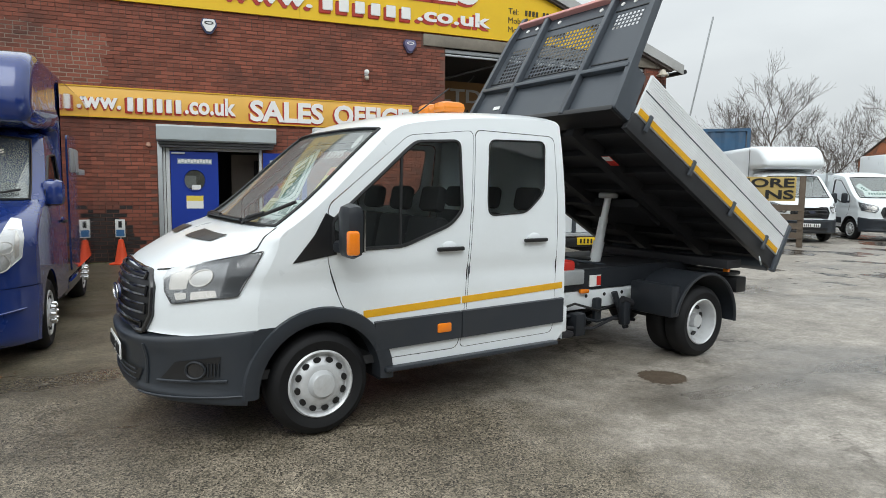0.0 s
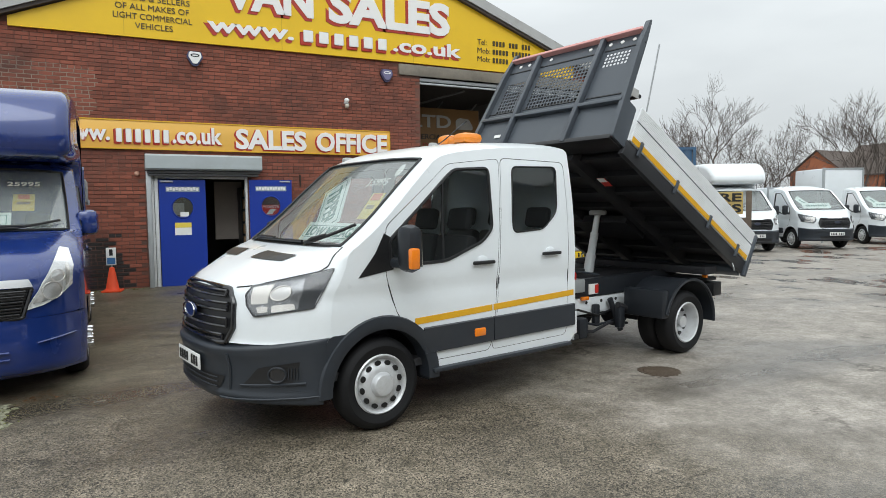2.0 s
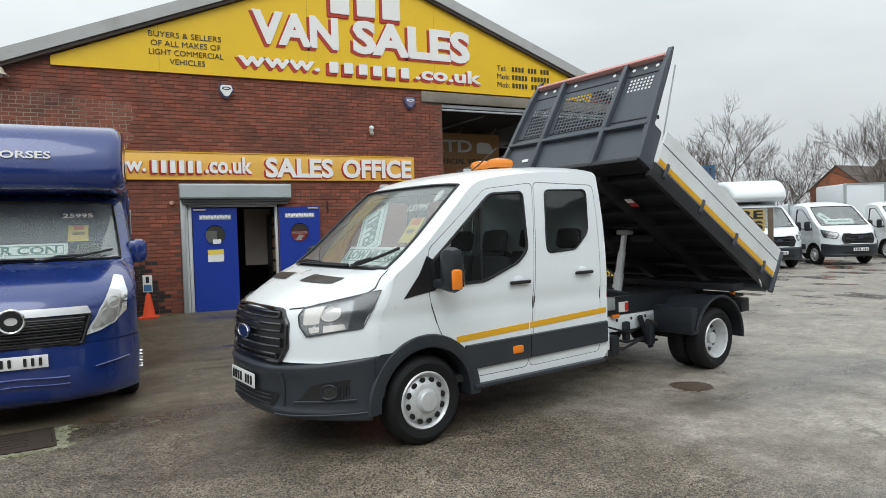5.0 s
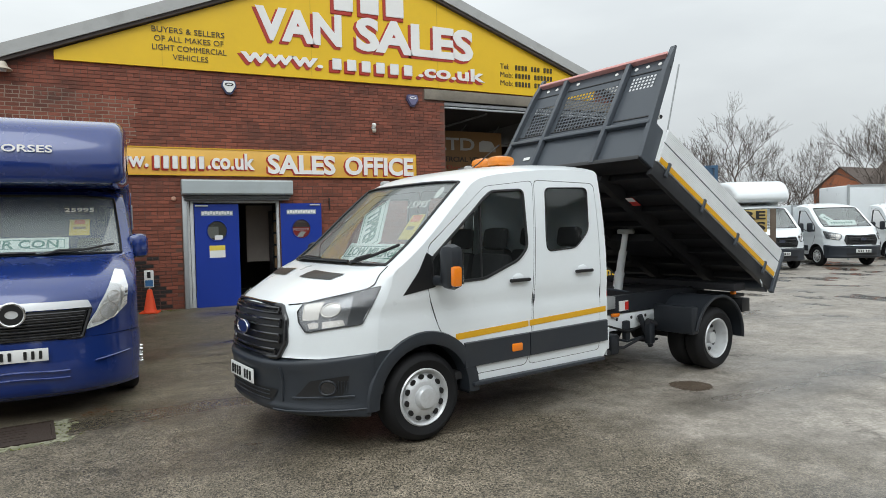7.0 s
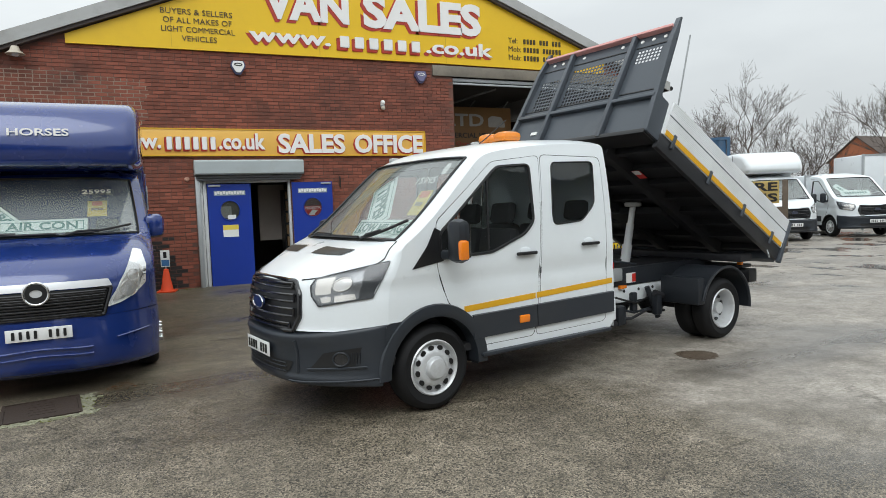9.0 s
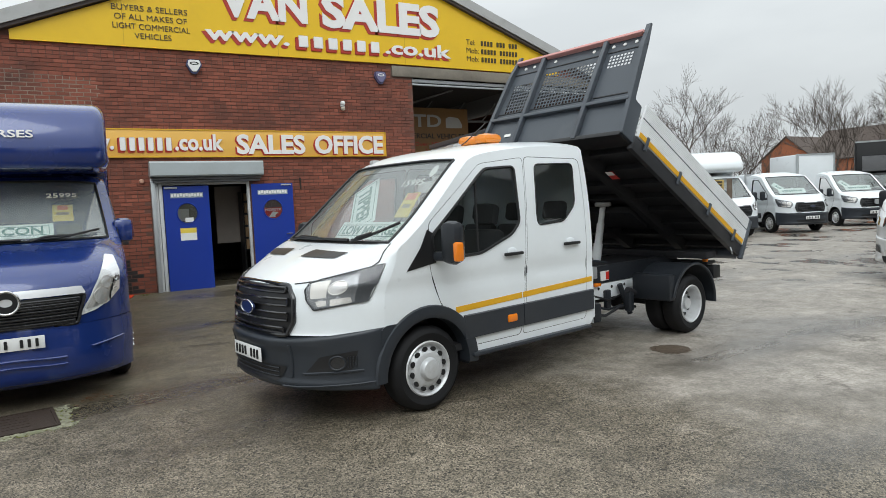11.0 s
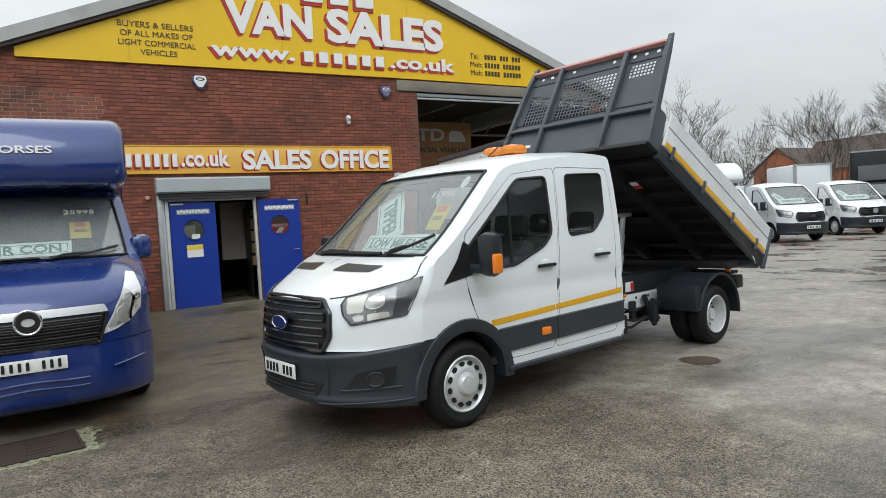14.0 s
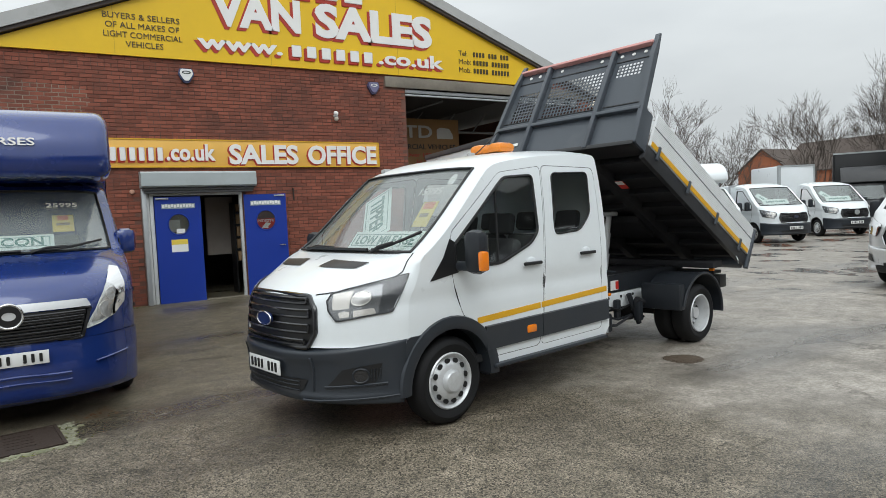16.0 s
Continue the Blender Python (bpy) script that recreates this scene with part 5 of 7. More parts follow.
    part("fuel_flap", sheet([rounded([(1.145, 1.005), (1.16, 1.005), (1.16, 1.065), (1.145, 1.065)], 0.004)], on_side(truck_w, s, 0.006)), GREYSTEEL, truck)
wiper(truck, tsk, -0.46, 12.9, -0.83, 13.80)
wiper(truck, tsk, 0.62, 12.95, -0.40, 13.0)
part("roof_marker", boxes((0.57, 0.67, 0.56, 0.635, 2.08, 2.138), bevel=0.02), FASCIA, truck)
bc = new("beacon")
bc.parent = truck
part("base", boxes((1.36, 1.56, -0.28, 0.10, 2.22, 2.25), bevel=0.012), BLACK, bc)
for y0, y1 in ((-0.31, -0.12), (-0.06, 0.13)):
    part("dome", boxes((1.34, 1.58, y0, y1, 2.245, 2.348), bevel=0.048), AMBER, bc, "amber plastic beacon dome")
part("middle", boxes((1.355, 1.565, -0.16, -0.02, 2.245, 2.322), bevel=0.03), AMBER, bc, "amber plastic middle of the beacon")
part("aerial", tubes(([(1.10, -0.15, 2.20), (1.22, -0.15, 2.27), (1.50, -0.15, 2.47)], 0.006)), BLACK, truck)
part("aerial_base", boxes((1.06, 1.14, -0.18, -0.12, 2.195, 2.245), bevel=0.018), FASCIA, truck)

# cards behind the windscreen
scr = pose(0.20, 0, 0, 0, 0, -90)


def card(name, words, m, w, h, label, size=0.55, group=""):
    c = thing(name, m, label, "card", group)
    part("board", boxes((-w / 2, w / 2, 0, 0.012, 0, h), bevel=0.003), CARD, c)
    for e, t in ((0.035, 0.006),):
        part("border", boxes((-w / 2 + e, w / 2 - e, -0.004, -0.001, e, e + t), (-w / 2 + e, w / 2 - e, -0.004, -0.001, h - e - t, h - e), (-w / 2 + e, -w / 2 + e + t, -0.004, -0.001, e, h - e), (w / 2 - e - t, w / 2 - e, -0.004, -0.001, e, h - e)), CARDINK, c)
    lettering("lettering", words, c, CARDINK, -w / 2 + 0.09, w / 2 - 0.09, h * (0.5 - size / 2), h * (0.5 + size / 2), pose(0, -0.002, 0) @ FACE, 0.004, 0.02)
    return c


TR = truck.matrix_world.copy()
card("window_card", "LOW MILEAGE", TR @ pose(0.03, -0.03, 1.375, -40, 0, -90), 1.04, 0.20, "pale green printed card leaning behind the windscreen", 0.5)


def upright_card(words, foot, up, right, w, h, label):
    """A card stood on end, its words running down it."""
    up, right = Vector(up).normalized(), Vector(right)
    right = (right - up * right.dot(up)).normalized()
    back = up.cross(right)
    m = Matrix((right, back, up)).transposed().to_4x4()
    m.translation = foot
    c = thing("window_card", TR @ m, label, "card")
    part("board", boxes((-w / 2, w / 2, 0, 0.010, 0, h), bevel=0.003), CARD, c)
    e, t = 0.03, 0.006
    part("border", boxes((-w / 2 + e, w / 2 - e, -0.004, -0.001, e, e + t), (-w / 2 + e, w / 2 - e, -0.004, -0.001, h - e - t, h - e), (-w / 2 + e, -w / 2 + e + t, -0.004, -0.001, e, h - e), (w / 2 - e - t, w / 2 - e, -0.004, -0.001, e, h - e)), CARDINK, c)
    down = Matrix(((0, 1, 0, 0), (0, 0, -1, -0.002), (-1, 0, 0, h), (0, 0, 0, 1)))
    lettering("lettering", words, c, CARDINK, 0.08, h - 0.08, -w * 0.25, w * 0.25, down, 0.004, 0.02)
    return c


upright_card("TIPPER", (0.15, 0.19, 1.47), (0.40, 0.46, 0.44), (0.0, -1, 0), 0.34, 0.70, "pale green card stood on end behind the windscreen")
pc = thing("price_card", TR @ pose(0.19, -0.40, 1.565, -38, 0, -90), "yellow price card behind the windscreen", "card")
part("sheet", boxes((-0.10, 0.10, 0, 0.006, 0, 0.27), bevel=0.002), PRICE, pc)
part("flash", boxes((-0.07, 0.07, -0.004, -0.001, 0.19, 0.26), bevel=0.0), mat("orange_flash", (0.75, 0.2, 0.05), 0.6), pc)
part("picture", boxes((-0.06, 0.05, -0.004, -0.001, 0.10, 0.14)), CARDPRINT, pc)

lettering("price_lettering", "15995", truck, PAPER, 0.27, 0.57, 1.825, 1.905, Matrix(((0, 0.72, -0.7, 0.335 - 0.72 * 1.86), (-1, 0, 0, 0), (0, 0.75, 0.7, 1.86 * 0.25), (0, 0, 0, 1))), 0.002, 0.015, "white price figures on the windscreen")
part("tax_disc", sheet([circle(-0.61, 1.955, 0.045, 0.05)], lambda a, b: (0.425 + 0.9 * (b - 1.955), a, b)), PAPER, truck)

# ---- chassis and tipping bed ----
for s in (-1, 1):
    wheel(truck, 0.0, 0.955 * s, s, holes=12)
    wheel(truck, 3.954, 0.99 * s, s, dish=0.10, holes=8, dual=True)
    part("chassis_rail", boxes((-0.4, 2.0, 0.36 * s - 0.04, 0.36 * s + 0.04, 0.52, 0.70)), MATT, truck)
    part("chassis_rail", boxes((3.75, 4.72, 0.36 * s - 0.04, 0.36 * s + 0.04, 0.52, 0.70)), MATT, truck)
    part("mid_rail", boxes((2.0, 3.75, 0.37 * s - 0.035, 0.37 * s + 0.035, 0.475, 0.655), bevel=0.008), WHITE, truck, "white painted chassis rail")
    for hx in (2.95, 3.2, 3.45):
        part("rail_hole", lathe(bmesh.new(), [(0.018, 0.0), (0.018, 0.004), (0.0, 0.004)], 12, Matrix.Translation((hx, s * 0.405, 0.60)) @ Matrix.Diagonal((1, s, 1, 1))), BLACK, truck)
    part("sub_frame", boxes((2.2, 4.62, 0.38 * s - 0.035, 0.38 * s + 0.035, 0.665, 0.86)), SOOT, truck)
    # rear mudguard
    ring = arch(3.954, 0.36, 0.47, -5, 160, 20)
    bm = bmesh.new()
    q = [[bm.verts.new((x, y, z)) for y in (s * 1.03, s * 0.52)] for x, z in ring]
    q2 = [[bm.verts.new((3.954 + (x - 3.954) * 0.965, y, 0.36 + (z - 0.36) * 0.965)) for y in (s * 1.03, s * 0.52)] for x, z in ring]
    for a, b, c, d in zip(q, q[1:], q2, q2[1:]):
        bm.faces.new((a[0], a[1], b[1], b[0]))
        bm.faces.new((c[0], c[1], d[1], d[0]))
        bm.faces.new((a[0], b[0], d[0], c[0]))
    part("mudguard", bm, SOOT, truck, "black plastic rear mudguard")
    lip = [(x, s * 1.03, z) for x, z in arch(3.954, 0.36, 0.465, -5, 165, 24)]
    part("mudguard_lip", tubes((lip, 0.018)), SOOT, truck)
    part("mudguard_flap", boxes((3.44, 3.56, min(s * 0.52, s * 1.02), max(s * 0.52, s * 1.02), 0.44, 0.74), bevel=0.02), SOOT, truck)
    part("tail_lamp", boxes((4.42, 4.46, s * 0.9 - 0.03, s * 0.9 + 0.03, 0.80, 0.84), bevel=0.008), ORANGE, truck, "orange marker lamp")
part("front_axle", tubes(([(0, -0.8, 0.33), (0, 0.8, 0.33)], 0.05)), MATT, truck)
bm = tubes(([(3.954, -0.8, 0.345), (3.954, 0.8, 0.345)], 0.06))
bmesh.ops.create_uvsphere(bm, u_segments=16, v_segments=10, radius=0.17, matrix=pose(3.954, 0, 0.345))
part("rear_axle", bm, MATT, truck)
part("prop_shaft", tubes(([(1.5, 0, 0.42), (3.8, 0, 0.37)], 0.045)), MATT, truck)
for s in (-1, 1):
    lf = [(3.3, 0.55 * s, 0.56), (3.6, 0.55 * s, 0.46), (3.954, 0.55 * s, 0.43), (4.3, 0.55 * s, 0.50), (4.6, 0.55 * s, 0.60)]
    part("leaf_spring", tubes((lf, 0.035)), MATT, truck)
part("engine_block", boxes((-0.35, 1.2, -0.36, 0.36, 0.24, 0.9), bevel=0.05), MATT, truck)
# Unseen trays added to keep daylight off the ground beneath the cab.
part("under_tray", boxes((-0.90, -0.60, -0.42, 0.42, 0.30, 0.36), (-0.60, -0.46, -0.70, 0.70, 0.30, 0.36)), MATT, truck)
part("under_tray", boxes((-0.46, 1.95, -0.53, 0.53, 0.25, 0.30), bevel=0.02), MATT, truck)
part("exhaust", tubes(([(1.2, -0.3, 0.34), (2.4, -0.35, 0.36), (3.0, -0.3, 0.40)], 0.06)), MATT, truck)
part("fuel_tank", boxes((2.2, 3.0, 0.42, 0.78, 0.36, 0.62), bevel=0.05), MATT, truck)
for x in (2.35, 3.1, 4.55):
    part("cross_member", boxes((x, x + 0.1, -0.36, 0.36, 0.56, 0.68)), MATT, truck)
part("rear_beam", boxes((4.55, 4.72, -0.95, 0.95, 0.58, 0.74), bevel=0.01), BLACK, truck)
part("sub_frame_deck", boxes((2.95, 4.62, -0.34, 0.96, 0.80, 0.852), bevel=0.006), MATT, truck)
part("hinge_beam", boxes((4.36, 4.60, -0.96, 0.96, 0.84, 0.93), bevel=0.012), MATT, truck)
part("rear_cross_bar", boxes((4.46, 4.66, -0.92, 0.92, 0.76, 0.80), bevel=0.01), BLACK, truck)
part("warning_plate", boxes((2.97, 3.12, -0.430, -0.418, 0.69, 0.80)), PAPER, truck, "white and red warning label")
part("warning_mark", boxes((3.06, 3.115, -0.436, -0.432, 0.70, 0.79)), RED, truck)
part("marker_lamp", boxes((2.84, 2.95, -0.45, -0.41, 0.635, 0.675), bevel=0.01), ORANGE, truck)
part("red_tank_cap", boxes((2.62, 2.77, -0.44, -0.28, 0.85, 0.96), bevel=0.03), RED, truck)
part("pump_box", boxes((2.5, 2.86, -0.47, -0.30, 0.73, 0.87), bevel=0.015), GALV, truck)
part("spring_hanger", boxes((3.02, 3.11, -0.47, -0.41, 0.36, 0.58), bevel=0.02), SOOT, truck)
part("brake_pipe", tubes(([(2.3, -0.42, 0.47), (2.8, -0.43, 0.42), (3.05, -0.46, 0.35), (3.5, -0.44, 0.38)], 0.014)), SOOT, truck)
part("air_tank", tubes(([(2.45, -0.30, 0.38), (2.95, -0.30, 0.38)], 0.09), seg=14), SOOT, truck)
part("hose", tubes(([(2.3, -0.3, 0.9), (2.7, -0.2, 1.0), (3.1, 0.0, 0.92), (3.5, 0.1, 0.88)], 0.018)), BLACK, truck)
part("gearbox_bracket", boxes((2.72, 2.86, -0.52, -0.38, 0.24, 0.46), bevel=0.03), SOOT, truck)
part("spring_shackle", boxes((3.30, 3.40, -0.58, -0.50, 0.30, 0.56), bevel=0.02), SOOT, truck)
part("damper", tubes(([(3.42, -0.50, 0.26), (3.28, -0.46, 0.62)], 0.032), seg=10), SOOT, truck)
part("cable_loom", tubes(([(2.15, -0.44, 0.60), (2.45, -0.47, 0.50), (2.75, -0.46, 0.55), (3.05, -0.48, 0.46), (3.35, -0.45, 0.50), (3.7, -0.42, 0.44)], 0.012)), BLACK, truck)
part("cable_loom", tubes(([(2.2, -0.40, 0.42), (2.6, -0.46, 0.34), (2.95, -0.50, 0.30), (3.25, -0.48, 0.36), (3.6, -0.45, 0.31)], 0.016)), MATT, truck)
part("drip_tray", boxes((2.28, 2.62, -0.60, -0.30, 0.27, 0.33), bevel=0.02), MATT, truck)
part("step_bracket", boxes((2.11, 2.20, -0.93, -0.72, 0.44, 0.66), bevel=0.012), WHITE, truck, "white bracket behind the cab")
part("ram_pivot", boxes((3.47, 3.63, -0.02, 0.22, 0.66, 0.82), bevel=0.03), SOOT, truck)
for y_ in (-0.20, 0.05, 0.28):
    part("hydraulic_hose", tubes(([(2.35, y_, 0.88), (2.75, y_ + 0.06, 0.96), (3.15, y_ - 0.03, 0.90), (3.5, y_ + 0.05, 0.84)], 0.012)), GREYSTEEL, truck)
# telescopic ram
ram = new("tipping_ram")
ram.parent = truck
RA, RB = Vector((3.545, 0.1, 0.70)), Vector((3.755, 0.1, 1.56))
for k, (a, b, r) in enumerate(((0.0, 0.42, 0.060), (0.40, 0.72, 0.048), (0.70, 0.97, 0.037))):
    part("stage", tubes(([RA.lerp(RB, a), RA.lerp(RB, b)], r), seg=20), mat("bright_ram_steel", (0.78, 0.80, 0.81), 0.3, metal=0.15, var=0.08), ram)
part("head", lathe(bmesh.new(), [(0.0, -0.03), (0.09, -0.03), (0.105, -0.02), (0.105, 0.015), (0.09, 0.03), (0.0, 0.03)], 24, Matrix.Translation(RB) @ pose(0, 0, 0, 90)), FASCIA, ram)

BED = Matrix.Translation((2.734, 0, 2.266)) @ pose(0, 0, 0, 0, 30.3, 0)  # x along the bed to its tail, z square to its floor
BL, BW, BH = 2.583, 1.10, 0.385
bed = new("tipping_bed")
bed.parent = truck
bed.matrix_local = BED
part("floor", boxes((-0.02, BL, -BW + 0.03, BW - 0.03, -0.03, 0.0)), MATT, bed)
for s in (-1, 1):
    part("side_rail", boxes((-0.02, BL, s * (BW - 0.03) - 0.03, s * (BW - 0.03) + 0.03, -0.15, 0.006), bevel=0.006), mat("black_bed_rail", (0.022, 0.023, 0.026), 0.45, dirt=(0.06, 0.06, 0.06), dirt_amount=0.3), bed)
    part("long_bearer", boxes((0.0, BL, s * 0.40 - 0.05, s * 0.40 + 0.05, -0.17, -0.03)), MATT, bed)
    ds = part("drop_side", boxes((0.0, BL, s * BW - 0.014, s * BW + 0.014, 0.008, BH), bevel=0.004), ALU, bed, "white ribbed aluminium drop side")
    for k in range(15):
        z = 0.085 + 0.02 * k
        if abs(z - 0.225) > 0.012:
            part("rib", boxes((0.0, BL, s * (BW + 0.0145) - 0.002, s * (BW + 0.0145) + 0.002, z, z + 0.011)), ALU, ds, smooth=0)
    part("plank_joint", boxes((0.0, BL, s * (BW + 0.013) - 0.003, s * (BW + 0.013) + 0.003, 0.22, 0.232)), GREYSTEEL, ds)
    part("reflective_tape", boxes((0.02, BL - 0.03, s * (BW + 0.017) - 0.002, s * (BW + 0.017) + 0.002, 0.012, 0.068)), YELLOWTAPE, ds, "yellow reflective tape")
    for x in (0.17, 0.88, 1.62, 2.30):
        part("hinge", boxes((x - 0.02, x + 0.02, s * (BW + 0.022) - 0.012, s * (BW + 0.022) + 0.012, -0.07, 0.085), bevel=0.005), GREYSTEEL, ds)
    part("tail_post", boxes((BL, BL + 0.055, s * BW - 0.035, s * BW + 0.02, -0.17, BH - 0.02), bevel=0.01), GREYSTEEL, bed)
    part("rope_hook", tubes(([(BL - 0.25, s * BW, -0.14), (BL - 0.25, s * (BW + 0.03), -0.19), (BL - 0.20, s * (BW + 0.02), -0.21)], 0.008)), GALV, bed)
for k in range(8):
    x = 0.12 + 0.325 * k
    part("cross_bearer", boxes((x, x + 0.06, -BW + 0.05, BW - 0.05, -0.10, -0.03)), MATT, bed)
part("tailboard", boxes((BL + 0.005, BL + 0.05, -BW + 0.04, BW - 0.04, -0.02, BH), bevel=0.005), ALU, bed)
part("tail_beam", boxes((BL - 0.06, BL + 0.04, -BW + 0.04, BW - 0.04, -0.17, -0.03), bevel=0.01), GREYSTEEL, bed)
part("ram_cradle", boxes((1.3, 1.7, -0.30, 0.50, -0.19, -0.10)), MATT, bed)
wl = part("warning_label", boxes((0.36, 0.52, -0.63, -0.53, -0.176, -0.172)), RED, bed, "red and white warning label")
part("label_mark", boxes((0.36, 0.43, -0.625, -0.535, -0.180, -0.1765)), PAPER, wl)

# headboard, across the front of the bed
hb = new("headboard")
hb.parent = truck
hb.matrix_local = BED
HX, H0, HM, H1 = -0.203, -0.085, 0.35, 1.212


def half(h):
    return 1.092 - 0.10 * (h - H0) / (H1 - H0)


for s in (-1, 1):
    bm = sheet([rounded([(HX - 0.02, H0 + 0.0), (HX - 0.02, HM), (HX - 0.03, H1 - 0.2), (HX + 0.0, H1 + 0.12), (HX + 0.03, H1 + 0.13), (HX + 0.05, H1 - 0.1), (HX + 0.06, HM + 0.02), (-0.01, HM + 0.02), (-0.01, H0)], 0.03)], lambda a, b, c: (a, s * (half(b) - c), b), depth=0.055)
    part("end_post", bm, GREYSTEEL, hb, "dark grey curved end post")
for lo, hi in ((H0, HM), (HM, H1)):
    edges = [-1, -0.455, 0.48, 1]
    for k in range(3):
        a0, a1 = edges[k], edges[k + 1]
        ya = lambda h, e: e * half(h) if abs(e) == 1 else e
        loop = [(ya(lo, a0), lo), (ya(lo, a1), lo), (ya(hi, a1), hi), (ya(hi, a0), hi)]
        holes, mesh_cells = [], None
        if lo == HM:
            if k == 0:
                mesh_cells = (-0.86, -0.54, 0.84, 1.02, 7, 4)
            elif k == 1:
                mesh_cells = (-0.37, 0.40, 0.46, 0.98, 16, 11)
            else:
                mesh_cells = (0.56, 0.90, 0.46, 0.90, 7, 9)
            y0, y1, h0, h1, nx, nz = mesh_cells
            holes.append([(y0, h0), (y1, h0), (y1, h1), (y0, h1)])
        bm = sheet([loop] + holes, lambda a, b, c: (HX + 0.03 + c, a, b), depth=0.004)
        pn = part("panel", bm, GREYSTEEL, hb, smooth=0)
        if mesh_cells:
            bm = bmesh.new()
            dy, dh = (y1 - y0) / nx, (h1 - h0) / nz
            for i in range(nx + 1):
                box(bm, HX + 0.03, HX + 0.034, y0 + i * dy - dy * 0.17, y0 + i * dy + dy * 0.17, h0, h1)
            for i in range(nz + 1):
                box(bm, HX + 0.0302, HX + 0.0338, y0, y1, h0 + i * dh - dh * 0.17, h0 + i * dh + dh * 0.17)
            part("mesh", bm, GREYSTEEL, pn, "punched mesh of square holes", smooth=0)
        if lo == HM:
            for h in (HM + 0.10, H1 - 0.16):
                part("fold", boxes((HX + 0.022, HX + 0.03, loop[0][0] + 0.05, loop[1][0] - 0.05, h, h + 0.012)), BLACK, pn)
for y in (-0.455, 0.48):
    part("rib", boxes((HX - 0.03, HX + 0.03, y - 0.028, y + 0.028, H0, H1 - 0.01), bevel=0.006), GREYSTEEL, hb)
part("cross_rail", boxes((HX - 0.028, HX + 0.028, -half(HM) + 0.03, half(HM) - 0.03, HM - 0.02, HM + 0.022), bevel=0.006), GREYSTEEL, hb)
part("bottom_rail", boxes((HX - 0.02, 0.0, -half(H0) + 0.03, half(H0) - 0.03, H0 - 0.02, H0 + 0.03), bevel=0.006), BLACK, hb)
part("top_rail", boxes((HX - 0.035, HX + 0.05, -half(H1) + 0.05, half(H1) - 0.05, H1 - 0.012, H1 + 0.022), bevel=0.006), PINK, hb, "faded red and white top rail")
for y in (-0.85, -0.70, -0.55, -0.28, 0.30, 0.65, 0.80):
    part("eyelet", sheet([circle(y, H1 - 0.075, 0.022, 0.02, 14)], lambda a, b, c: (HX + 0.022 + c, a, b), depth=0.009), PAPER, hb)
part("maker_label", boxes((HX + 0.02, HX + 0.029, 0.62, 0.72, 0.10, 0.14)), PAPER, hb, "small white label")

# ---- the blue horsebox ----
def horse_w(z):
    return 0.985 - 0.11 * max(0.0, (z - 1.2) / 0.95) ** 1.5 - 0.05 * max(0, 0.6 - z)


hbx = thing("horsebox", pose(-1.03, 7.55, 0, 0, 0, 90), "dark blue horsebox lorry with an over-cab body", "horsebox")
H_ROWS = [(-1.02, 0.22, 0.45, 0), (-1.10, 0.28, 0.52, 0), (-1.13, 0.45, 0.56, 0), (-1.12, 0.62, 0.58, 0), (-1.115, 0.70, 0.58, 0),
          (-1.11, 0.74, 0.56, 0), (-1.11, 0.90, 0.56, 0), (-1.09, 1.02, 0.52, 0), (-1.06, 1.10, 0.48, 0), (-0.99, 1.19, 0.45, 0), (-0.86, 1.28, 0.43, 0.0), (-0.64, 1.37, 0.40, 0.0), (-0.36, 1.45, 0.33, 0.0),
          (-0.28, 1.465, 0.30, 0.0), (-0.06, 1.66, 0.26, 0.02), (0.22, 1.92, 0.20, 0.04), (0.40, 2.09, 0.15, 0.05),
          (0.50, 2.16, 0.12, 0.07), (0.75, 2.22, 0.08, 0.09), (1.1, 2.24, 0.0, 0.10), (1.25, 2.22, 0.0, 0.08)]
hd = rounded([(0.05, 1.52), (0.03, 1.2), (0.10, 0.95), (0.30, 0.75), (0.44, 0.48), (1.10, 0.48), (1.15, 2.02), (0.62, 1.98)], 0.05)
hw = rounded([(0.12, 1.40), (0.14, 1.55), (0.60, 1.90), (1.06, 1.93), (1.06, 1.40)], 0.05)
hsk = cab(hbx, H_ROWS, horse_w, (4.6, 13, 16), BLUE, 1.22, None, [(hd, (0.95, 1.20))], [hw], mirrors=(0.15, 1.02, 1.53, False, BLUE), seats=((0.8, -0.5), (0.8, 0.5)), bumper=BLUE, ws_u=0.88, screen=SKYVEIL)
hv = hsk.v_of
slatted_grille(hbx, hsk, [(-0.52, hv(0.735)), (0.52, hv(0.735)), (0.60, hv(0.99)), (-0.60, hv(0.99))], 5, hv(0.74), hv(0.97), lambda t: 0.52 + 0.06 * t)
part("chrome_bar", hsk.patch(rounded([(-0.60, hv(0.995)), (0.60, hv(0.995)), (0.57, hv(1.06)), (-0.57, hv(1.06))], 0.04), 0.03), BRIGHTBAR, hbx, "bright bar across the grille")
m = front_at(hsk, 0, 0.985, 0.06, 12)
bd = part("badge", sheet([circle(0, 0, 0.105, 0.105, 32)], lambda a, b, c: m @ Vector((a, b, c)), depth=0.02), BRIGHTBAR, hbx, "plain bright round badge")
part("badge_inlay", sheet([circle(0, 0, 0.088, 0.088, 28), circle(0.0, 0.0, 0.05, 0.035, 20)], lambda a, b, c: m @ Vector((a, b, 0.02 + c)), depth=0.006), BLACK, bd)
part("badge_rim", tubes(([m @ Vector((0.1 * math.cos(t), 0.1 * math.sin(t), 0.022)) for t in [2 * math.pi * k / 32 for k in range(33)]], 0.010)), CHROME, bd)
number_plate(hbx, front_at(hsk, 0.0, 0.62, 0.035, 12))
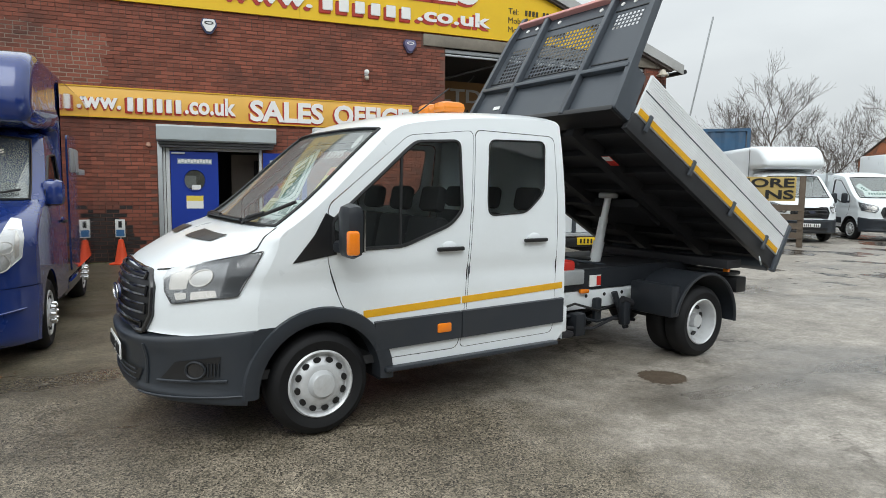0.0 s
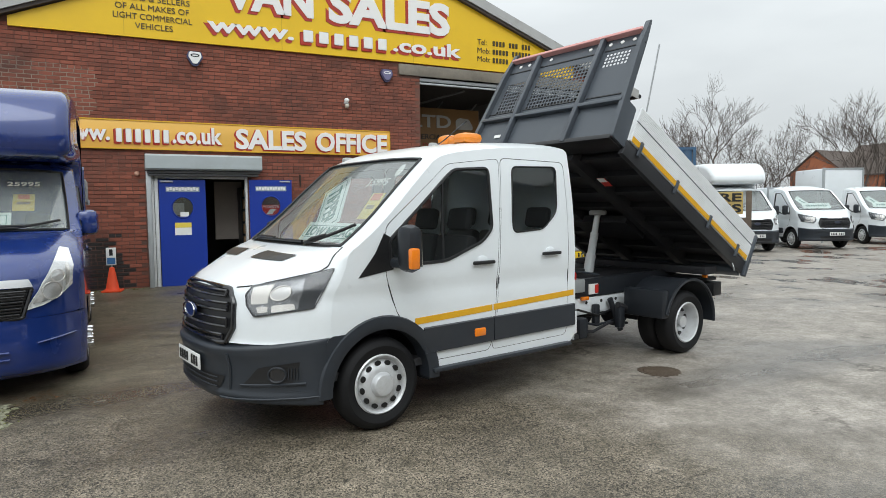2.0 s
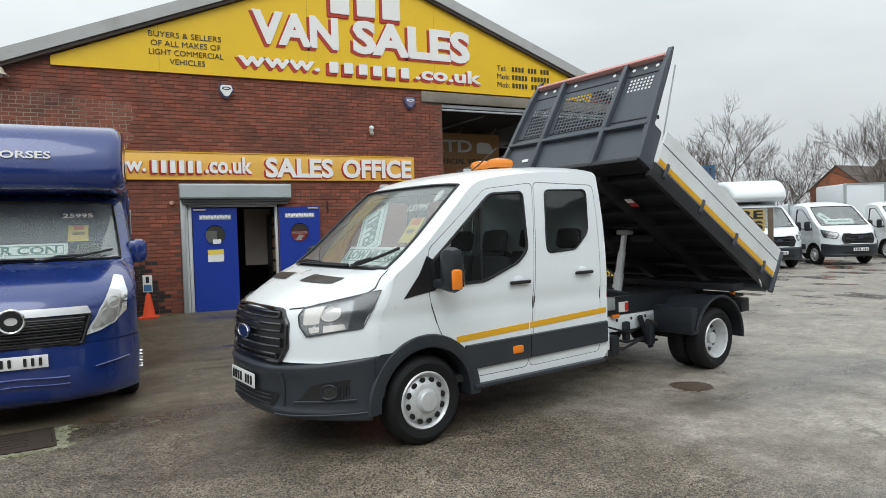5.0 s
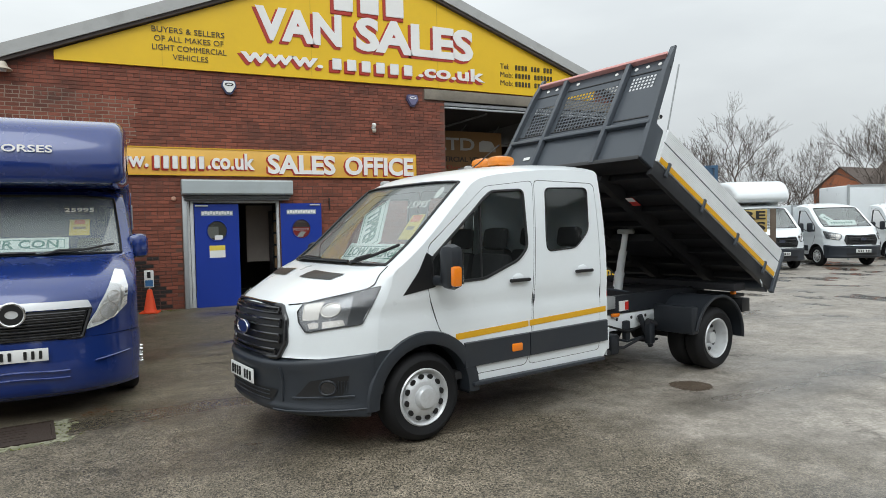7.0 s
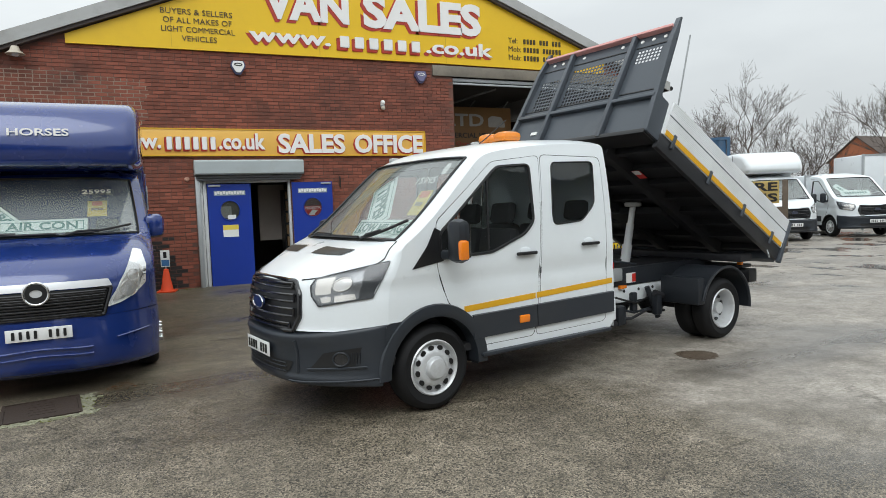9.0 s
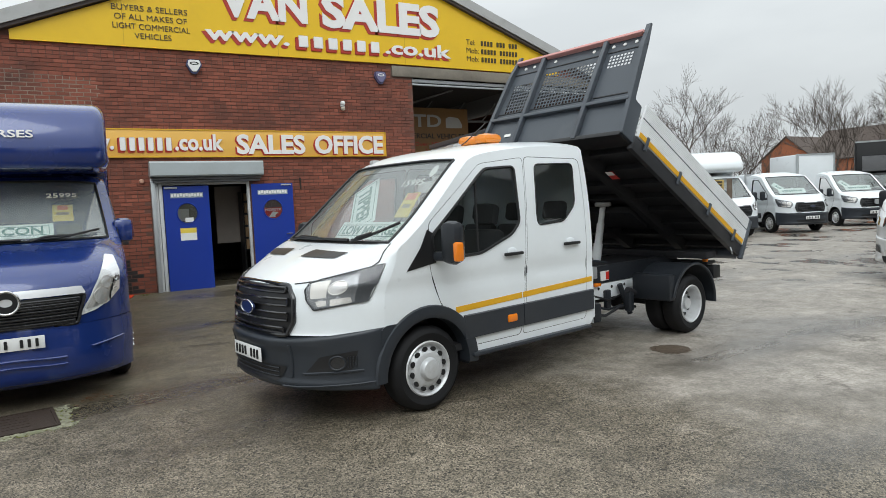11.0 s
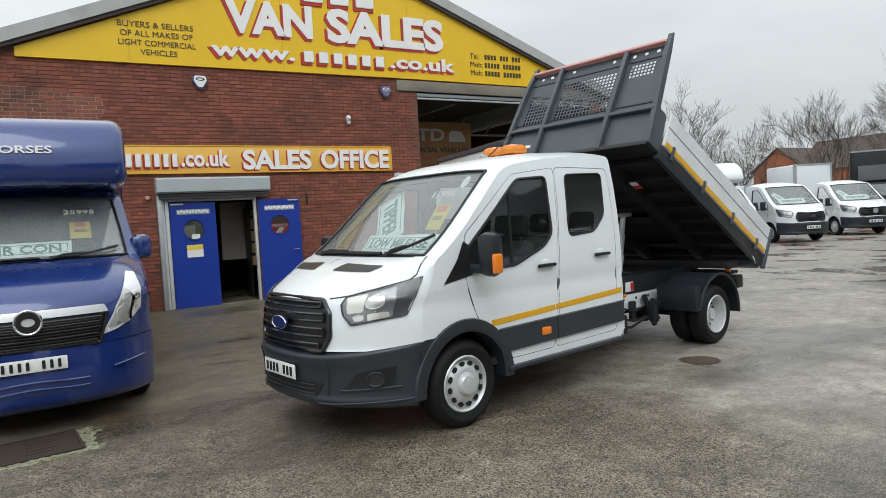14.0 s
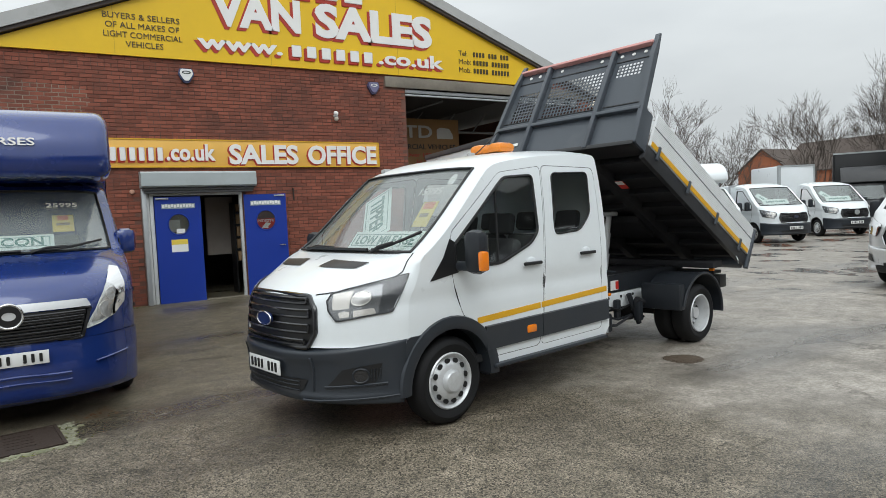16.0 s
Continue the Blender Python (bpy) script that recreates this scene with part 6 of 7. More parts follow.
for z in (0.40, 0.46):
    part("bumper_line", tubes(([hsk.at(-0.42 + 0.84 * k / 16, hv(z + 0.01 * math.cos(math.pi * (k / 8 - 1))), 0.02) for k in range(17)], 0.012), seg=6), BLUE, hbx)
for s in (-1, 1):
    lamp(hbx, hsk, [(0.552, 0.80), (0.646, 0.957), (0.725, 1.106), (0.803, 1.306), (0.874, 1.29), (0.906, 1.152), (0.89, 0.984), (0.796, 0.889), (0.678, 0.83)], s, PALELAMP, ([(0.60, 0.85), (0.66, 0.95), (0.69, 0.90), (0.66, 0.85)], [(0.85, 1.22), (0.88, 1.15), (0.875, 1.0), (0.845, 0.97)]), ((0.788, 1.07, 0.040), (0.745, 0.945, 0.058)), (0.828, 1.235, 0.022), [(0.60, 0.845), (0.66, 0.95), (0.74, 1.09), (0.80, 1.10), (0.83, 1.0), (0.79, 0.91), (0.69, 0.855)])
    part("fog_pocket", hsk.patch(rounded([(0.62 * s, hv(0.54)), (0.90 * s, hv(0.58)), (0.90 * s, hv(0.70)), (0.72 * s, hv(0.69))], 0.05), 0.006), mat("shaded_blue_pocket", (0.004, 0.010, 0.050), 0.35, var=0.15), hbx)
    part("pocket_edge", tubes(([hsk.at(u * s, hv(0.50 + 0.12 * (u - 0.62)), 0.02) for u in (0.62, 0.7, 0.78, 0.86, 0.9)], 0.010), seg=6), BLUE, hbx)
    bm = bmesh.new()
    q = [[bm.verts.new((x, s * y, z)) for y in (0.97, 0.55)] for x, z in arch(0, 0.345, 0.436, -5, 185, 20)]
    for a, b in zip(q, q[1:]):
        bm.faces.new((a[0], a[1], b[1], b[0]))
    part("arch_liner", bm, MATT, hbx)
    wheel(hbx, 0.0, 0.965 * s, s, holes=8, nuts=True)
    wheel(hbx, 3.1, 0.93 * s, s, holes=8, nuts=True)
wiper(hbx, hsk, -0.18, 12.8, -0.80, 13.48)
wiper(hbx, hsk, 0.62, 13.0, -0.10, 12.95)
# Unseen tray, engine and chassis blocks, added to shade the ground under the horsebox.
part("under_tray", boxes((-0.95, -0.62, -0.42, 0.42, 0.24, 0.34), (-0.62, -0.46, -0.70, 0.70, 0.24, 0.34)), MATT, hbx)
part("engine_block", boxes((-0.46, 1.3, -0.52, 0.52, 0.20, 0.9), bevel=0.04), MATT, hbx)
part("chassis", boxes((1.3, 4.5, -0.60, 0.60, 0.24, 0.42), bevel=0.02), MATT, hbx)
# over-cab body
body = new("box_body")
body.parent = hbx
prof = rounded([(1.18, 0.42), (4.6, 0.42), (4.6, 2.90), (0.22, 2.90), (-0.06, 2.80), (-0.19, 2.55), (-0.22, 2.34), (-0.15, 2.19), (0.30, 2.16), (1.18, 2.20)], 0.16, 7)
bm = slab(prof, lambda x: 0.95 - 0.035 * min(1.2, max(0.0, 0.5 - x) / 0.7), 0.13, 6)
part("shell", bm, BLUE, body, "glossy dark blue moulded body", smooth=50)
part("skirt", boxes((1.25, 4.55, -0.94, 0.94, 0.30, 0.44), bevel=0.02), BLUEDARK, body)
part("side_door", sheet([rounded([(1.7, 0.55), (2.5, 0.55), (2.5, 2.2), (1.7, 2.2)], 0.06)], lambda a, b, c: (a, -0.957 - c, b), depth=0.012), BLUE, body)
part("side_panel", sheet([rounded([(1.30, 0.50), (4.5, 0.50), (4.5, 2.80), (1.30, 2.80)], 0.10)], lambda a, b: (a, -0.9575, b)), BLUEDARK, body, "dark glossy side panel")
for x in (1.9, 2.3):
    part("window_frame", boxes((x, x + 0.3, -0.985, -0.955, 1.75, 2.05), bevel=0.02), GALV, body)
part("vent", boxes((2.6, 3.2, -0.99, -0.955, 1.72, 1.80), bevel=0.01), GALV, body)
lettering("lettering", "HORSES", body, LETTER, -0.27, 0.27, 2.49, 2.565, Matrix(((0, 0.10, -1, -0.458), (-1, 0, 0, 0), (0, 1, 0, 0), (0, 0, 0, 1))), 0.006, 0.02)
HT = hbx.matrix_world.copy()
card("window_card", "AIR CON", HT @ pose(-0.16, 0.04, 1.505, -47, 0, -90), 0.82, 0.20, "pale green printed card behind the horsebox windscreen", 0.55)
tc_ = card("window_card", "TURBO", HT @ pose(0.02, 0.55, 1.66, -47, 0, -90) @ pose(0, 0, 0.02, 0, 50, 0), 0.66, 0.20, "pale green card leaning on end behind the horsebox windscreen", 0.5)
pc2 = thing("price_card", HT @ pose(0.05, -0.46, 1.66, -48, 0, -90), "yellow price card behind the horsebox windscreen", "card")
part("sheet", boxes((-0.095, 0.095, 0, 0.006, 0, 0.25), bevel=0.002), PRICE, pc2)
part("flash", boxes((-0.05, 0.05, -0.004, -0.001, 0.17, 0.24)), mat("orange_flash_2", (0.75, 0.2, 0.05), 0.6), pc2)
part("picture", boxes((-0.06, 0.06, -0.004, -0.001, 0.09, 0.13)), CARDPRINT, pc2)
lettering("price_lettering", "25995", hbx, PAPER, 0.32, 0.60, 1.90, 1.96, Matrix(((0.16, 0.72, -0.7, 0.226 - 0.16 * 0.32 - 0.72 * 1.93), (-1, 0, 0, 0), (0, 0.75, 0.7, 1.93 * 0.25), (0, 0, 0, 1))), 0.002, 0.015, "white price figures on the windscreen")

# ---- manhole covers ----
MX, MY, MT = -1.02, 6.12, 7.0  # the drain cover's middle and turn
mh = thing("manhole_cover", pose(MX, MY, 0.002, 0, 0, MT), "rusty dark brown iron drain cover in the asphalt", "manhole cover")
part("frame", boxes((-0.30, 0.30, -0.31, -0.285, 0, 0.010), (-0.30, 0.30, 0.285, 0.31, 0, 0.010), (-0.30, -0.275, -0.285, 0.285, 0, 0.010), (0.275, 0.30, -0.285, 0.285, 0, 0.010)), IRON, mh)
part("lid", boxes((-0.272, 0.272, -0.282, 0.282, 0, 0.006)), IRON, mh)
for k in range(5):
    part("tread_bar", boxes((-0.10, 0.10, -0.17 + 0.085 * k, -0.155 + 0.085 * k, 0.006, 0.009)), IRON, mh)
mh2 = thing("round_cover", pose(4.99, 4.56, 0.001), "worn brown round cover sunk in the wet asphalt", "manhole cover")
rng = random.Random(8)
RUST = mat("worn_brown_cover", (0.080, 0.056, 0.037), 0.6, var=0.45, scale=16, fine=70, bump=0.9, dirt=(0.13, 0.105, 0.08), dirt_amount=0.7, dirt_scale=11)
for nm_, ra_, zz_, ex_ in (("ring", 0.205, 0.0015, 0.08), ("lid", 0.16, 0.003, 0.12)):
    edge_ = [ra_ * (1 + rng.uniform(-ex_, ex_) + 0.05 * math.sin(3 * math.pi * k / 45 + ra_ * 9)) for k in range(90)]
    part(nm_, sheet([[(edge_[k] * math.cos(math.pi * k / 45), edge_[k] * math.sin(math.pi * k / 45)) for k in range(90)]], lambda a, b, c: (a, b, c), depth=zz_), RUST, mh2)
rng = random.Random(5)
RUBBLE = mat("grey_green_rubble", (0.20, 0.195, 0.135), 0.9, var=0.4, scale=9, fine=90, bump=0.7, island=0.6, dirt=(0.10, 0.12, 0.03), dirt_amount=0.6, dirt_scale=5)


def tufts(name, count, low, high, material, label, category):
    """Small lumps strewn along the two open edges of the drain cover."""
    b_ = bmesh.new()
    for _ in range(count):
        if rng.random() < 0.45:
            a, b = 0.30 + abs(rng.gauss(0.02, 0.055)), rng.uniform(-0.36, 0.31)
        else:
            a, b = rng.uniform(-0.75, 0.40), -0.32 - abs(rng.gauss(0.02, 0.045))
        p = pose(MX, MY, 0, 0, 0, MT) @ Vector((a, b, 0))
        r = rng.uniform(low, high)
        bmesh.ops.create_icosphere(b_, subdivisions=1, radius=r, matrix=Matrix.Translation((p.x, p.y, r * 0.1)) @ pose(0, 0, 0, 0, 0, rng.uniform(0, 180)) @ Matrix.Diagonal((1.5, 1, 0.4, 1)))
    return tagged(link_mesh(name, b_, material), label, category, "", "stuff")


tufts("moss", 260, 0.004, 0.011, MOSS, "tufts of moss round the drain cover", "moss")
tufts("rubble", 330, 0.008, 0.024, RUBBLE, "crumbled grey-green stones round the drain cover", "rubble")
bm = bmesh.new()
for k in range(60):
    x, y, a, r = rng.gauss(-0.42, 0.10), rng.gauss(6.62, 0.09), rng.uniform(0, math.pi), rng.uniform(0.010, 0.024)
    q = [bm.verts.new((x + r * math.cos(a + t) * f, y + r * math.sin(a + t) * f, 0.004 + 0.006 * rng.random())) for t, f in ((0, 1.0), (1.1, 0.55), (math.pi, 1.0), (4.2, 0.55))]
    bm.faces.new(q)
tagged(link_mesh("leaf_litter", bm, mat("wet_fallen_leaves", (0.16, 0.075, 0.035), 0.5, var=0.4, island=0.7)), "wet brown fallen leaves on the asphalt", "leaves", "", "stuff")
bm = bmesh.new()
for k in range(900):
    x, y = rng.uniform(-2.2, 9), 13.86 - abs(rng.gauss(0, 0.12))
    if 0.9 < x < 2.9:
        continue
    r = rng.uniform(0.005, 0.018)
    bmesh.ops.create_icosphere(bm, subdivisions=1, radius=r, matrix=Matrix.Translation((x, y, ground_z(x, y) + r * 0.2)) @ Matrix.Diagonal((1.4, 1, 0.5, 1)))
tagged(link_mesh("wall_foot_debris", bm, MOSS), "moss and grit along the foot of the wall", "moss", "", "stuff")


# ---- parked vans across the yard ----
def van(name, m, label, paint=WHITE, bumper=PLASTIC, body_kind="panel", body_mat=None, card_words="", nose=0.0, grille="dark", length=4.6, tall=2.35, box0=1.55, boxw=1.1):
    v = thing(name, m, label, "van" if body_kind == "panel" else "truck", "vans parked across the yard")
    rows = [(x - nose * max(0, min(1, (-x - 0.2))), z, bx, dz) for x, z, bx, dz in T_ROWS]
    panel = body_kind == "panel"
    if panel:
        end = length
        rows = rows[:-2] + [(end - 0.1, rows[-3][1], 0, 0.10), (end, rows[-3][1] - 0.05, 0, 0.08)]
        dd, ww, hh = [d1], [w1], [(d1, (0.97, 1.2))]
    else:
        end = 1.42
        rows = rows[:-4] + [(1.2, 2.235, 0.02, 0.10), (1.38, 2.235, 0.0, 0.10), (1.42, 2.19, 0.0, 0.08)]
        hh, ww = [(d1, (0.97, 1.2))], [w1]
    sk, bs = cab(v, rows, truck_w, (4.6, 13, 16), paint, end, None, hh, ww, mirrors=(0.10, 1.14, 1.365, True, SOOT), seats=((0.72, -0.5), (0.72, 0.5)), us=spread(18, 0.86), bumper=bumper, ws_sub=4, bump_rows=[(x - nose * 0.85, z, bx, dz) for x, z, bx, dz in BUMP_ROWS])
    vz = sk.v_of
    slatted_grille(v, sk, [(-0.50, vz(0.76)), (0.50, vz(0.76)), (0.56, vz(0.92)), (0.50, vz(1.08)), (-0.50, vz(1.08)), (-0.56, vz(0.92))], 4, vz(0.77), vz(1.07), lambda t: 0.5)
    mm = front_at(sk, 0, 0.95, 0.05, 12)
    part("badge", sheet([circle(0, 0, 0.10, 0.045 if grille != "star" else 0.10, 24)], lambda a, b, c: mm @ Vector((a, b, c)), depth=0.02), GALV if grille != "dark" else mat("badge_dark", (0.05, 0.055, 0.08), 0.3), v, "plain badge")
    if grille == "chrome":
        loop = rounded([(-0.50, vz(0.76)), (0.50, vz(0.76)), (0.56, vz(0.92)), (0.50, vz(1.08)), (-0.50, vz(1.08)), (-0.56, vz(0.92))], 0.08)
        part("grille_edge", tubes(([sk.at(u_, v_, 0.022) for u_, v_ in loop + loop[:1]], 0.016), seg=6), GALV, v, "bright grille surround")
    if grille == "chrome":
        part("lower_grille", bs.patch(rounded([(-0.62, bs.v_of(0.29)), (0.62, bs.v_of(0.29)), (0.70, bs.v_of(0.42)), (-0.70, bs.v_of(0.42))], 0.05), 0.014), BLACK, v)
        for s in (-1, 1):
            part("fog_pocket", bs.patch(rounded([(0.72 * s, bs.v_of(0.46)), (0.92 * s, bs.v_of(0.49)), (0.90 * s, bs.v_of(0.60)), (0.80 * s, bs.v_of(0.58))], 0.05), 0.012), BLACK, v)
    number_plate(v, front_at(bs, 0.0, 0.55, 0.02, 9))
    part("lower_intake", bs.patch([(-0.5, bs.v_of(0.36)), (0.5, bs.v_of(0.36)), (0.54, bs.v_of(0.47)), (-0.54, bs.v_of(0.47))], 0.010), BLACK, v)
    for s in (-1, 1):
        lamp(v, sk, CLEAR_LAMP, s, HOUSING, LAMP_FACETS, ((0.81, 1.072, 0.036),))
        wheel(v, 0.0, 0.95 * s, s, holes=10)
        wheel(v, length - 1.15 if panel else 3.3, 0.95 * s, s, holes=10)
        bm = bmesh.new()
        q = [[bm.verts.new((x, s * y, z)) for y in (0.985, 0.55)] for x, z in arch(0, 0.345, 0.437, -5, 185, 16)]
        for a, b in zip(q, q[1:]):
            bm.faces.new((a[0], a[1], b[1], b[0]))
        part("arch_liner", bm, MATT, v)
        if bumper is PLASTIC:
            side_strip(v, "side_moulding", [(0.46, 0.62), (end - 0.02, 0.63)], PLASTIC, truck_w, s, 0.10, 0.02)
    part("chassis", boxes((-0.3, 4.4, -0.45, 0.45, 0.30, 0.62)), MATT, v)
    bm_ = body_mat or paint
    if body_kind == "luton":
        bd_ = new("box_body")
        bd_.parent = v
        prof_ = rounded([(1.46, 0.75), (4.9, 0.75), (4.9, 3.05), (1.15, 3.05), (0.72, 2.93), (0.40, 2.62), (0.36, 2.38), (0.55, 2.28), (1.46, 2.30)], 0.22, 6)
        b_ = slab(prof_, lambda x: 1.05 - 0.10 * min(1.0, max(0.0, 1.3 - x) / 0.9), 0.16, 5)
        part("shell", b_, bm_, bd_, smooth=50)
        for s in (-1, 1):
            part("seam", boxes((1.40, 1.43, s * 1.052 - 0.004, s * 1.052 + 0.004, 0.8, 2.98)), GREYSTEEL, bd_)
    elif body_kind == "box":
        bd_ = new("box_body")
        bd_.parent = v
        part("shell", boxes((box0, 5.4, -boxw, boxw, 0.8, tall), bevel=0.07), bm_, bd_)
        part("corner_trim", boxes((box0 - 0.02, box0 + 0.05, -boxw - 0.015, boxw + 0.015, tall - 0.06, tall + 0.015)), GALV, bd_)
        for s in (-1, 1):
            part("bulkhead_trim", boxes((box0 - 0.02, box0 + 0.02, s * boxw - 0.03, s * boxw + 0.03, 0.8, tall - 0.06)), GALV if bm_ is not BLACK else BLACK, bd_)
        if bm_ is BLACK:
            ff = sheet([rounded([(0.62, 2.18), (1.50, 2.20), (1.50, 3.05), (1.20, 3.02), (0.85, 2.72)], 0.10, 5)], lambda a, b, c: (a, c - 0.95, b), depth=1.9)
            part("roof_fairing", ff, GLOSS, v, smooth=50)
    elif body_kind == "fairing":
        bd_ = new("roof_fairing")
        bd_.parent = v
        b_ = sheet([rounded([(0.55, 2.20), (1.40, 2.22), (1.40, 2.62), (1.05, 2.60), (0.72, 2.42)], 0.08, 5)], lambda a, b, c: (a, c - 0.82, b), depth=1.64)
        es_ = [e for e in b_.edges if abs(e.verts[0].co.y - e.verts[1].co.y) < 0.05 and len(e.link_faces) == 2 and e.calc_face_angle(0) > 0.6]
        bmesh.ops.bevel(b_, geom=es_, offset=0.10, segments=3, affect="EDGES", profile=0.5)
        part("shell", b_, bm_, bd_, smooth=50)
        bb = new("box_body")
        bb.parent = v
        part("shell", boxes((1.55, 5.2, -1.05, 1.05, 0.8, 2.62), bevel=0.06), bm_, bb)
    if card_words:
        c = thing("window_card", v.matrix_world @ pose(0.08, -0.05, 1.42, -40, 0, -90), "pale green printed card behind a van windscreen", "card", "cards in the parked vans")
        part("board", boxes((-0.52, 0.52, 0, 0.012, 0, 0.24)), CARD, c)
        bars("word_block", 9, c, CARDINK, -0.40, 0.40, 0.08, 0.16, pose(0, -0.002, 0) @ FACE, 0.004)
        c = thing("window_card", v.matrix_world @ pose(0.20, 0.35, 1.47, -40, 0, -90) @ pose(0, 0, 0.05, 0, 50, 0), "pale green card propped behind a van windscreen", "card", "cards in the parked vans")
        part("board", boxes((-0.40, 0.34, 0, 0.012, 0, 0.24)), CARD, c)
        bars("word_block", 7, c, CARDINK, -0.28, 0.26, 0.08, 0.16, pose(0, -0.002, 0) @ FACE, 0.004)
    return v


van("parked_truck", pose(19.5, 14.9, 0, 0, 0, 61), "white over-cab box truck with dark bumper", body_kind="luton")
van("parked_truck", pose(22.7, 14.35, 0, 0, 0, 66), "white cab truck with a low white box body", body_kind="box", tall=2.2, boxw=0.95, card_words="x")
van("parked_truck", pose(27.05, 14.35, 0, 0, 0, 61), "white cab truck with a tall white box", body_kind="box", tall=3.08, box0=3.0, boxw=0.85, grille="star", card_words="x")
van("parked_truck", pose(32.6, 16.05, 0, 0, 0, 29), "black box truck with a silver body edge", paint=BLACK, body_kind="box", body_mat=BLACK, tall=3.72, boxw=1.22)
van("parked_truck", pose(19.6, 8.2, 0, 0, 0, 0), "white high box truck behind the panel van", body_kind="box", tall=3.05)
SILVER = mat("silver_white_paint", (0.66, 0.67, 0.68), 0.3, metal=0.2, var=0.04, coat=0.6)
van("panel_van", pose(12.62, 5.12, 0, 0, 0, 2), "silver-white panel van with printed cards in its windscreen", paint=SILVER, bumper=SILVER, card_words="x", length=4.1, nose=0.1, grille="chrome")
van("panel_van", pose(10.6, -0.2, 0, 0, 0, 8), "white panel van parked at the side of the yard", length=4.8)

# ---- board on posts among the vans ----
mb = thing("yard_sign", pose(17.05, 13.45, 0, 0, 0, -52), "weathered yellow board with black words on wooden posts", "sign")
part("panel", boxes((-1.6, 0.34, 0, 0.03, 1.30, 1.98), bevel=0.006), mat("faded_yellow_board", (0.50, 0.36, 0.12), 0.7, var=0.15, dirt=(0.2, 0.15, 0.08), dirt_amount=0.5), mb)
lettering("lettering", "MORE", mb, INK, -1.25, 0.30, 1.68, 1.94, pose(0, -0.006, 0) @ FACE, 0.01, 0.03)
lettering("lettering", "VANS", mb, INK, -1.25, 0.30, 1.35, 1.61, pose(0, -0.006, 0) @ FACE, 0.01, 0.03)
TIMBER = mat("weathered_timber", (0.13, 0.10, 0.075), 0.9, var=0.3, fine=40, bump=0.4)
for x in (-1.3, -0.5, 0.42):
    part("post", boxes((x, x + 0.16, 0.04, 0.2, 0, 2.0 if x > 0 else 1.7), bevel=0.01), TIMBER, mb)
for k in range(4):
    part("rail", boxes((-1.5, 0.55, 0.02, 0.05, 0.25 + 0.26 * k, 0.42 + 0.26 * k)), TIMBER, mb)

# ---- containers, fences, houses, masts ----
for z0, col, lab in ((0.0, SHEETGREY, "grey corrugated shipping container at the yard's edge"), (1.62, CONTAIN, "blue corrugated shipping container stacked on another")):
    ct = thing("shipping_container", pose(21.6, 23.3, z0, 0, 0, -42), lab, "container")
    part("roof", boxes((0.05, 3.35, 0.05, 2.35, 2.50, 2.58)), col, ct)
    for dims_ in ((0, 0.14, 0, 0.14, 0, 2.58), (3.26, 3.4, 0, 0.14, 0, 2.58), (0.14, 3.26, 0, 0.1, 2.46, 2.58), (0.14, 3.26, 0, 0.1, 0, 0.14), (0, 0.14, 2.26, 2.4, 0, 2.58), (3.26, 3.4, 2.26, 2.4, 0, 2.58)):
        part("frame_bar", boxes(dims_), col, ct)
    b_ = bmesh.new()
    xs_ = [0.14 + 0.14 * k for k in range(23)]
    vv_ = [[b_.verts.new((x, 0.03 + 0.05 * (k // 2 % 2), z)) for z in (0.14, 2.46)] for k, x in enumerate(xs_)]
    for a, b in zip(vv_, vv_[1:]):
        b_.faces.new((a[0], b[0], b[1], a[1]))
    part("side", b_, col, ct, smooth=0)
    part("end", boxes((0.02, 0.08, 0.1, 2.3, 0.1, 2.5), (3.32, 3.38, 0.1, 2.3, 0.1, 2.5)), col, ct)
ms = thing("leaning_mast", pose(18.15, 18.2, 0), "thin leaning metal mast behind the yard", "mast")
part("pole", tubes(([(-0.15, 0.12, 0.0), (-0.1, 0.1, 3.8), (0.35, -0.38, 7.5)], 0.03)), GALV, ms)
ps = thing("yard_post", pose(25.7, 16.05, 0), "thin grey metal post between parked vans", "post")
part("pole", tubes(([(0, 0, 0), (0, 0, 3.0)], 0.05)), GALV, ps)


def house(name, m, w, d, h, ridge, label, chimney=True, brick=HOUSEGREY):
    hs = thing(name, m, label, "house")
    b_ = bmesh.new()
    pts = [(0, 0), (w, 0), (w, h), (w / 2, ridge), (0, h)]
    part("wall", sheet([pts], lambda a, b, c: (a, c, b), depth=d), brick, hs, smooth=0)
    for s in (0, 1):
        e0, e1 = (-0.3, h - 0.3 * (ridge - h) / (w / 2)), (w / 2, ridge + 0.0)
        q = [(e0[0] if s == 0 else w - e0[0], e0[1]), (e1[0], e1[1])]
        b_ = bmesh.new()
        vs = [b_.verts.new((x, y, z + t)) for y in (-0.25, d + 0.25) for x, z in q for t in (0.03, 0.16)]
        for f in ((0, 1, 3, 2), (4, 5, 7, 6), (0, 1, 5, 4), (2, 3, 7, 6), (1, 3, 7, 5), (0, 2, 6, 4)):
            b_.faces.new([vs[i] for i in f])
        part("roof", b_, TILES, hs, smooth=0)
    if chimney:
        part("chimney", boxes((w / 2 - 0.3, w / 2 + 0.3, d * 0.6, d * 0.6 + 0.6, ridge - 0.3, ridge + 0.9)), brick, hs, smooth=0)
    return hs


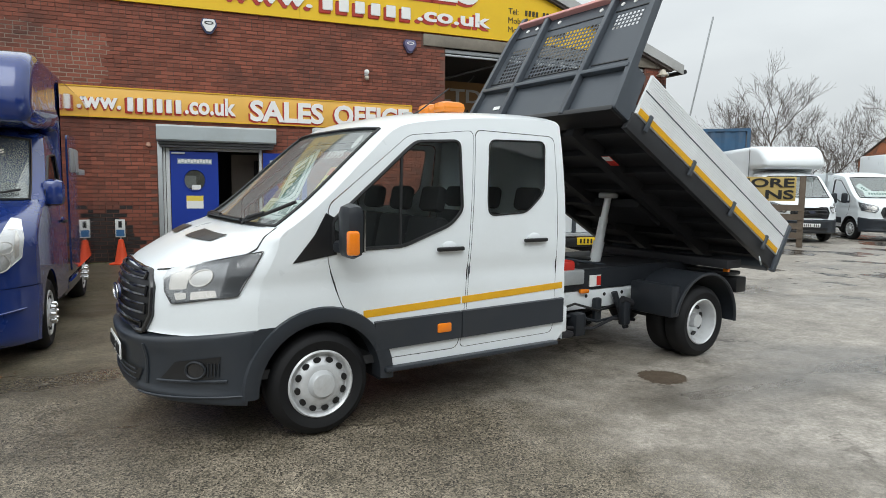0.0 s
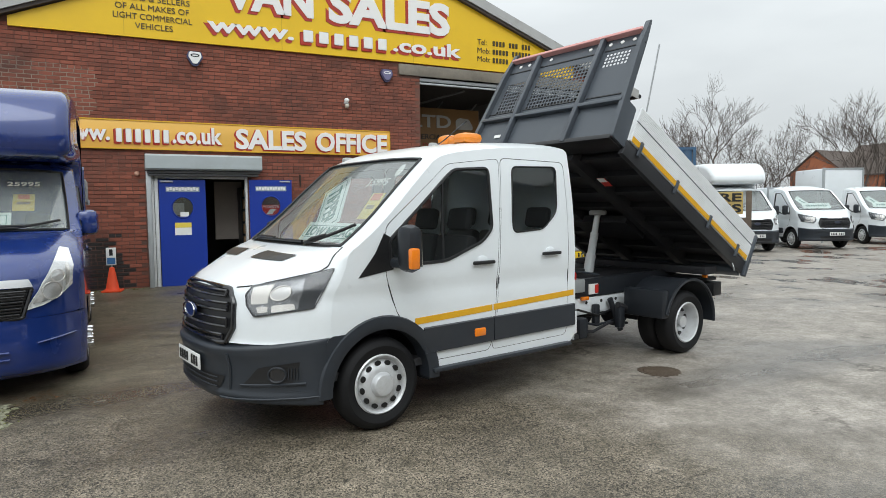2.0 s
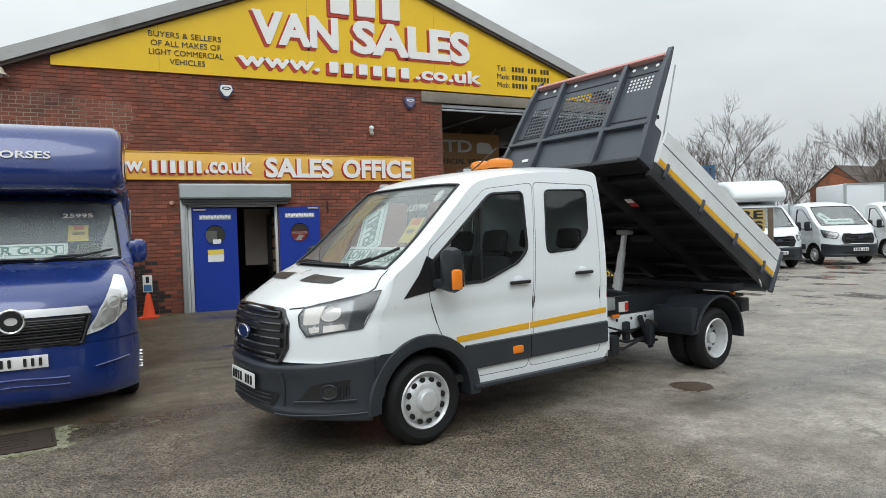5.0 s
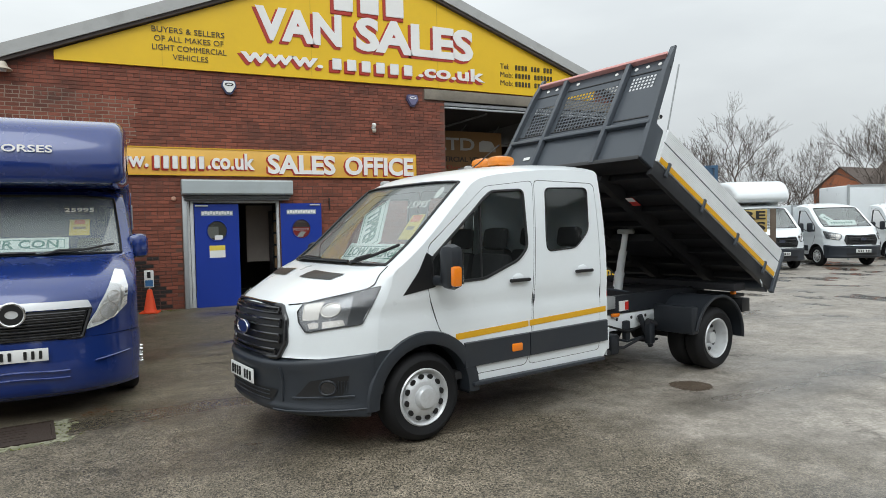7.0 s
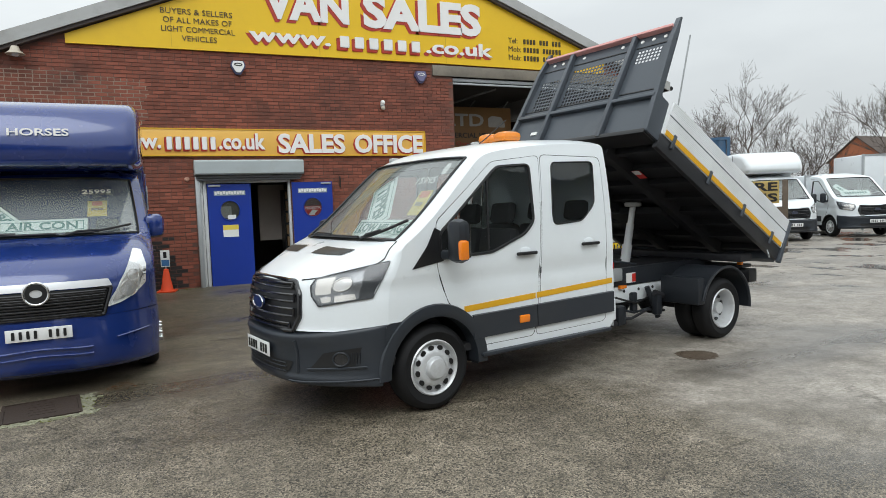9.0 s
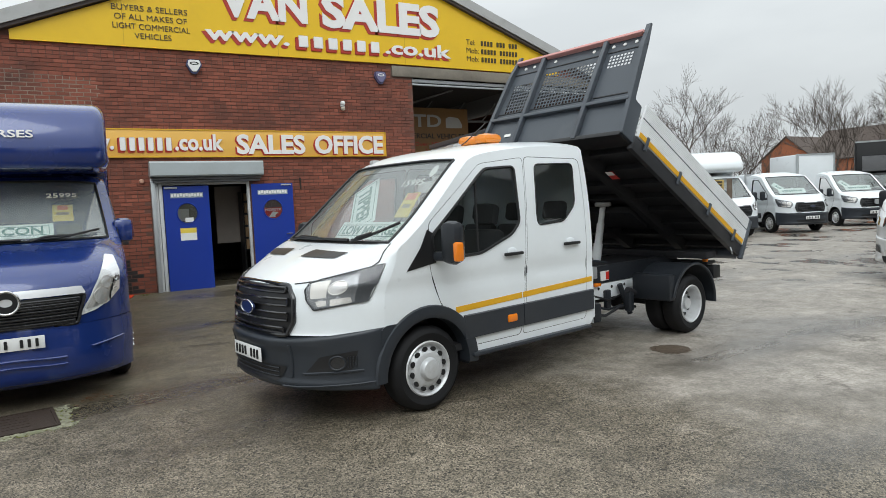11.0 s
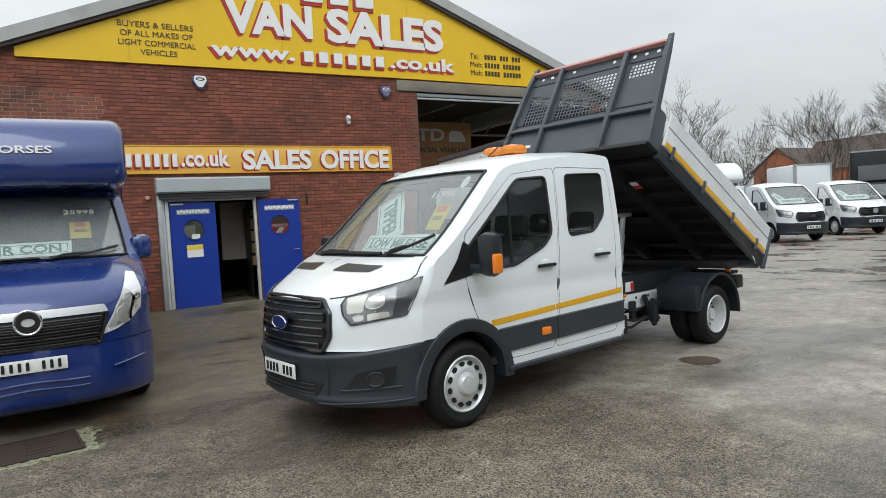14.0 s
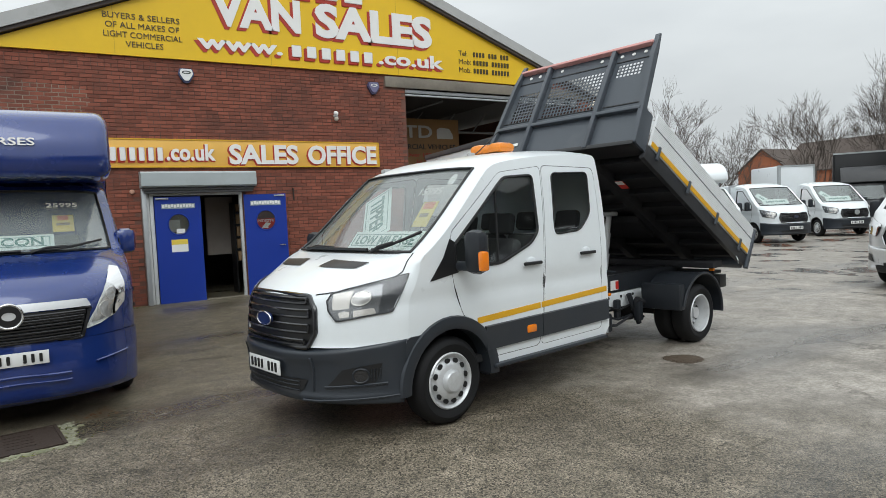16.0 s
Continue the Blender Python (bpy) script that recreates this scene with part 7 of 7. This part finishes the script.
house("house", pose(76.73, 52.66, 0, 0, 0, -87.5), 6.6, 10.0, 5.00, 7.70, "orange-brick house with a brown tiled roof beyond the yard", False, HOUSEBRICK)
house("house", pose(72.42, 33.30, 0, 0, 0, -1.7), 8.0, 11.0, 4.60, 7.80, "long orange-brick house with a brown tiled roof beyond the trees", False, HOUSEBRICK)
house("house", pose(26, -9, 0, 0, 0, 60), 11.0, 8.0, 6.0, 9.5, "brick house beyond the side of the yard")
house("house", pose(17, -19, 0, 0, 0, 40), 11.0, 8.0, 6.0, 9.5, "brick house beyond the side of the yard")
house("house", pose(-12, -20, 0, 0, 0, 0), 10.0, 8.0, 5.4, 9.0, "brick house across the road behind the yard")
house("house", pose(1, -20, 0, 0, 0, 0), 10.0, 8.0, 5.4, 9.0, "brick house across the road behind the yard")
for k in range(3):
    fn = thing("sheet_fence", pose(33.2 + 2.2 * k, 13.4 - 3.6 * k, 0, 0, 0, -61), "grey corrugated sheet fence at the back of the yard", "fence")
    for j in range(20):
        part("sheet", boxes((0.2 * j, 0.2 * j + 0.17, 0.02 * (j % 2), 0.02 * (j % 2) + 0.02, 0, 2.6)), SHEETGREY, fn, smooth=0)


# ---- bare winter trees ----
def tree(x, y, height, spread_, seed, levels=5, trunk=0.16, label="bare winter tree with many fine twigs"):
    rg = random.Random(seed)
    t = thing("tree", pose(x, y, 0), label, "tree", "bare trees beyond the yard")
    bt, bc = bmesh.new(), bmesh.new()

    def grow(bm_, p, d, ln, r, lev):
        n = 4
        pts = [p]
        for _ in range(n):
            d = (d + Vector((rg.gauss(0, 0.14), rg.gauss(0, 0.14), rg.gauss(0.03, 0.08)))).normalized()
            pts.append(pts[-1] + d * ln / n)
        tube(bm_, pts, r, 6 if lev < 2 else 3, r * 0.55, cap=False)
        if lev >= levels:
            return
        kids = rg.choice((3, 4, 4)) if lev < 3 else rg.choice((2, 3, 3, 4))
        for k in range(kids):
            a = rg.uniform(0, 2 * math.pi)
            tilt = rg.uniform(0.3, 0.85) * spread_ if k else rg.uniform(0.05, 0.35)
            o = d.orthogonal().normalized()
            o = (Matrix.Rotation(a, 3, d) @ o).normalized()
            nd = (d * math.cos(tilt) + o * math.sin(tilt) + Vector((0, 0, 0.10))).normalized()
            start = pts[-1] if k < 1 else pts[rg.choice((1, 2, 2, 3, 3, 4))]
            grow(bc if lev >= 1 else bt, start, nd, ln * rg.uniform(0.60, 0.88), max(0.0065, r * (0.55 if k else 0.62)), lev + 1)

    grow(bt, Vector((0, 0, -0.05)), Vector((rg.gauss(0, 0.05), rg.gauss(0, 0.05), 1)).normalized(), height * 0.27, trunk, 0)
    part("trunk", bt, BARK, t)
    part("crown", bc, BARK, t, "bare branches and twigs")
    return t


tree(31.2, 24.2, 10.4, 0.9, 3, 7, 0.12)
tree(35.5, 25.5, 7.4, 1.1, 9, 6, 0.1)
tree(28.8, 26.5, 5.6, 1.1, 17, 6, 0.1)
tree(36.0, 20.5, 9.0, 0.95, 21, 7, 0.11)
tree(37.5, 17.6, 9.2, 0.9, 29, 7, 0.11)
tree(39.0, 15.0, 9.0, 0.95, 33, 7, 0.11)
tree(31.6, 10.3, 12.0, 0.62, 41, 7, 0.16)
tree(33.0, 9.0, 12.4, 0.62, 47, 7, 0.16)
tree(32.4, 7.6, 11.6, 0.65, 44, 7, 0.16)
tree(-14, -20, 9.0, 1.0, 51, 6)
tree(15, -20, 9.0, 1.0, 57, 6)


# ---- white box truck behind the tipper ----
bt_ = thing("box_truck", pose(5.62, 8.6, 0, 0, 0, -9.2), "white box truck with dark roof rail behind the tipper truck", "truck")
bx_ = part("box_body", boxes((0, 2.1, 0, 3.3, 0.95, 2.79), bevel=0.03), WHITE, bt_)
part("roof_rail", boxes((-0.02, 2.12, -0.02, 3.32, 2.79, 2.88), bevel=0.012), GREYSTEEL, bx_, "dark grey roof rail")
part("floor_rail", boxes((-0.02, 2.12, -0.03, 3.32, 0.90, 0.95), bevel=0.008), GALV, bx_)
for x in (0.0, 1.05, 2.1):
    part("door_post", boxes((x - 0.03, x + 0.03, -0.025, 0.01, 0.96, 2.69), bevel=0.006), GALV if x != 1.05 else GREYSTEEL, bx_)
part("rear_bar", boxes((0.05, 2.05, -0.02, 0.06, 0.74, 0.88), bevel=0.01), BLACK, bt_)
number_plate(bt_, Matrix.Translation((1.36, -0.028, 0.83)) @ Matrix(((1, 0, 0, 0), (0, 0, -1, 0), (0, 1, 0, 0), (0, 0, 0, 1))), rear=True)
for x in (0.25, 1.85):
    part("tail_lamp", boxes((x - 0.12, x + 0.12, -0.05, -0.02, 0.77, 0.86), bevel=0.01), RED, bt_, "red tail lamp")
for x in (0.62, 1.48):
    part("chassis_rail", boxes((x - 0.04, x + 0.04, 0.06, 4.2, 0.62, 0.80)), MATT, bt_)
part("under_bar", tubes(([(0.2, 0.02, 0.50), (1.9, 0.02, 0.50)], 0.04)), GREYSTEEL, bt_)
part("cab", boxes((0.10, 2.0, 3.36, 4.75, 0.45, 2.15), bevel=0.14), WHITE, bt_)
part("cab_window", boxes((0.085, 0.11, 3.75, 4.45, 1.35, 1.90), bevel=0.006), BLUEDARK, bt_)
holder = new("axles")
holder.parent = bt_
holder.matrix_local = pose(1.05, 0, 0, 0, 0, 90)
for y in (1.0, 3.95):
    for s in (-1, 1):
        wheel(holder, y, 0.98 * s, s, holes=8)

# ---- the bricks of the front wall ----
rng = random.Random(11)
BWID, BHT, JT = 0.215, 0.065, 0.010


def covered(x0, x1, z0, z1):
    """Whether a brick lies in an opening or wholly behind a sign or the lintel."""
    if x1 > DX0 - 0.01 and x0 < DX1 + 0.01 and z0 < DZ + 0.01:
        return True
    if x1 > GX0 - 0.005 and x0 < GX1 + 0.005 and z0 < GZ + 0.25:
        return True
    if x1 > 6.3 and x0 < 12.85 and z1 > GZ and z0 < GZ + 0.25:
        return True
    if x0 > -2.6 and x1 < 6.03 and z0 > 2.815 and z1 < 3.365:
        return True
    if x0 > -1.2 and x1 < 11.3 and z0 > 4.98:
        return True
    return z1 > slope_z(x0, 0.02) or z1 > slope_z(x1, 0.02)


def brick_verts(x0, x1, z0, z1, out):
    c = 0.004
    return [(x0, FY + 0.004, z0), (x1, FY + 0.004, z0), (x1, FY + 0.004, z1), (x0, FY + 0.004, z1),
            (x0 + c, FY - out, z0 + c), (x1 - c, FY - out, z0 + c), (x1 - c, FY - out, z1 - c), (x0 + c, FY - out, z1 - c)]


QUADS = [(4, 5, 6, 7), (0, 1, 5, 4), (1, 2, 6, 5), (2, 3, 7, 6), (3, 0, 4, 7)]
verts, faces, single, sooty = [], [], [], []
row = 0
z = -0.01
while z < AZ + 0.2:
    header = row % 6 == 3
    w = (BWID - JT) / 2 if header else BWID
    x = -7.9 - (0.112 if row % 2 else 0) + rng.uniform(-0.01, 0.01)
    while x < 13.07:
        x1 = min(x + w, 13.11)
        out = 0.008 + rng.uniform(-0.002, 0.003)
        if x1 - x > 0.04 and not covered(x, x1, z, z + BHT):
            if 2.9 < x < 5.05 and 0.12 < z < 2.7 and len(single) < 300:
                single.append((x, x1, z, out))
            else:
                n0 = len(verts)
                verts += brick_verts(x, x1, z + rng.uniform(-0.002, 0.002), z + BHT + rng.uniform(-0.002, 0.002), out)
                faces += [tuple(n0 + i for i in q) for q in QUADS]
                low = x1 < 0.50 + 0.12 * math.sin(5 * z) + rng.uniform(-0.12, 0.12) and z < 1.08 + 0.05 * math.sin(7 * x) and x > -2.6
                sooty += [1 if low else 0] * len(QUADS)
        x = x1 + JT
    z += BHT + JT
    row += 1
me = bpy.data.meshes.new("brickwork")
me.from_pydata(verts, [], faces)
me.materials.append(BRICK)
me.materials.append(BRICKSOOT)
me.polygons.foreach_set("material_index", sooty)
ob = new("brickwork", me)
ob.parent = wall_front
tagged(ob, "weathered red-brown bricks", "", "", "stuff")
shared = {}
for x, x1, z, out in single:
    key = round(x1 - x, 3)
    if key not in shared:
        me = bpy.data.meshes.new("brick")
        me.from_pydata([(vx, vy - FY, vz) for vx, vy, vz in brick_verts(0, x1 - x, 0, BHT, 0.008)], [], QUADS)
        me.materials.append(BRICKOB)
        shared[key] = me
    ob = new("brick", shared[key])
    ob.parent = wall_front
    ob.location = (x, FY - out + 0.008, z)
